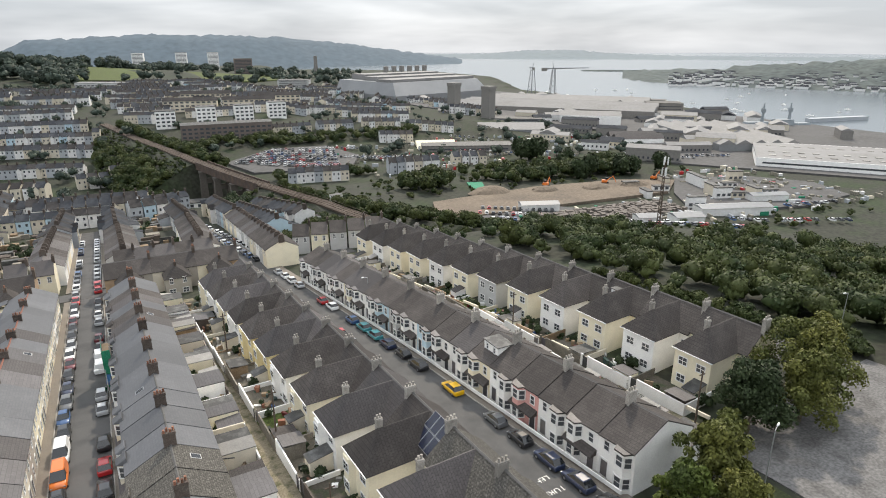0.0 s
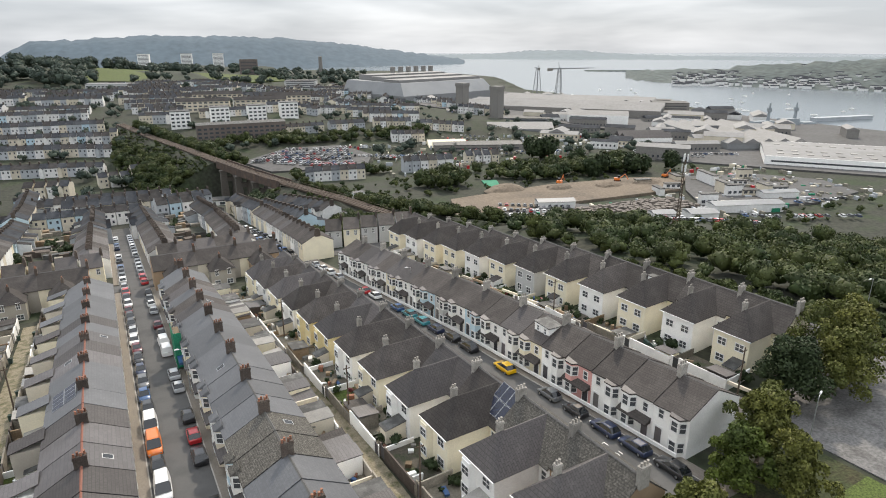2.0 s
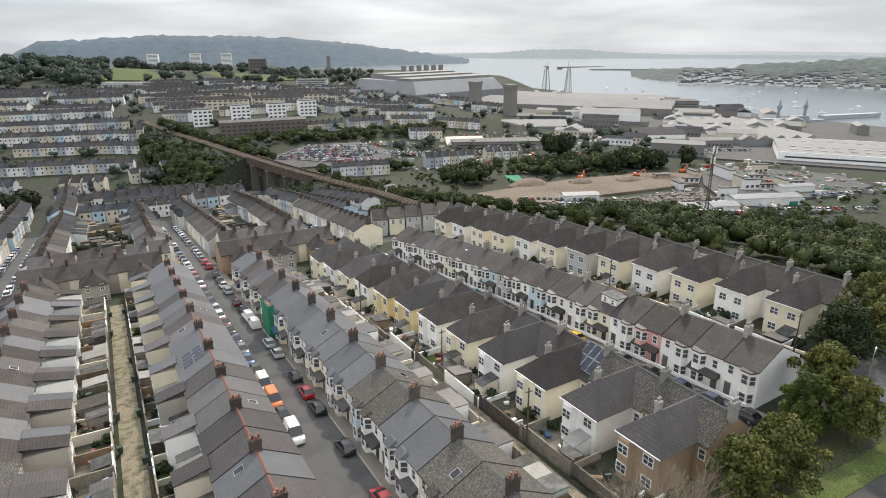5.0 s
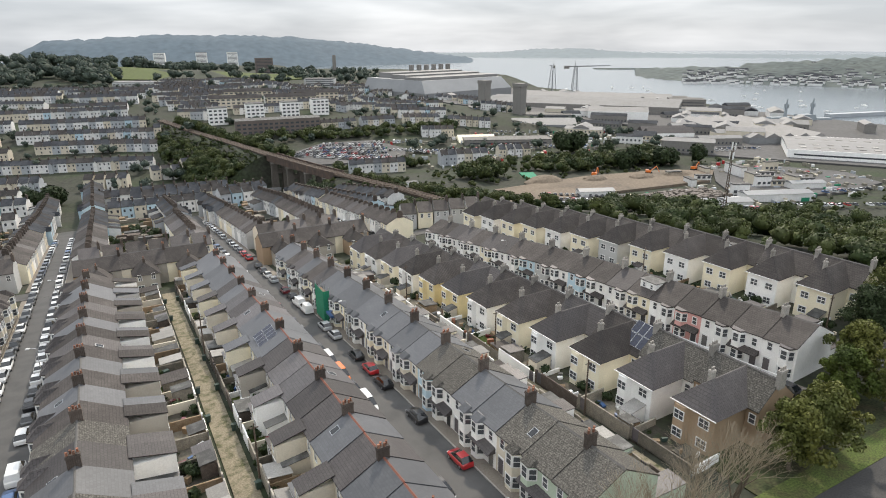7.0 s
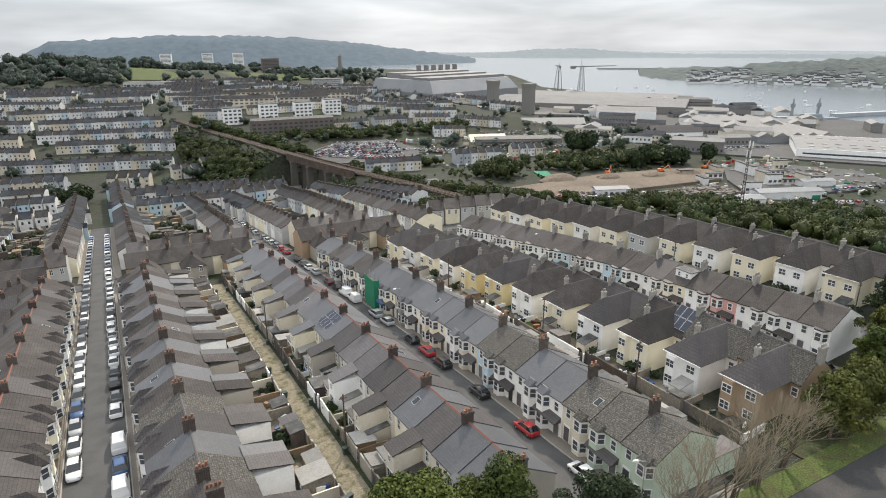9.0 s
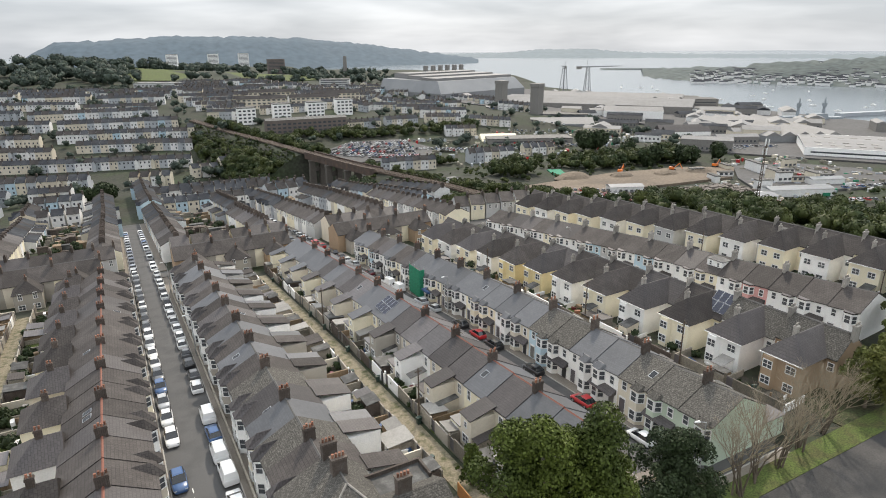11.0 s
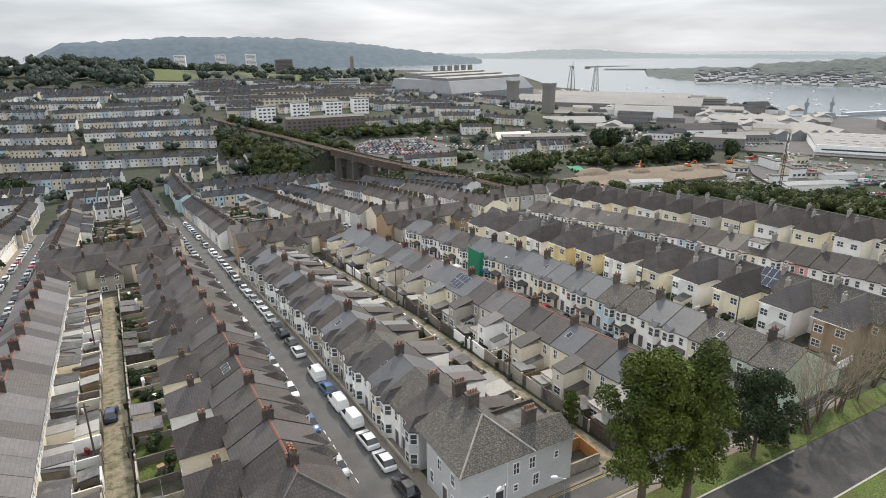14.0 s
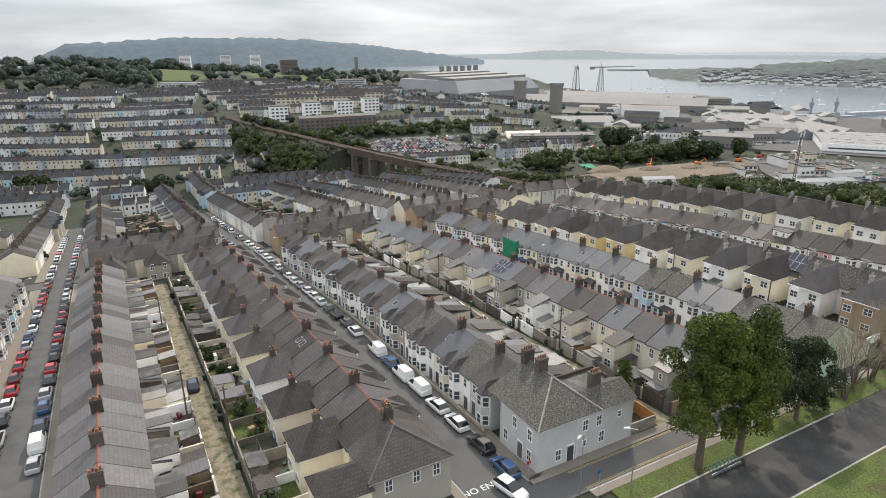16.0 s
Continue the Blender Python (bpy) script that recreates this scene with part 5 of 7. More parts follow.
# front garden walls along the bay-fronted terraces
for x, y0, y1, sl in ((43.9, 39, 140, -0.05), (-51.0, 42, 146, 0.0), (-59.6, 41, 146, 0.0)):
    strip("garden_wall", x - 0.1, x + 0.1, y0, y1, 1.0, M_YARDWALL if x < 0 else W0, "low rendered wall before the terrace's bays", "wall", sl)
rnd, y = random.Random(63), 43.0
while y < 138:
    L = rnd.choice((4.2, 5.0, 6.5, 9.0))
    key = rnd.choice(("cream", "white", "stone", "beige", "brown", "cream"))
    strip("garden_wall", 63.3, 63.55, y, y + L, rnd.uniform(1.3, 2.4), WALLS[key], f"{COLOURS[key]} yard wall along the back lane", "wall", -0.07)
    y += L + rnd.choice((0.0, 0.0, 1.0, 2.6))


# ---- lettering on the road ----
def road_word(text, x, y, turn, size):
    cu = bpy.data.curves.new("road_marking", "FONT")
    cu.body, cu.size, cu.align_x, cu.align_y, cu.extrude = text, size, "CENTER", "CENTER", 0.003
    ob = new("road_marking", cu)
    ob.data.materials.append(M_PAINT)
    ob.matrix_basis = pose(x, y, G(x, y) + 0.02, 0, 0, turn)
    tagged(ob, f"white painted word {text} on the asphalt", "road marking", kind="structure")


road_word("NO ENTRY", -56.3, 33.0, 0, 1.3)
road_word("TURN", 38.9, 43.7, 180, 1.2)
road_word("LEFT", 38.9, 46.1, 180, 1.2)


# ---- trees ----
def leaf_cloud(name, centres, radii, count, size, seed, flat=0.8):
    """Leaf clumps scattered through ellipsoid lobes, denser at their skins; one mesh."""
    rs = np.random.RandomState(seed)
    centres, radii = np.asarray(centres, float), np.asarray(radii, float)
    vol = radii ** 2
    pick = rs.choice(len(centres), count, p=vol / vol.sum())
    d = rs.normal(size=(count, 3))
    d /= np.linalg.norm(d, axis=1)[:, None]
    d[:, 2] = np.where(d[:, 2] < -0.35, -d[:, 2], d[:, 2])
    r = radii[pick] * (0.45 + 0.6 * rs.rand(count) ** 0.45)
    c = centres[pick] + d * r[:, None] * np.array([1, 1, flat])
    nrm = d + rs.normal(scale=0.55, size=(count, 3))
    nrm /= np.linalg.norm(nrm, axis=1)[:, None]
    a = np.cross(nrm, rs.normal(size=(count, 3)))
    a /= np.linalg.norm(a, axis=1)[:, None] + 1e-9
    b_ = np.cross(nrm, a)
    s = (size if np.ndim(size) == 0 else np.asarray(size)[pick]) * (0.6 + 0.8 * rs.rand(count))
    a, b_ = a * s[:, None], b_ * s[:, None] * 0.7
    bend = nrm * (s * 0.25)[:, None]
    v = np.stack([c - a - bend, c - b_, c + a - bend, c + b_], 1).reshape(-1, 3)
    d_ = bpy.data.meshes.new(name)
    d_.vertices.add(len(v)), d_.loops.add(len(v)), d_.polygons.add(count)
    d_.vertices.foreach_set("co", v.ravel())
    d_.loops.foreach_set("vertex_index", np.arange(len(v), dtype=np.int32))
    d_.polygons.foreach_set("loop_start", np.arange(0, len(v), 4, dtype=np.int32))
    d_.update(calc_edges=True)
    return d_


def tree(x, y, h, spread, leaves, label, seed, base=None, lobes=30, count=5200, size=0.2, bole=0.3):
    """Tapered trunk, limbs out to the lobes of an uneven crown, and leaf sprays through the lobes."""
    rs = random.Random(seed)
    t = root("tree", label, "tree", "trees beside the terraces")
    t.location = (x, y, (G(x, y) if base is None else base) - 0.1)
    trunk = Mesh().limb((0, 0, 0), (0.1, 0.05, h * bole), 0.028 * h, 0.02 * h, 8)
    trunk.limb((0.1, 0.05, h * bole), (0.0, 0.2, h * 0.8), 0.018 * h, 0.004 * h, 6)
    cs, rr = [], []
    for k in range(lobes):
        f = (k + 0.5) / lobes
        z = h * (bole * 0.9 + (0.98 - bole * 0.9) * f)
        wide = spread * max(0.12, math.sin(math.pi * (0.16 + 0.80 * f))) * rs.uniform(0.35, 1.1)
        a = k * 2.4 + rs.uniform(-0.6, 0.6)
        c = (wide * math.cos(a), wide * math.sin(a), z)
        cs.append(c), rr.append(spread * rs.uniform(0.14, 0.30))
        if k % 2 == 0:
            trunk.limb((0.05, 0.1, z * 0.72), (c[0] * 0.85, c[1] * 0.85, z), 0.007 * h, 0.002 * h, 5)
    for k in range(6):
        a = rs.uniform(0, 6.28)
        cs.append((rs.uniform(0.1, 0.55) * spread * math.cos(a), rs.uniform(0.1, 0.55) * spread * math.sin(a), h * rs.uniform(0.86, 1.02))), rr.append(spread * rs.uniform(0.12, 0.22))
    for k in range(lobes // 3):
        f = rs.random()
        cs.append((rs.uniform(-.3, .3) * spread, rs.uniform(-.3, .3) * spread, h * (bole + 0.15 + 0.6 * f))), rr.append(spread * 0.34)
    part("trunk", trunk, M_BARK, t)
    part("crown", leaf_cloud("crown", cs, rr, count, size, seed, 1.15), None, t).data.materials.append(leaves)
    return t


tree(-33.4, 23.4, 17.6, 5.1, M_LEAF, "tall broad tree with bright green leaves on the verge", 1, count=40000, lobes=44, size=0.13, bole=0.3)
tree(-27.2, 22.7, 17.0, 5.0, M_LEAF, "tall broad tree with bright green leaves on the verge", 2, count=38000, lobes=44, size=0.13, bole=0.3)
tree(-14.4, 23.8, 11.2, 4.4, M_LEAF_DARK, "round dark evergreen tree on the verge", 3, count=18000, size=0.14, lobes=32, bole=0.22)
tree(-10.2, 24.0, 4.6, 1.8, M_LEAF_DARK, "small dark evergreen bush on the verge", 4, count=1800, size=0.2, bole=0.15)
tree(-28.6, 40.5, 5.2, 1.6, M_LEAF, "small bright green tree in a back yard", 5, count=1800, size=0.2, bole=0.15)
tree(66.8, 39.5, 9.6, 5.0, M_LEAF_DARK, "round dark evergreen tree beside the end house", 6, count=15200, size=0.19, bole=0.2)
tree(81.0, 41.0, 10.5, 6.8, M_LEAF_AUTUMN, "broad tree with yellowing leaves by the apron", 7, count=16800, size=0.19, bole=0.2)
tree(74.5, 37.5, 9.6, 5.4, M_LEAF_AUTUMN, "broad tree with yellowing leaves by the apron", 8, count=12800, size=0.19, bole=0.2)
tree(52.0, 33.6, 9.5, 4.0, M_LEAF_AUTUMN, "tree with yellowing leaves at the terrace's end", 9, count=12800, size=0.19, bole=0.2)
tree(45.4, 31.6, 8.0, 3.4, M_LEAF, "green tree at the terrace's end", 10, count=10400, size=0.19, bole=0.2)
tree(33.0, 27.0, 8.0, 4.2, M_LEAF_AUTUMN, "yellow-green tree on the verge", 11, count=12800, size=0.19, bole=0.2)
tree(26.0, 26.5, 8.4, 4.0, M_LEAF_AUTUMN, "yellow-green tree on the verge", 12, count=11200, size=0.19, bole=0.2)
tree(48.6, 27.6, 8.2, 3.6, M_LEAF_AUTUMN, "tree with yellowing leaves beside the lawn", 14, count=12000, size=0.17, bole=0.2)
tree(59.8, 37.6, 6.5, 2.6, M_LEAF_AUTUMN, "small tree with yellowing leaves", 13, count=5600, size=0.19, bole=0.2)


def bare_tree(x, y, h, seed):
    rs = random.Random(seed)
    t = root("bare_tree", "leafless many-stemmed tree on the verge", "tree", "bare trees")
    t.location = (x, y, G(x, y) - 0.1)
    wood, twigs = Mesh(), Mesh()

    def grow(p, d, r, length, level):
        q = p + d * length
        (wood if level < 2 else twigs).limb(p, q, r, r * 0.6, 5 if level < 2 else 3)
        if level >= 5:
            return
        for _ in range(2 if level < 1 or level > 3 else 3):
            e = (d + Vector((rs.uniform(-1, 1), rs.uniform(-1, 1), rs.uniform(-0.2, 0.7))) * 0.55).normalized()
            grow(q, e, r * 0.58, length * rs.uniform(0.62, 0.85), level + 1)

    for _ in range(6):
        d = Vector((rs.uniform(-0.35, 0.35), rs.uniform(-0.35, 0.35), 1)).normalized()
        grow(Vector((rs.uniform(-0.5, 0.5), rs.uniform(-0.5, 0.5), 0)), d, 0.13, h * 0.27, 0)
    part("trunk", wood, M_BARK, t), part("twig_crown", twigs, M_TWIG, t)


bare_tree(-4.4, 23.6, 10.6, 1), bare_tree(-0.6, 24.2, 11.5, 2), bare_tree(4.2, 24.6, 11.8, 3), bare_tree(9.5, 25.2, 11.8, 5), bare_tree(15.5, 26.0, 11.0, 4)


def wood(name, spots, label, seed, per=420, size=0.55, leaves=None, squash=0.8, mass=True):
    """Many crowns in one mesh; spots: (x, y, radius). Uneven leafy masses with leaf sprays round them."""
    rs, nr = random.Random(seed), np.random.RandomState(seed)
    cs, rr, ss = [], [], []
    for x, y, r in spots:
        z = G(x, y)
        for _ in range(4):
            cs.append((x + rs.uniform(-.55, .55) * r, y + rs.uniform(-.55, .55) * r, z + r * rs.uniform(0.5, 1.25)))
            rr.append(r * rs.uniform(0.5, 0.8)), ss.append(size * max(0.5, r / 4))
    d = leaf_cloud(name, cs, rr, per * len(spots), np.array(ss), seed, squash)
    d.materials.append(leaves or M_WOOD)
    ob = tagged(new(name, d), label, "trees", kind="stuff")
    if not mass:
        return ob
    # inner masses
    rings, seg = 5, 8
    th = np.linspace(0.0, math.pi, rings)
    ph = np.arange(seg) * 2 * math.pi / seg
    unit = np.stack([np.sin(th)[:, None] * np.cos(ph), np.sin(th)[:, None] * np.sin(ph), np.repeat(np.cos(th)[:, None], seg, 1)], -1).reshape(-1, 3)
    C, Rr = np.array(cs), np.array(rr)
    jit = 1 + nr.normal(scale=0.22, size=(len(C), len(unit), 1))
    V = (C[:, None, :] + unit[None] * jit * Rr[:, None, None] * np.array([0.74, 0.74, 0.74 * squash])).reshape(-1, 3)
    quad = [(a * seg + b, (a + 1) * seg + b, (a + 1) * seg + (b + 1) % seg, a * seg + (b + 1) % seg) for a in range(rings - 1) for b in range(seg)]
    F = (np.arange(len(C))[:, None, None] * len(unit) + np.array(quad)[None]).reshape(-1, 4)
    core = bpy.data.meshes.new(name)
    core.vertices.add(len(V)), core.loops.add(F.size), core.polygons.add(len(F))
    core.vertices.foreach_set("co", V.ravel())
    core.loops.foreach_set("vertex_index", F.ravel().astype(np.int32))
    core.polygons.foreach_set("loop_start", np.arange(0, F.size, 4, dtype=np.int32))
    core.polygons.foreach_set("use_smooth", np.ones(len(F), dtype=bool))
    core.update(calc_edges=True)
    core.materials.append(leaves or M_WOOD)
    part("foliage_mass", core, None, ob)
    return ob


def scatter(n, seed, inside, radius):
    rs, out = random.Random(seed), []
    x0, x1, y0, y1, test = inside
    while len(out) < n:
        x, y = rs.uniform(x0, x1), rs.uniform(y0, y1)
        if test(x, y):
            out.append((x, y, rs.uniform(*radius)))
    return out


wood("wooded_bank", scatter(1000, 1, (98, 330, 10, 170, lambda x, y: x > 105.5 - 0.1 * (y - 50) and y < max(140 - 0.35 * (x - 118), 112) + (10 if x < 140 else 0) and y > 40 - 0.25 * (x - 100) and math.hypot(x - 152, y - 131) > 9), (1.7, 4.6)), "dense dark scrub woodland on the valley bank", 1, 330, 0.30)
wood("wooded_bank_edge", scatter(70, 2, (96, 110, 42, 140, lambda x, y: 97.5 - 0.1 * (y - 50) < x < 101.5 - 0.1 * (y - 50)), (1.0, 1.7)), "low hedge along the top of the bank", 2, 220, 0.5)
below = lambda spots: [q for q in spots if q[0] > rail_x(q[1]) or rail_x(q[1]) - q[0] > 4.2 + 3.0 * q[2]]
wood("railway_embankment_scrub", below(scatter(560, 3, (20, 170, 168, 320, lambda x, y: (4.5 < x - rail_x(y) < 26 or -26 < x - rail_x(y) < -4.5) and not (y > 288 and x < rail_x(y)) and (x > rail_x(y) or y > 212) and not (abs(x - 46) < 14 and y < 268)), (0.7, 3.4))), "green scrub and trees on the railway embankment", 3, 260, 0.36)
wood("embankment_trees", below(scatter(90, 33, (30, 75, 250, 300, lambda x, y: -24 < x - rail_x(y) < -7 and x > 44), (2.0, 4.6))), "tall dark trees beside the end of the viaduct", 33, 420, 0.36, M_LEAF_DARK, 1.1)
wood("embankment_bushes", scatter(620, 37, (-10, 100, 205, 535, lambda x, y: 4.8 < abs(x - rail_x(y)) < 17 and not DECK0 - 2 < y < DECK1 + 2), (0.5, 1.2)), "low green bushes on the railway banks", 37, 60, 0.75, squash=0.9)
wood("valley_trees", below(scatter(620, 4, (-12, 95, 335, 535, lambda x, y: (-50 < x - rail_x(y) < -5 and (y > 368 or x < rail_x(y) - 12) and x > 18 - 0.26 * (y - 335) and x > -2) or (5 < x - rail_x(y) < 17 and y > 362)), (0.8, 4.8))), "dark trees filling the valley below the railway", 4, 280, 0.36)
wood("car_park_trees", scatter(110, 34, (60, 240, 456, 486, lambda x, y: abs(y - 474 + 0.05 * (x - 100)) < 10), (2.6, 4.6)), "dark trees between the flats and the car park", 34, 260, 0.4)
wood("valley_scrub", scatter(300, 36, (104, 335, 150, 330, lambda x, y: x > rail_x(y) + 12 and not (160 < x < 366 and 172 < y < 266) and not (120 < x < 300 and 216 < y < 266) and math.hypot(x - 152, y - 131) > 12), (0.6, 2.0)), "low bushes about the valley floor", 36, 130, 0.4)
wood("yard_trees", scatter(60, 35, (90, 260, 300, 372, lambda x, y: (abs(y - 366 + 0.25 * (x - 100)) < 5 and x < 150) or (x > 190 and abs(y - 318) < 6)), (2.2, 4.2)), "trees about the yards of the valley", 35, 260, 0.4)
wood("belt_of_trees", scatter(84, 5, (138, 300, 268, 312, lambda x, y: abs(y - 289 - 0.03 * (x - 150)) < 11 and not 168 < x < 186), (3.5, 6.0)), "belt of trees beyond the building site", 5, 420, 0.4)
wood("tall_trees", [(264, 344, 8), (268, 340, 8), (260, 350, 7), (273, 319, 6), (253, 279, 7), (280, 274, 7), (290, 276, 7), (313, 274, 6)], "tall dark trees beside the dock road", 6, 900, leaves=M_LEAF_DARK, squash=1.3)
wood("street_end_trees", [(-66, 360, 6), (-60, 363, 5), (-72, 362, 5), (-126, 402, 6), (-132, 404, 6), (-120, 405, 5)], "round dark trees at the foot of the streets", 16, 900, leaves=M_LEAF_DARK, squash=1.0)
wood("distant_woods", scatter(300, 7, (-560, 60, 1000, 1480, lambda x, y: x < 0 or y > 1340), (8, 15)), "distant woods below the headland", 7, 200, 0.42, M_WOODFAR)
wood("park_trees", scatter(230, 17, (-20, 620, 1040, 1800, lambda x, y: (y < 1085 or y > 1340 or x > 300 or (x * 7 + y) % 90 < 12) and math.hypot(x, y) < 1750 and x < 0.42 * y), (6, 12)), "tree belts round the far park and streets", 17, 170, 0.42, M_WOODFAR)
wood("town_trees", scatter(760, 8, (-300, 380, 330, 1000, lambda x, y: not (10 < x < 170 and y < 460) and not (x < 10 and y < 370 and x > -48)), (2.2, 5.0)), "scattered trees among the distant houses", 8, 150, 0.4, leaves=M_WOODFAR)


# ---- railway and viaduct ----
def along_rail(lo, hi, half, d0, d1, off=0.0, step=8.0):
    """A bar along the line from y lo to hi, d0 to d1 metres over the rails."""
    rings = []
    for y in np.linspace(lo, hi, max(2, int((hi - lo) / step))):
        x, z = float(rail_x(y)), float(rail_z(y))
        n = Vector((1.0, float(rail_x(y - 4) - rail_x(y + 4)) / 8.0, 0)).normalized()
        a, b_ = off - half, off + half
        P = lambda u, h_: (x + n.x * u, y + n.y * u, z + h_)
        rings.append([P(a, d0), P(b_, d0), P(b_, d1), P(a, d1)])
    return Mesh().loft(rings, None)


M_GIRDER = mat("rusty_bridge_steel", (0.075, 0.055, 0.045), 0.7, 0.25, 0.4, 3, 0.1, second=(0.13, 0.085, 0.06), amount=0.8)
M_TIMBER = mat("track_sleepers", (0.11, 0.085, 0.065), 0.9, 0.2, 0.5, 3, 0.1)
v = root("railway_line", "rusty railway track on ballast that crosses a steel viaduct", "railway")
part("ballast", along_rail(160, RAIL_END, 3.0, -0.8, 0.0), M_RAIL, v)
for o in (-2.2, -0.8, 0.8, 2.2):
    part("rail", along_rail(160, RAIL_END, 0.09, 0.0, 0.2, o), M_GIRDER, v, "rusty steel running rail")
sl = Mesh()
for y in np.arange(165, 330, 1.3):
    x, z = float(rail_x(y)), float(rail_z(y))
    for o in (-1.5, 1.5):
        sl.box(x + o - 1.25, x + o + 1.25, y - 0.14, y + 0.14, z, z + 0.08)
tagged(part("sleeper_bed", sl, M_TIMBER, v), kind="stuff")
for o in (-3.3, 3.3):
    part("girder", along_rail(DECK0, DECK1, 0.2, -3.2, 0.9, o), M_GIRDER, v, "riveted steel girder")
    for y in np.arange(DECK0 + 2, DECK1, 4.2):
        x, z = float(rail_x(y)), float(rail_z(y))
        part("stiffener", Mesh().box(x + o - 0.38, x + o + 0.38, y - 0.15, y + 0.15, z - 3.1, z + 0.95), M_GIRDER, v)
    part("handrail", along_rail(215, DECK0, 0.06, 0.6, 0.7, o), M_GIRDER, v)
for y in (295, 312, 330, 348):
    x, z = float(rail_x(y)), float(rail_z(y))
    for o in (-3.1, 3.1):
        q = lambda a: [(x + o - a, y - a), (x + o + a, y - a), (x + o + a, y + a), (x + o - a, y + a)]
        part("pier", Mesh().loft([q(2.1), q(1.55)], [-40, z - 4.2]).loft([q(1.9), q(1.9)], [z - 4.2, z - 3.2]), M_BRIDGE, v, "tall square stone pier")
    part("pier_arch", Mesh().box(x - 1.6, x + 1.6, y - 1.0, y + 1.0, z - 9.5, z - 7.0), M_BRIDGE, v)
h = root("trackside_hut", "white trackside hut beside the railway", "hut")
h.location = (86.0, 247.0, float(rail_z(247)) - 1.2)
part("wall", Mesh().box(-2.5, 2.5, -1.5, 1.5, -4, 2.6), WALLS["white"], h)
part("roof", Mesh().box(-2.7, 2.7, -1.7, 1.7, 2.6, 2.8), M_LEAD, h)


# ---- valley floor: site, car parks, yards ----
def patch(name, pts, lift, material, label, category):
    m = Mesh()
    m.loft([[(x, y, G(x, y) + lift - 1.5) for x, y in pts], [(x, y, G(x, y) + lift) for x, y in pts]], None)
    return thing(name, m, material, label, category, kind="structure")


patch("building_site", [(121, 221), (190, 225), (268, 226), (296, 246), (266, 262), (206, 264), (137, 254)], 1.2, M_DIRT, "bare brown earth of a cleared building site", "site")
patch("scrap_yard", [(160, 200), (192, 190), (228, 189), (246, 210), (193, 214)], 1.3, M_HARD, "grey yard crowded with stacked scrap", "yard")
patch("lorry_park", [(132, 222), (176, 196), (215, 200), (178, 232), (150, 240)], 1.0, M_HARD, "grey yard with parked cars and lorries", "car park")
patch("station_car_park", [(74, 432), (85, 398), (142, 376), (164, 416), (152, 452), (111, 455)], 1.2, M_HARD, "large grey car park full of cars", "car park")
patch("contractor_yard", [(244, 190), (306, 172), (352, 176), (366, 205), (345, 236), (300, 250), (270, 224)], 0.9, M_HARD, "contractor's yard with cabins and red barriers", "yard")
patch("sports_court", [(171, 273), (179, 272), (187, 288), (178, 290)], 0.5, M_NET, "green hard sports court behind the trees", "court")
patch("dock_estate", [(330, 300), (420, 180), (640, 200), (640, 560), (720, 800), (600, 980), (330, 1010), (330, 640), (420, 420)], 1.0, M_HARD, "pale hardstanding of the dockyard", "dockyard")


def many_cars(name, rows, label, seed, lift=1.2, inline=False):
    """Distant parked cars, too many to count: simple bodies with a glazed upper half."""
    rs = random.Random(seed)
    mats = [PAINTS[k][1] for k in "wskgrbn"] + [M_CARGLASS]
    m = Mesh()
    for x0, y0, x1, y1, n in rows:
        dx, dy = (x1 - x0) / n, (y1 - y0) / n
        L = math.hypot(dx, dy)
        ux, uy = (dx / L, dy / L) if not inline else (dy / L, -dx / L)
        for k in range(n):
            if rs.random() < 0.12:
                continue
            x, y = x0 + dx * k, y0 + dy * k
            z, c = G(x, y) + lift, rs.choice((0, 0, 0, 1, 1, 2, 3, 3, 4, 5, 6))
            P = lambda a, b_, h_: (x + ux * a - uy * b_, y + uy * a + ux * b_, z + h_)
            m.loft([[P(-.85, -2, .3), P(.85, -2, .3), P(.85, 2, .3), P(-.85, 2, .3)], [P(-.85, -2, .85), P(.85, -2, .85), P(.85, 2, .85), P(-.85, 2, .85)]], None, c)
            m.loft([[P(-.75, -1.6, .85), P(.75, -1.6, .85), P(.75, .9, .85), P(-.75, .9, .85)], [P(-.6, -1.2, 1.4), P(.6, -1.2, 1.4), P(.6, .4, 1.4), P(-.6, .4, 1.4)]], None, 7)
            m.poly([P(-.6, -1.2, 1.42), P(.6, -1.2, 1.42), P(.6, .4, 1.42), P(-.6, .4, 1.42)], c)
    tagged(new(name, m.data(name, *mats)), label, "cars", kind="stuff")


many_cars("parked_cars", [(x, 174, x - sl, 258, 14) for x, sl in ((-107, 0), (-102, 0), (-58.2, 0), (-53, 0), (-10.4, 0), (-5.6, 0), (35, 6), (38.5, 6))], "cars parked along the lower streets", 4, 0.1, True)
lots = []
for k in range(10):
    t = k / 9
    lots.append((80 + 31 * t, 426 + 26 * t, 139 + 16 * t, 382 + 56 * t, 28 - k))
many_cars("parked_cars", lots, "rows of parked cars filling the station car park", 1)
many_cars("parked_cars", [(140, 218, 168, 202, 10), (146, 226, 176, 206, 12), (152, 233, 182, 215, 12), (196, 168, 240, 150, 16), (190, 172, 236, 155, 16), (250, 186, 330, 168, 14), (215, 420, 270, 395, 18), (222, 432, 280, 405, 18), (225, 380, 262, 362, 12), (180, 365, 215, 348, 12)], "parked cars and vans in the valley yards", 2)


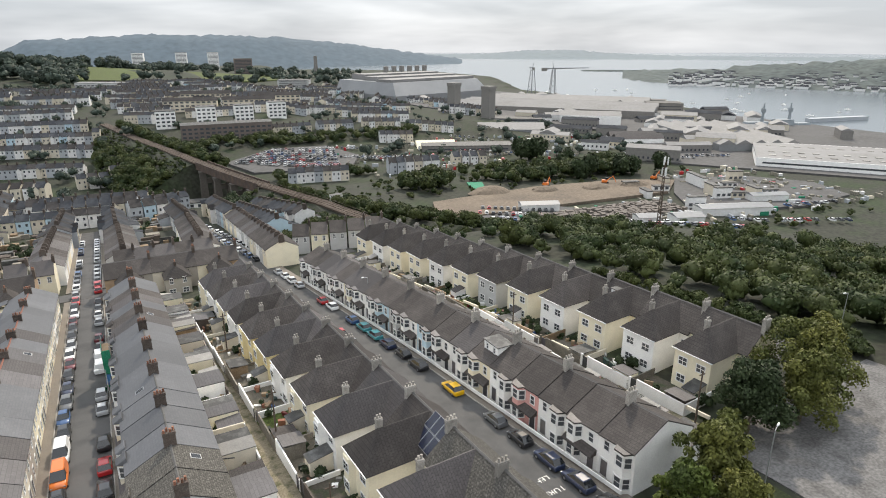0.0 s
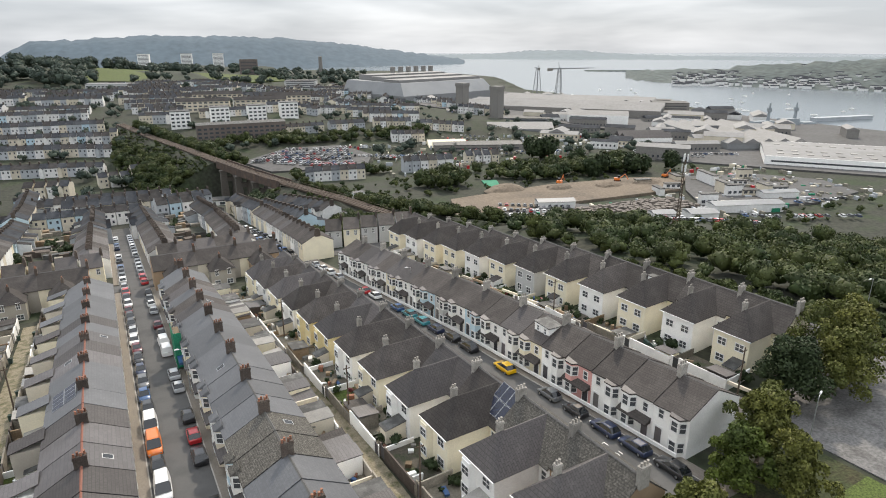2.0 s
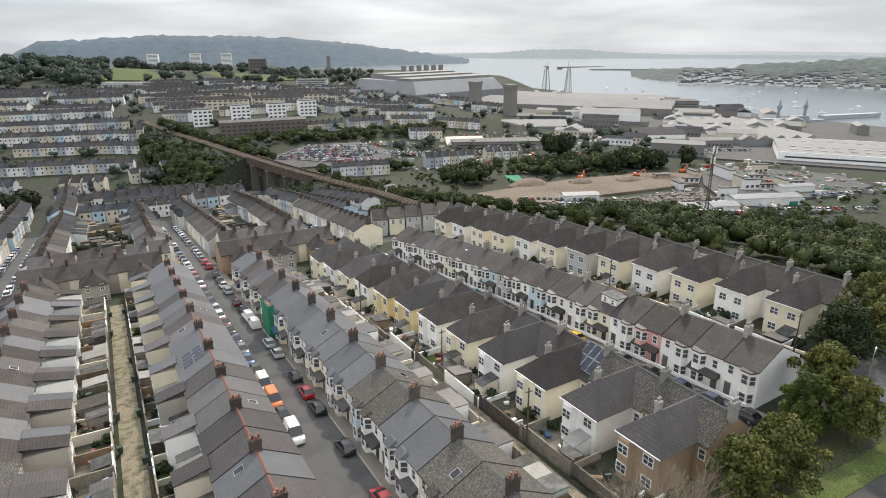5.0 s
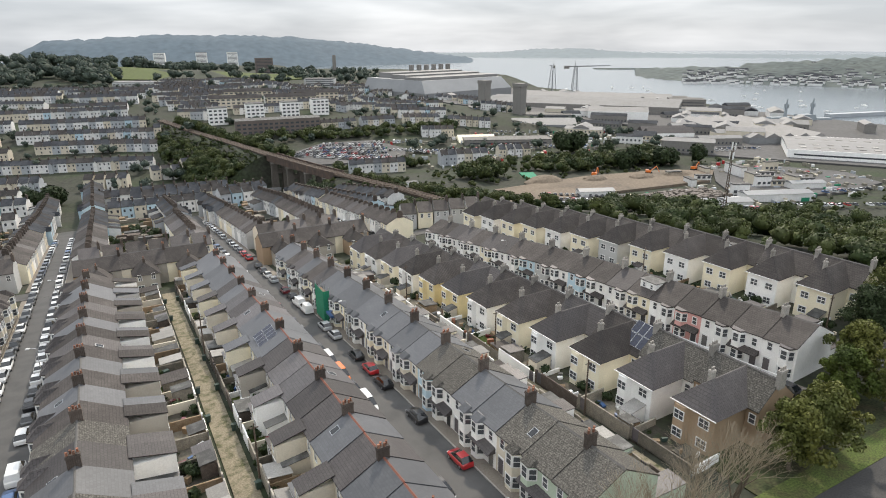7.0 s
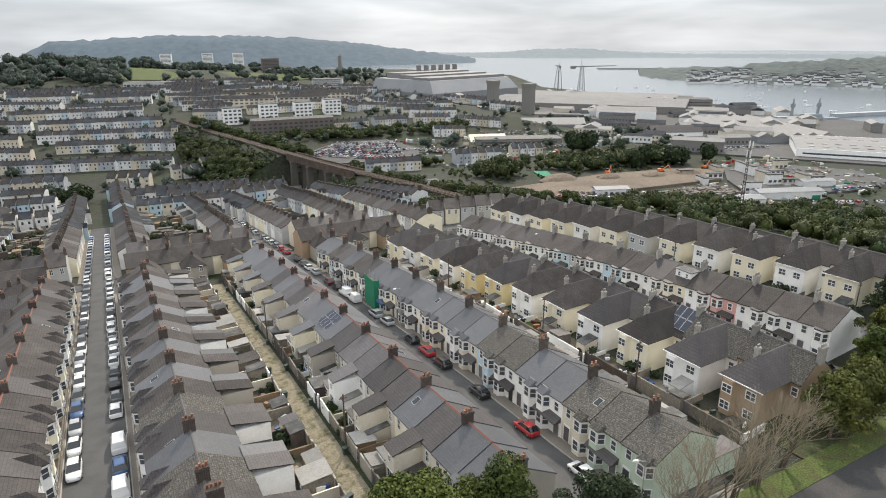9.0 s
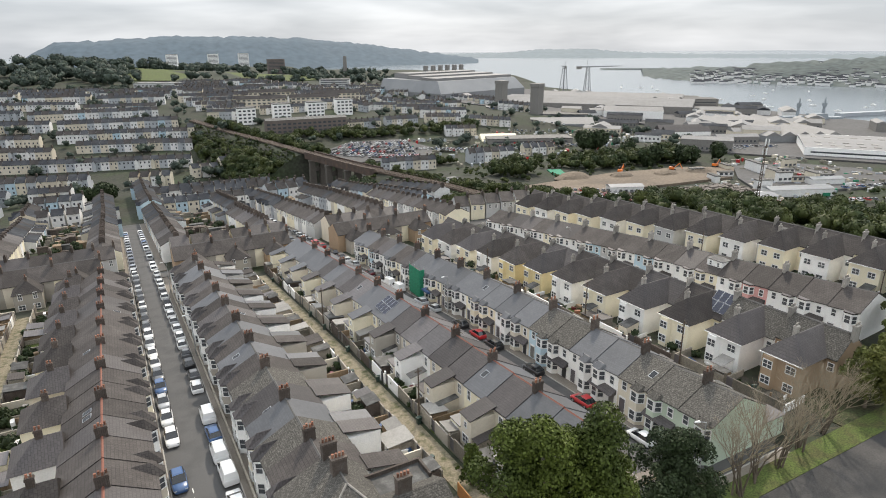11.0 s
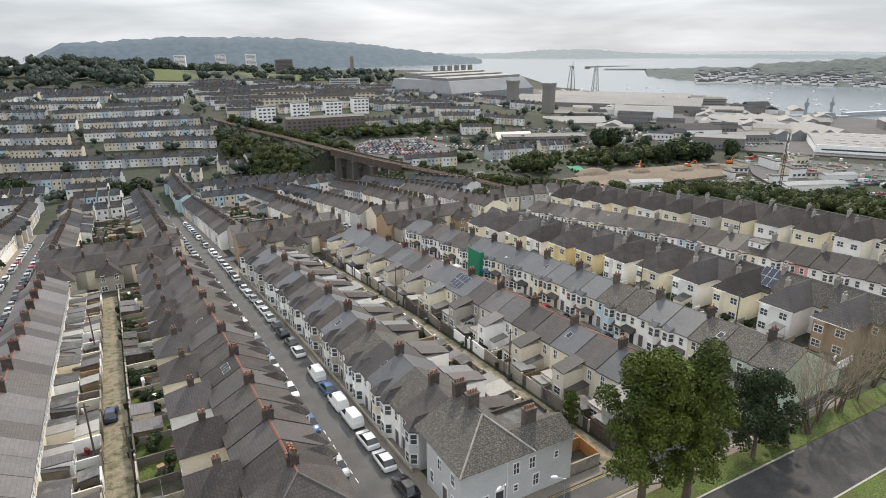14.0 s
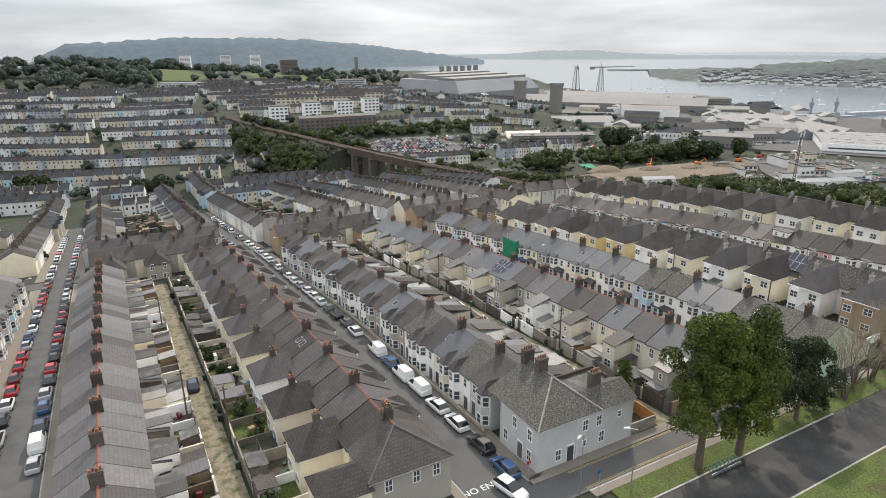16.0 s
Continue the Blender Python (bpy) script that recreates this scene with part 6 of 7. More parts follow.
def block(name, x, y, w, d, h_, turn, wall, roof, label, category, pitch=0.0, z=None, windows=0, group=""):
    b_ = root(name, label, category, group)
    b_.matrix_basis = pose(x, y, (G(x, y) if z is None else z), 0, 0, turn)
    part("wall", Mesh().box(-w / 2, w / 2, -d / 2, d / 2, -3, h_), wall, b_)
    if pitch:
        part("roof", Mesh().extrude_u([(-d / 2 - .4, h_), (0, h_ + pitch), (d / 2 + .4, h_)][::-1], -w / 2 - .3, w / 2 + .3), roof, b_)
    else:
        part("roof", Mesh().box(-w / 2 - .2, w / 2 + .2, -d / 2 - .2, d / 2 + .2, h_, h_ + 0.5), roof, b_)
    if windows:
        floors = max(1, int(h_ / 3))
        wd = Mesh().box(-w / windows * 0.3, w / windows * 0.3, -0.1, 0.05, 0.8, 2.2).data("window", M_GLASS)
        band = None
        if name in ("tower_block", "dock_building", "office_block"):
            # a strip of glazing for each storey
            band = Mesh().box(-w * 0.44, w * 0.44, -0.1, 0.05, 0.9, 2.0).data("window_band", M_GLASS)
        for f in range(floors):
            if band:
                part("window_band", band, None, b_).location = (0, -d / 2, f * 3.0 + 0.3)
                continue
            for k in range(windows):
                part("window", wd, None, b_).location = (-w / 2 + w * (k + 0.5) / windows, -d / 2, f * 3.0 + 0.3)
    return b_


# flats and large buildings of the far town
block("apartment_block", 89, 497.5, 66, 11, 11, -5, M_BRICKFLAT, M_LEAD, "long brown brick apartment block", "building", 1.5, windows=16)
for x, y in ((51, 545), (83, 551), (113, 548), (143, 556)):
    block("apartment_tower", x, y, 15, 12, 13, -5, WALLS["white"], M_LEAD, "white apartment block with a flat roof", "building", windows=4, group="white apartment blocks")
for x, y in ((80, 610), (130, 600), (100, 650), (160, 620)):
    block("apartment_block", x, y, 46, 10, 9, -15, T_CREAM, T_TILE, "long cream apartment block under a brown roof", "building", 3, windows=10, group="cream apartment blocks")
block("school_building", 18, 938, 62, 18, 8, -30, WALLS["grey"], M_SHEDROOF, "low white school building by the park", "building", windows=12)
for x in (118, 215, 290):
    block("tower_block", x, 1704, 26, 22, 44, -10, WALLS["white"], M_LEAD, "pale high-rise tower block", "tower block", windows=3, group="high-rise tower blocks", z=-22)
block("tower_block", 306, 1440, 38, 20, 38, -10, M_BRICKFLAT, M_LEAD, "brown high-rise block of flats", "tower block", windows=4, z=-25)
block("office_block", 285, 985, 48, 25, 24, -25, WALLS["grey"], M_LEAD, "grey glazed office block", "building", windows=10, z=-32)
patch("park", [(-30, 1110), (190, 1080), (330, 1180), (330, 1320), (-30, 1330)], 2.0, M_GRASS, "green park slope beyond the town", "grass")
block("garage_block", 30, 330, 30, 8, 3, -15, WALLS["white"], M_LEAD, "low white building at the valley's foot", "building", windows=6)

# frigate shed: a long hall with sloping sides
h = root("dock_hall", "huge pale grey ship hall with a stepped ribbed roof", "ship hall")
h.matrix_basis = pose(393, 787, -27, 0, 0, 14) @ Matrix.Scale(0.87, 4)
part("wall", Mesh().loft([[(-95, -75), (95, -75), (95, 75), (-95, 75)], [(-95, -75), (95, -75), (95, 75), (-95, 75)]], [-5, 14]), M_SHED, h)
part("upper_wall", Mesh().loft([[(-95, -75), (95, -75), (95, 75), (-95, 75)], [(-86, -58), (88, -58), (88, 75), (-86, 75)]], [14, 31]), M_SHED, h)
for k in range(3):
    part("roof", Mesh().box(-84 + k * 8, 86, -52 + k * 42, -16 + k * 42, 31, 35 + k * 2), M_SHEDROOF, h)
for k in range(6):
    part("tower", Mesh().box(0 + k * 17, 5 + k * 17, 66, 73, 30, 48), M_DOCKWALL, h)
for x, y in ((347, 526), (343, 587)):
    t = root("pump_tower", "tall square stone dockyard tower with a flat cap", "tower", "dockyard towers")
    t.matrix_basis = pose(x, y, -33, 0, 0, 20)
    part("shaft", Mesh().box(-5, 5, -5, 5, -2, 37), M_DOCKWALL, t)
    part("cap", Mesh().box(-5.6, 5.6, -5.6, 5.6, 37, 40.5), M_DOCKWALL, t)
c = root("industrial_chimney", "tall grey industrial chimney", "chimney")
c.location = (471, 1443, -33)
part("shaft", Mesh().tube(0, 0, 0, 50, 5, 4, 12), M_DOCKWALL, c)


def gabled_shed(x, y, length, width, bays, h_, turn, label, wall=None, roof=None, rise=4.0):
    s = root("dock_shed", label, "shed", "dock sheds")
    s.matrix_basis = pose(x, y, -33, 0, 0, turn)
    part("wall", Mesh().box(-length / 2, length / 2, -width / 2, width / 2, -2, h_), wall or M_SHED, s)
    bw = width / bays
    for k in range(bays):
        a = -width / 2 + k * bw
        part("roof", Mesh().extrude_u([(a, h_ - .02), (a + bw / 2, h_ + rise), (a + bw, h_ - .02)][::-1], -length / 2 - 0.4, length / 2 + 0.4), roof or M_SHEDROOF, s)
    return s


gabled_shed(480, 585, 230, 70, 4, 11, -52, "long stone dock store under pale roofs", M_DOCKWALL)
gabled_shed(560, 650, 200, 40, 2, 10, -52, "long stone dock store under pale roofs", M_DOCKWALL)
gabled_shed(467, 347, 125, 64, 5, 8.5, 64.5, "broad pale dock shed with a row of gables", rise=3.4)
gabled_shed(392, 372, 40, 26, 2, 7, -24, "white gabled dock store", WALLS["white"], M_SLATE)
hall = gabled_shed(447, 230, 116, 75, 1, 9.5, -53, "wide white dock hall with rows of roof lights", WALLS["white"], rise=1.2)
for k in range(12):
    for v_, z_ in ((-26, 9.86), (-14, 10.24), (14, 10.24)):
        part("roof_light", Mesh().box(-50 + k * 9, -46 + k * 9, v_ - 2, v_ + 2, z_ - 0.3, z_ + 0.3), M_PALEFLAT, hall)
for z_ in (2.0, 5.6):
    part("window_band", Mesh().box(-54, 54, -37.6, -37.4, z_, z_ + 1.1), M_GLASS, hall)
gabled_shed(440, 480, 60, 20, 1, 12, -40, "white dock office with long windows", WALLS["white"])
gabled_shed(335, 470, 60, 26, 1, 7, -30, "pale storage building by the dock road", rise=5.0)
gabled_shed(233, 428, 30, 20, 1, 4, -20, "sand-coloured store with a tent-like roof", WALLS["cream"], WALLS["cream"], 5.0)
for k, (x, y, w, d, hh, t) in enumerate(((250, 408, 70, 20, 7, -25), (310, 520, 50, 24, 9, -30), (372, 520, 60, 26, 9, -35), (345, 585, 40, 22, 12, -30), (560, 480, 80, 22, 8, -40), (640, 620, 90, 20, 8, -50), (590, 520, 40, 30, 14, -40), (330, 760, 60, 24, 9, -20), (520, 390, 46, 20, 8, -30))):
    block("dock_building", x, y, w, d, hh, t, (M_DOCKWALL, WALLS["white"], M_SHED)[k % 3], M_LEAD, "dockyard building with a flat roof", "building", windows=8, z=-33, group="dockyard buildings")


def crane(x, y, height, boom, turn):
    c = root("dock_crane", "pale lattice dockside crane", "crane", "dock cranes")
    c.matrix_basis = pose(x, y, -33, 0, 0, turn)
    m = Mesh()
    for a, b_ in ((-5, -5), (5, -5), (5, 5), (-5, 5)):
        m.limb((a, b_, 0), (a * 0.35, b_ * 0.35, height), 0.55, 0.45, 4)
    for k in range(7):
        z0, z1 = height * k / 7, height * (k + 1) / 7
        f0, f1 = 5 * (1 - 0.65 * k / 7), 5 * (1 - 0.65 * (k + 1) / 7)
        m.limb((-f0, -f0, z0), (f1, -f1, z1), 0.3, 0.3, 4), m.limb((f0, f0, z0), (-f1, f1, z1), 0.3, 0.3, 4)
    part("tower", m, M_SHED, c)
    part("boom", Mesh().limb((-boom * 0.3, 0, height), (boom, 0, height + 1), 1.0, 0.5, 4), M_SHED, c)
    part("counterweight", Mesh().box(-boom * 0.34, -boom * 0.2, -2, 2, height - 3, height + 1), M_DOCKWALL, c)
    part("mast", Mesh().limb((0, 0, height), (-2, 0, height + 9), 0.6, 0.2, 4), M_SHED, c)


crane(574, 706, 46, 50, -25), crane(620, 815, 42, 8, 100)

# warship at the quay
s = root("warship", "grey warship moored at the quay", "ship")
s.matrix_basis = pose(605, 383, SEA, 0, 0, -20)
part("hull", Mesh().loft([[(-62, -5), (40, -6), (60, 0), (40, 6), (-62, 5)], [(-64, -7), (45, -7.5), (74, 0), (45, 7.5), (-64, 7)]], [-2, 8]), M_SHIP, s)
for a, b_, hh, w in ((-40, -12, 15, 5), (-8, 14, 17, 5.5), (16, 34, 13, 5), (-58, -44, 11, 5)):
    part("superstructure", Mesh().loft([[(a, -w), (b_, -w), (b_, w), (a, w)], [(a + 2, -w + 1), (b_ - 2, -w + 1), (b_ - 2, w - 1), (a + 2, w - 1)]], [8, hh]), M_SHIP, s)
for a in (-20, 10):
    part("mast", Mesh().loft([[(a - 1.3, -1.3), (a + 1.3, -1.3), (a + 1.3, 1.3), (a - 1.3, 1.3)], [(a - .4, -.4), (a + .4, -.4), (a + .4, .4), (a - .4, .4)]], [14, 33]).box(a - 1.6, a + 1.6, -1.6, 1.6, 24, 28), M_SHIP, s)
block("jetty", 790, 428, 90, 9, 3.5, -12, T_GREY, T_GREY, "dark stone jetty in the estuary", "jetty", z=SEA)


def boat(x, y, L, turn, tall):
    b_ = root("moored_boat", "small pale boat moored in the estuary", "boat", "moored boats")
    b_.matrix_basis = pose(x, y, SEA, 0, 0, turn)
    part("hull", Mesh().loft([[(-L / 2, -L * .12), (L * .3, -L * .12), (L / 2, 0), (L * .3, L * .12), (-L / 2, L * .12)]] * 2, [-0.3, L * 0.11]), W0, b_)
    part("cabin", Mesh().box(-L * .25, L * .1, -L * .08, L * .08, L * .11, L * .2), M_TRIM, b_)
    if tall:
        part("mast", Mesh().limb((0, 0, 1), (0, 0, L * 1.2), 0.15, 0.1, 4), M_METAL, b_)


rnd = random.Random(9)
for k in range(34):
    a, r = radians(rnd.uniform(38, 66)), rnd.uniform(900, 1300)
    boat(r * math.sin(a), r * math.cos(a), rnd.uniform(7, 13), rnd.uniform(0, 360), k % 3 == 0)
block("ferry", 1560, 1290, 70, 14, 6, -45, M_SHIP, WALLS["white"], "ferry on the estuary", "boat", z=SEA)

# lattice mast on the bank
m_ = root("radio_mast", "tall dark lattice radio mast with aerials", "mast")
mx, my = 152.5, 131.0
m_.location = (mx, my, G(mx, my) - 0.2)
mm = Mesh()
for a in range(3):
    ca, sa = math.cos(a * 2.094), math.sin(a * 2.094)
    mm.limb((0.7 * ca, 0.7 * sa, 0), (0.3 * ca, 0.3 * sa, 25), 0.13, 0.1, 4)
    mm.limb((3.2 * ca, 3.2 * sa, 0), (0.6 * ca, 0.6 * sa, 6), 0.14, 0.12, 4)
for k in range(22):
    a = k * 2.094
    z0, z1 = 25 * k / 22, 25 * (k + 1) / 22
    r0, r1 = 0.7 - 0.4 * k / 22, 0.7 - 0.4 * (k + 1) / 22
    for j in range(3):
        b0, b1 = a + j * 2.094, a + (j + 1) * 2.094
        mm.limb((r0 * math.cos(b0), r0 * math.sin(b0), z0), (r1 * math.cos(b1), r1 * math.sin(b1), z1), 0.08, 0.08, 3)
part("lattice", mm, M_POLE, m_)
for k in range(6):
    a = k * 1.05
    part("aerial", Mesh().box(-0.2, 0.2, -0.12, 0.12, 0, 2.4), M_TRIM, m_).location = (0.7 * math.cos(a), 0.7 * math.sin(a), 20.8 + (k % 2) * 3.4)

# cabins, containers, spoil heaps and machines of the yards
rnd = random.Random(12)
for k in range(14):
    x, y = rnd.uniform(250, 345), rnd.uniform(192, 246)
    block("site_cabin", x, y, 9, 3, rnd.choice((2.7, 2.7, 5.4)), rnd.choice((-20, 70, -25)), rnd.choice((T_WHITE, T_GREY, T_CREAM)), M_LEAD, "pale site cabin in the contractor's yard", "cabin", z=G(x, y) + 1, windows=3, group="site cabins")
for x, y, w, d in ((222, 176, 13, 9), (262, 182, 36, 9), (204, 182, 10, 7), (176, 222, 18, 7), (300, 190, 20, 7)):
    block("yard_shed", x, y, w, d, 3.0, -22, T_WHITE, M_SHED, "low white-roofed yard shed", "shed", z=G(x, y) + 1, pitch=1.0, group="yard sheds")
m = Mesh()
rs = random.Random(3)
for k in range(420):
    x = rs.uniform(164, 242)
    y = 201 + rs.uniform(-9, 9)
    z, a, L = G(x, y) + 1.3, rs.uniform(0, 3.14), rs.uniform(0.8, 2.4)
    c_, s_ = math.cos(a), math.sin(a)
    ring = [(x + c_ * L - s_ * .8, y + s_ * L + c_ * .8), (x - c_ * L - s_ * .8, y - s_ * L + c_ * .8), (x - c_ * L + s_ * .8, y - s_ * L - c_ * .8), (x + c_ * L + s_ * .8, y + s_ * L - c_ * .8)]
    m.loft([ring, ring], [z - 0.5, z + rs.uniform(0.6, 2.0)])
thing("stacked_scrap", m, M_SCRAP, "stacks of scrap steel in a yard", "scrap", kind="stuff")
for x, y, r, hh in ((175, 262, 12, 3.0), (205, 254, 9, 2.4), (235, 248, 10, 2.8), (262, 246, 12, 3.2)):
    rs = random.Random(int(x))
    ring = lambda f: [(x + r * f * math.cos(a * 0.524) * rs.uniform(.85, 1.15), y + 0.6 * r * f * math.sin(a * 0.524) * rs.uniform(.85, 1.15)) for a in range(12)]
    thing("earth_mound", Mesh().loft([ring(1), ring(.7), ring(.3)], [G(x, y) + 1, G(x, y) + 1 + hh * .6, G(x, y) + 1 + hh]), M_DIRT, "heap of brown earth on the site", "earth heap", "spoil heaps")
for x, y, t in ((212, 262, 30), (250, 256, -40), (285, 252, 10)):
    e = root("excavator", "orange excavator on the building site", "excavator", "excavators")
    e.matrix_basis = pose(x, y, G(x, y) + 1.2, 0, 0, t)
    part("tracks", Mesh().box(-2, 2, -1.4, -.8, 0, .8).box(-2, 2, .8, 1.4, 0, .8), M_TYRE, e)
    part("body", Mesh().box(-2, 1, -1.3, 1.3, .9, 2.2), PAINTS["o"][1], e)
    part("cab", Mesh().box(0, 1.4, .1, 1.2, 2.2, 3.3), M_CARGLASS, e)
    part("boom", Mesh().limb((1, -.4, 2), (4, -.4, 4.6), .25, .22, 4).limb((4, -.4, 4.6), (6, -.4, 1.2), .22, .18, 4), PAINTS["o"][1], e)


# ---- far shores and headland ----
def ridge(name, pts, depth, base, material, label, seed, rough=6.0):
    """A long hill: pts (x, y, height) along its crest."""
    rs = np.random.RandomState(seed)
    P = np.array(pts, float)
    s = np.concatenate([[0], np.cumsum(np.hypot(*np.diff(P[:, :2], axis=0).T))])
    n = int(s[-1] / 18)
    q = np.linspace(0, s[-1], n)
    X, Y, H = (np.interp(q, s, P[:, k]) for k in range(3))
    bump = np.convolve(rs.rand(n + 20), np.ones(3) / 3, "same")[10:n + 10] * rough
    d = np.hypot(X, Y)
    ux, uy = X / d, Y / d
    prof = [(-1.0, 0.0), (-0.8, 0.22), (-0.55, 0.5), (-0.3, 0.8), (0.0, 1.0), (0.6, 0.8), (1.2, 0.0)]
    v = []
    for k, (o, f) in enumerate(prof):
        wob = rs.normal(scale=rough * 0.25, size=n) if 0 < k < 6 else 0
        v.append(np.stack([X + ux * depth * o, Y + uy * depth * o, base + (H + bump - base) * f + wob], -1))
    v = np.stack(v, 1).reshape(-1, 3)
    m = len(prof)
    faces = [(i * m + k, (i + 1) * m + k, (i + 1) * m + k + 1, i * m + k + 1) for i in range(n - 1) for k in range(m - 1)]
    d_ = bpy.data.meshes.new(name)
    d_.from_pydata(v.tolist(), [], faces)
    d_.polygons.foreach_set("use_smooth", [True] * len(d_.polygons))
    d_.materials.append(material)
    return tagged(new(name, d_), label, "hill", kind="structure")


at = lambda deg, r: (r * math.sin(radians(deg)), r * math.cos(radians(deg)))
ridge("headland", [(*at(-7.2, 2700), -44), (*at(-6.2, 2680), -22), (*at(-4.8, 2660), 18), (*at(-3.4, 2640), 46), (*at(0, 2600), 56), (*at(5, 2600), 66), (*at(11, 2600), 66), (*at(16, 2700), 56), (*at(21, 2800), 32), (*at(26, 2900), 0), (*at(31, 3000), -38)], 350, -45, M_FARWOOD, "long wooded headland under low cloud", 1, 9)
ridge("far_shore", [(*at(12, 3900), -30), (*at(20, 3900), -20), (*at(28, 4000), -34), (*at(33, 3900), -26), (*at(37, 3900), -6), (*at(41, 3900), -4), (*at(45, 3900), -26), (*at(50, 3900), -36), (*at(58, 3900), -38), (*at(72, 4000), -34), (*at(85, 4000), -30)], 500, -45, M_FARHILL, "low far shore, paled for haze", 2, 6)
ridge("estuary_town_shore", [(*at(45, 1900), -41), (*at(47.5, 1800), -30), (*at(51, 1750), -24), (*at(56, 1700), -12), (*at(60, 1700), 2), (*at(66, 1700), 9), (*at(78, 1700), 11)], 260, -44, M_FARSHORE, "built-up shore across the estuary", 3, 9)
thing("islet", Mesh().loft([[(1390, 1560), (1560, 1440), (1580, 1470), (1410, 1600)], [(1400, 1565), (1550, 1450), (1565, 1470), (1412, 1590)]], [-43, -39]), M_FARSHORE, "low islet in the estuary", "islet", kind="structure")
m = Mesh()
rs = random.Random(31)
for k in range(620):
    a = rs.uniform(49, 78)
    f = rs.uniform(0, 1)
    r = 1700 - 250 * (1 - f) + rs.uniform(-10, 10)
    crest = np.interp(a, [47.5, 51, 56, 60, 66, 78], [-34, -24, -12, 2, 9, 11])
    z = -44 + (crest + 44) * (0.02 + 0.9 * f ** 0.9)
    x, y = at(a, r)
    w, d = rs.uniform(4, 9), rs.uniform(3, 4)
    hh = rs.uniform(3, 5.5)
    c_, s_ = math.cos(radians(-a)), math.sin(radians(-a))
    P = lambda u, v_, z_: (x + u * c_ - v_ * s_, y + u * s_ + v_ * c_, z_)
    m.loft([[P(-w, -d, z - 4), P(w, -d, z - 4), P(w, d, z - 4), P(-w, d, z - 4)], [P(-w, -d, z + hh), P(w, -d, z + hh), P(w, d, z + hh), P(-w, d, z + hh)]], None, 0)
    m.loft([[P(-w, -d, z + hh), P(w, -d, z + hh), P(w, d, z + hh), P(-w, d, z + hh)], [P(-w, -.2, z + hh + 2), P(w, -.2, z + hh + 2), P(w, .2, z + hh + 2), P(-w, .2, z + hh + 2)]], None, 1)
tagged(new("far_houses", m.data("far_houses", T_WHITE, T_SLATE)), "pale houses of the town across the estuary", "houses", kind="stuff")


# ---- shrubs, dormers, scaffold and small things in the yards ----
rs = random.Random(44)
spots = []
for x0, x1 in ((-90, -84.5), (-79.5, -75.5), (-40, -31.5), (-27, -22), (7, 11.2), (14.8, 19.5), (55, 60), (64, 68.5)):
    for y in np.arange(40, 144, 2.2):
        for _ in range(rs.choice((0, 1, 1, 2))):
            spots.append((rs.uniform(x0, x1) - (0.06 * (y - 50) if x0 > 50 else 0), float(y), rs.uniform(0.4, 1.2)))
wood("garden_shrubs", spots, "dark shrubs and weeds in the back yards", 44, 90, 0.42, M_LEAF_DARK, 1.0)
s = root("scaffold", "steel scaffold wrapped in green netting on a house front", "scaffold")
s.location = (-3.9, 104.0, G(-3.9, 104))
for yy in (-2.4, 0, 2.4):
    for xx in (-0.6, 0.5):
        part("pole", Mesh().tube(xx, yy, -0.2, 7.6, 0.05), M_METAL, s)
for zz in (2.0, 4.0, 6.0):
    part("deck", Mesh().box(-0.65, 0.55, -2.5, 2.5, zz, zz + 0.06), M_FENCE, s)
part("netting", Mesh().box(-0.72, -0.68, -2.55, 2.55, 0.6, 7.0), M_NET, s)
part("netting", Mesh().box(-0.68, 0.5, -2.57, -2.53, 0.6, 7.0), M_NET, s)
a_ = root("awning", "blue canvas awning over a house front", "awning")
a_.location = (-3.4, 99.4, G(-3.4, 99.4))
part("canvas", Mesh().extrude_u([(-1.4, 2.3), (1.4, 2.3), (1.4, 2.7), (-1.4, 2.7)], -1.1, 0.6), PAINTS["b"][1], a_)


def dormer(x, y, z, w, face):
    d = root("roof_dormer", "white box dormer with a flat roof set in a roof slope", "dormer", "roof dormers")
    d.matrix_basis = pose(x, y, z, 0, 0, 90 if face > 0 else -90)
    part("cheek", Mesh().box(-w / 2, w / 2, 0, 2.6, -0.6, 1.35), WALLS["white"], d)
    part("roof", Mesh().box(-w / 2 - .15, w / 2 + .15, -0.15, 2.7, 1.35, 1.5), M_LEAD, d)
    for u in (-w / 4, w / 4):
        place_window(d, WIN_SMALL, u, 0, 0.1)


dormer(45.9, 67.3, G(45, 67) + 6.4, 3.6, -1)
dormer(74.6, 71.0, G(78, 70) + 6.9, 3.2, -1)
u_ = root("parasol", "garden parasol with coloured stripes in a back yard", "parasol")
u_.location = (-87.2, 82.4, G(-87, 82))
part("pole", Mesh().tube(0, 0, 0, 2.2, 0.03), M_METAL, u_)
for k in range(8):
    a0, a1 = k * math.pi / 4, (k + 1) * math.pi / 4
    part("panel", Mesh().poly([(0, 0, 2.5), (1.3 * math.cos(a0), 1.3 * math.sin(a0), 2.0), (1.3 * math.cos(a1), 1.3 * math.sin(a1), 2.0)]), PAINTS["rytwbswo"[k]][1], u_)
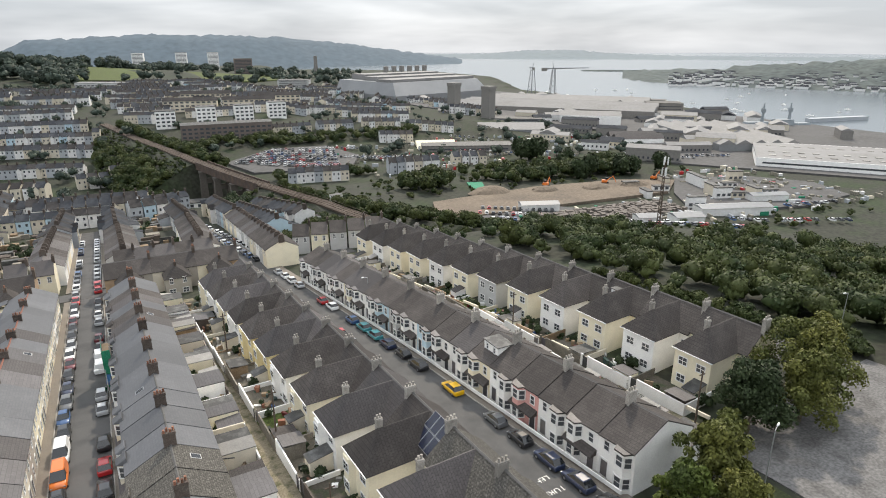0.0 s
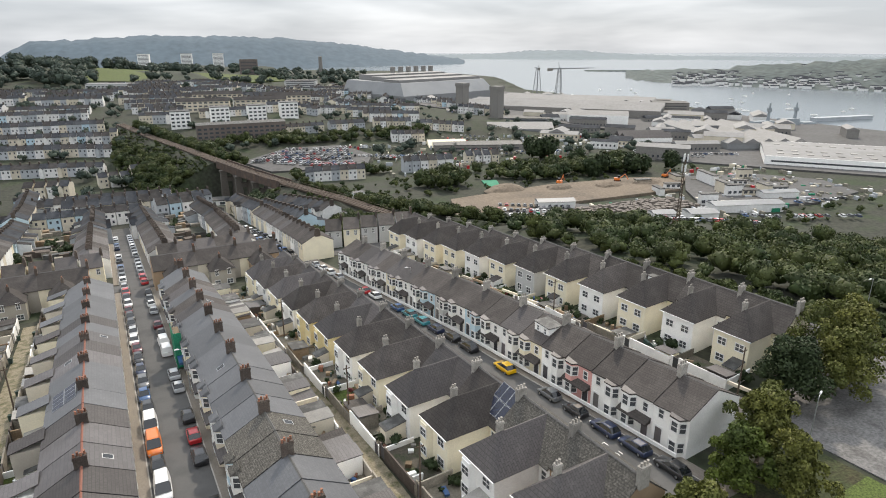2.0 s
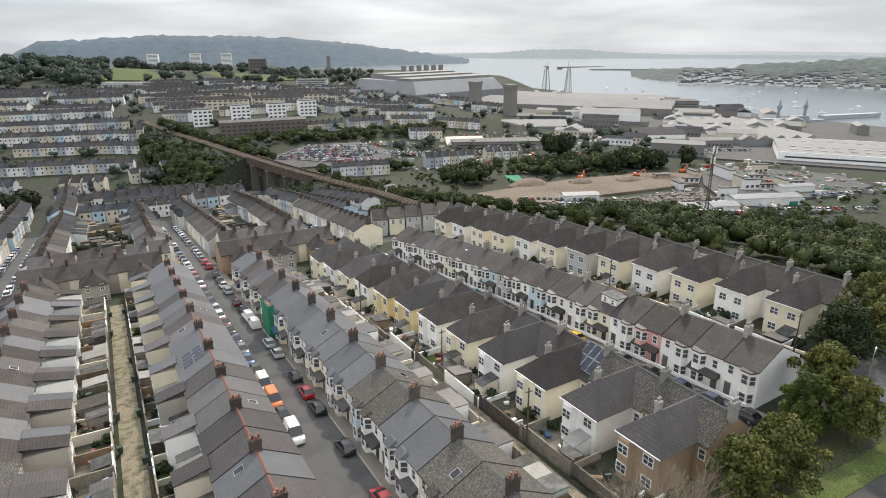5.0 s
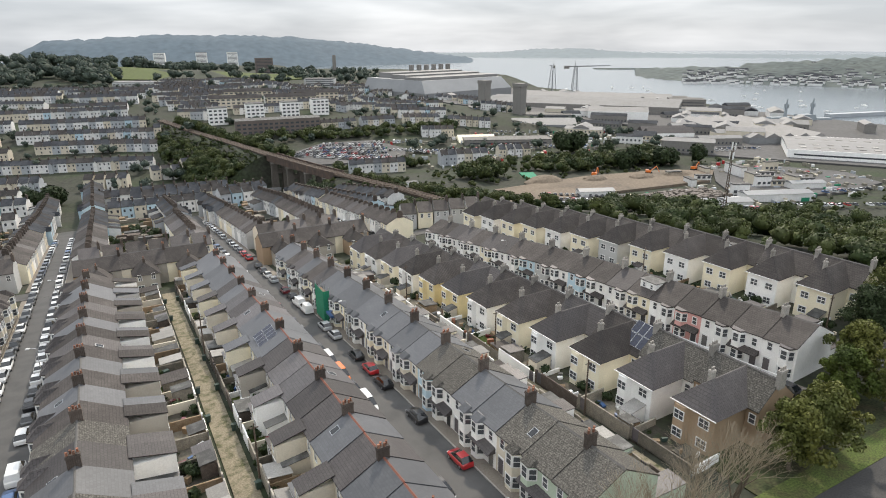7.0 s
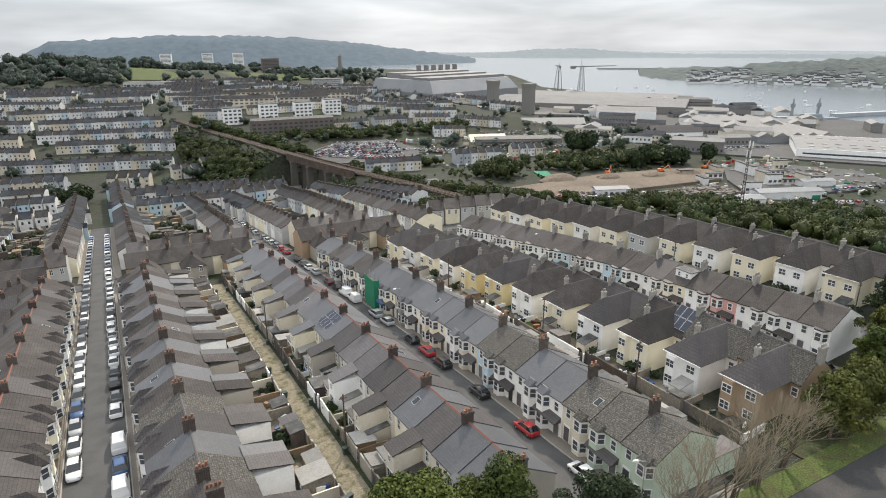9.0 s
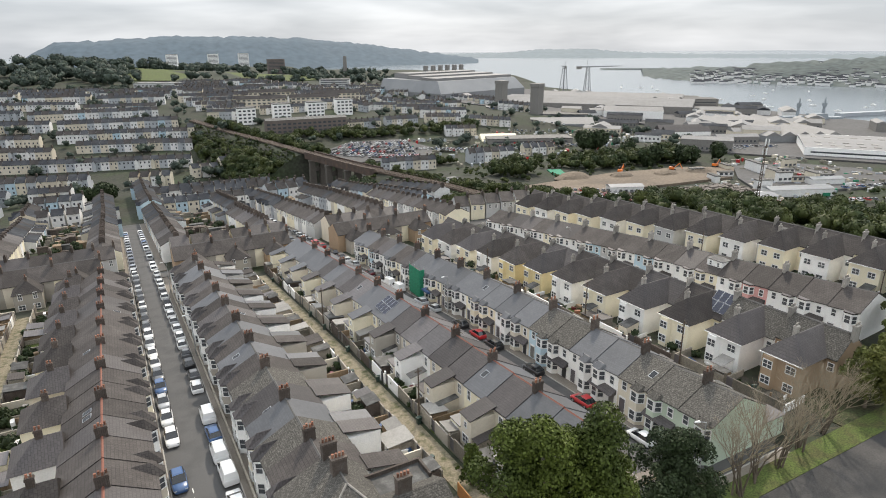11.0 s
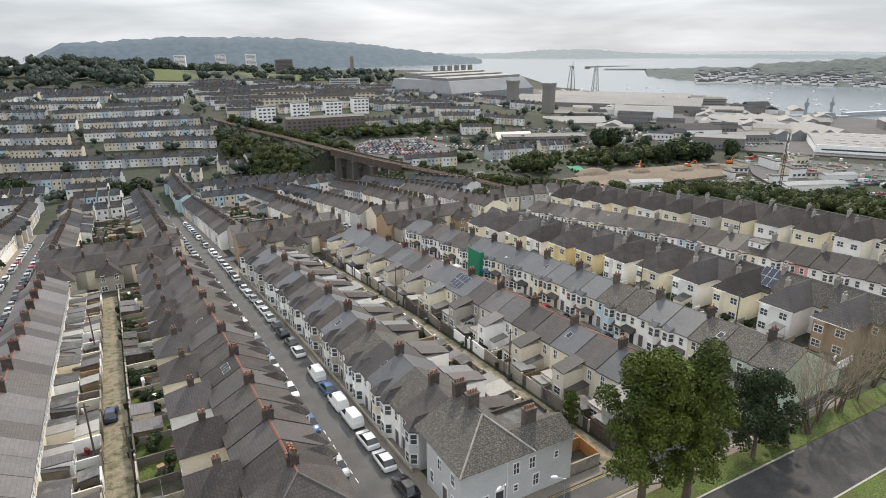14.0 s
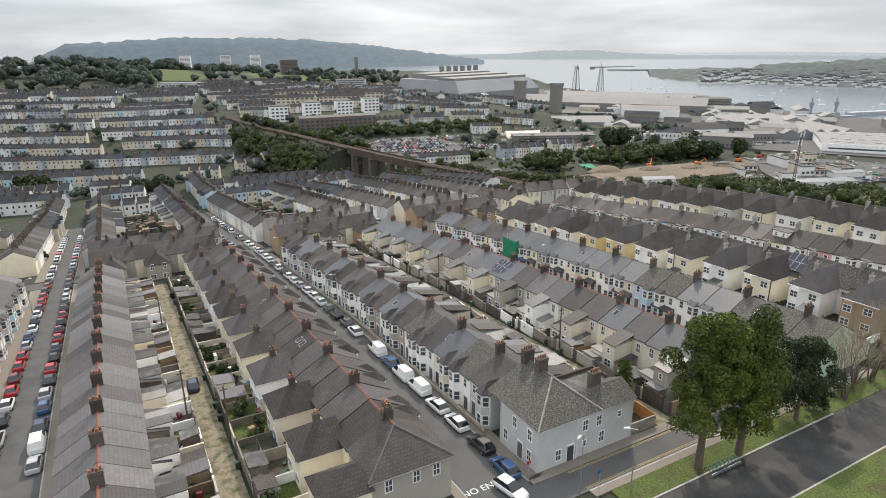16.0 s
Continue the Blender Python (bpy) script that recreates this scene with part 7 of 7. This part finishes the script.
# laundry lines
for x, y, cols in ((-77.2, 52, "rwnk"), (-35, 50, "wbw"), (-24.8, 58, "rwg")):
    l_ = root("washing_line", "washing hung on a line in a back yard", "laundry", "washing lines")
    l_.location = (x, y, G(x, y))
    part("pole", Mesh().tube(0, -2, 0, 2, 0.03), M_METAL, l_), part("pole", Mesh().tube(0, 2, 0, 2, 0.03), M_METAL, l_)
    part("line", Mesh().limb((0, -2, 1.95), (0, 2, 1.95), 0.012, 0.012, 4), M_METAL, l_)
    for k, ch in enumerate(cols):
        part("garment", Mesh().box(-0.02, 0.02, -1.7 + k * 0.85, -1.1 + k * 0.85, 1.0, 1.93), PAINTS[ch][1], l_)
# bicycles' rack and sign posts by the verge
r_ = root("cycle_rack", "row of hire bicycles in a rack on the tarmac", "cycle rack")
r_.location = (-31.0, 21.4, G(-31, 21.4) + 0.04)
part("rail", Mesh().box(-2.6, 2.6, -0.04, 0.04, 0.0, 0.35), M_METAL, r_)
wheel_ = Mesh()
for k in range(14):
    a0, a1 = k * math.pi / 7, (k + 1) * math.pi / 7
    wheel_.limb((0, 0.33 * math.cos(a0), 0.34 + 0.33 * math.sin(a0)), (0, 0.33 * math.cos(a1), 0.34 + 0.33 * math.sin(a1)), 0.025, 0.025, 4)
wd_ = wheel_.data("wheel", M_TYRE)
fr_ = Mesh().limb((0, -.5, .34), (0, -.1, .85), .03, .03, 4).limb((0, -.1, .85), (0, .45, .8), .03, .03, 4).limb((0, .5, .34), (0, .45, .95), .03, .03, 4).limb((0, -.1, .35), (0, .45, .8), .03, .03, 4).limb((-.25, .45, .97), (.25, .45, .97), .025, .025, 4).data("bicycle_frame", PAINTS["t"][1])
for k in range(8):
    part("bicycle_frame", fr_, None, r_).location = (-2.4 + k * 0.65, 0.3, 0)
    for dy in (-0.2, 0.8):
        part("wheel", wd_, None, r_).location = (-2.4 + k * 0.65, dy, 0)
for x, y, mt in ((-45.9, 26.3, "b"), (-51.6, 31.6, "r")):
    p_ = root("road_sign", "small round road sign on a grey post", "road sign", "road signs")
    p_.location = (x, y, G(x, y))
    part("post", Mesh().tube(0, 0, 0, 2.5, 0.04), M_METAL, p_)
    part("plate", Mesh().limb((0, 0.05, 2.3), (0, 0.08, 2.3), 0.3, 0.3, 12), PAINTS[mt][1], p_)

# low sheds and stores that crowd the dockyard
m = Mesh()
rs = random.Random(61)
for k in range(120):
    x, y = rs.uniform(335, 640), rs.uniform(300, 880)
    if math.hypot(x, y) > float(np.interp(math.degrees(math.atan2(x, y)), COAST_A, COAST_R)) - 45 or (x > 355 and y > 800):
        continue
    w, d, hh, z = rs.uniform(6, 20), rs.uniform(4, 8), rs.uniform(3, 9), G(x, y) + 0.8
    a = radians(rs.choice((-52, -50, -25, 38, 40)))
    c_, s_ = math.cos(a), math.sin(a)
    P = lambda u, v_, z_: (x + u * c_ - v_ * s_, y + u * s_ + v_ * c_, z_)
    wall, roof = rs.choice((0, 1, 1, 2)), rs.choice((3, 4, 4))
    base = [(-w, -d), (w, -d), (w, d), (-w, d)]
    m.loft([[P(u, v_, z - 3) for u, v_ in base], [P(u, v_, z + hh) for u, v_ in base]], None, wall)
    m.loft([[P(u * 1.02, v_ * 1.05, z + hh) for u, v_ in base], [P(-w, -.3, z + hh + d * .4), P(w, -.3, z + hh + d * .4), P(w, .3, z + hh + d * .4), P(-w, .3, z + hh + d * .4)]], None, roof)
    for u in np.arange(-w + 2, w - 1, 3.2):
        m.poly([P(u, -d - .03, z + 1), P(u + 1.3, -d - .03, z + 1), P(u + 1.3, -d - .03, z + min(hh - .4, 2.6)), P(u, -d - .03, z + min(hh - .4, 2.6))], 5)
tagged(new("dock_stores", m.data("dock_stores", T_WHITE, M_DOCKWALL, T_CREAM, T_SLATE, M_SHEDROOF, T_DARK)), "crowded low stores and sheds of the dockyard", "buildings", kind="stuff")
many_cars("parked_cars", [(150 + 7 * k, 415 - 5 * k, 205 + 6 * k, 392 - 5 * k, 20) for k in range(4)] + [(x, y, x + 30, y - 16, 9) for x, y in ((235, 400), (243, 412), (200, 372), (168, 360), (262, 372), (340, 330), (350, 300), (338, 420), (372, 455), (300, 470), (310, 560), (260, 450), (255, 440), (370, 300), (150, 445), (230, 505), (160, 205), (186, 188), (246, 170), (268, 160))], "vehicles parked about the dock roads", 9)
# clutter on the valley floor: containers, pallets and barriers
m = Mesh()
rs = random.Random(71)
for k in range(760):
    x = rs.uniform(140, 370)
    y = rs.uniform(165, 262) if k < 460 else rs.uniform(335, 450)
    if y < 300 and (y < 190 - 0.15 * (x - 140) or (x < 296 and y > 218)):
        continue
    L, W_, H_ = rs.uniform(0.4, 2.2), rs.uniform(0.3, 0.9), rs.uniform(0.5, 1.5)
    z, a = G(x, y) + 0.8, radians(rs.choice((-20, -25, 65, 70)))
    c_, s_ = math.cos(a), math.sin(a)
    ring = [(x + u * c_ - v_ * s_, y + u * s_ + v_ * c_) for u, v_ in ((-L, -W_), (L, -W_), (L, W_), (-L, W_))]
    m.loft([ring, ring], [z - 1, z + H_], rs.choice((0, 0, 1, 2, 2, 2, 3, 3, 3, 3, 3, 3, 3, 5, 4)))
tagged(new("yard_clutter", m.data("yard_clutter", T_WHITE, PAINTS["r"][1], T_GREY, M_SCRAP, M_NET, T_CREAM)), "containers, pallets and red barriers in the yards", "clutter", kind="stuff")

spots = [(rs.uniform(-115, 60), rs.uniform(184, 300), rs.uniform(0.7, 2.0)) for _ in range(260)]
wood("lower_gardens", [q for q in spots if not any(abs(q[0] - c) < 6.5 for c in (-104.5, -55.5, -8, 36))], "shrubs in the lower back gardens", 91, 120, 0.5, M_LEAF_DARK, 1.0)
m = Mesh()
for k in range(520):
    x, y = rs.uniform(-96, 60), rs.uniform(184, 300)
    if any(abs(x - c) < 16 for c in (-104.5, -55.5, -8, 36)):
        continue
    L, W_, H_, z = rs.uniform(0.8, 2.6), rs.uniform(0.1, 1.6), rs.uniform(1.2, 2.6), G(x, y)
    ring = [(x - L, y - W_), (x + L, y - W_), (x + L, y + W_), (x - L, y + W_)]
    m.loft([ring, ring], [z - 1, z + H_], rs.randrange(4))
tagged(new("lower_yard_sheds", m.data("lower_yard_sheds", M_YARDWALL, M_LEAD, M_STACK, M_FENCE)), "yard walls and sheds behind the lower terraces", "yards", kind="stuff")

# trees between the last terraces and the railway
wood("slope_trees", below(scatter(190, 21, (40, 112, 150, 250, lambda x, y: x < rail_x(y) - 5 and x > 46 + (12 if y < 178 else 0) and not (abs(x - 52) < 9 and y > 195) and not (y < 180 and x < 76)), (1.0, 3.2))), "trees on the slope below the railway", 21, 360, 0.4)


def skylight(front, face, D, eh, rh, y, v):
    """A roof window lying in the slope of a row, v metres behind its front."""
    x, z = roof_spot(front, face, D, eh, rh, y, v)
    tilt = math.degrees(math.atan((rh - eh) / (D / 2)))
    east = (v < D / 2) == (face > 0)
    w = root("skylight", "small grey-framed skylight set in a slate roof", "skylight", "skylights")
    w.matrix_basis = pose(x, y, z - 0.02, tilt, 0, 90 if east else -90)
    part("frame", Mesh().box(-0.45, 0.45, -0.6, 0.6, 0.0, 0.09), M_METAL, w)
    part("pane", Mesh().box(-0.37, 0.37, -0.52, 0.52, 0.09, 0.1), M_CARGLASS, w)


for front, face, D, eh, rh, spots_ in ((-60.4, 1, 9.4, 5.5, 8.1, ((68, 6.4), (69.6, 6.4), (92, 6.8), (113, 2.2))), (-49.8, -1, 9.6, 5.5, 8.1, ((58, 2.6), (77, 2.4), (96, 7.0), (110, 2.4))),
                                       (-12.8, 1, 9.0, 5.5, 8.0, ((52, 6.6), (66, 2.2), (98, 6.8), (108, 2.0))), (-2.8, -1, 9.3, 5.5, 8.0, ((40, 2.2), (62, 6.8), (82, 2.6), (116, 6.4)))):
    for y_, v_ in spots_:
        skylight(front, face, D, eh, rh, y_, v_)
for k in range(7):
    strip("road_marking", -57.0, -56.9, 44 + k * 2.0, 45 + k * 2.0, 0.02, M_PAINT, "white dash along the street's middle", "road marking", thick=0.05)
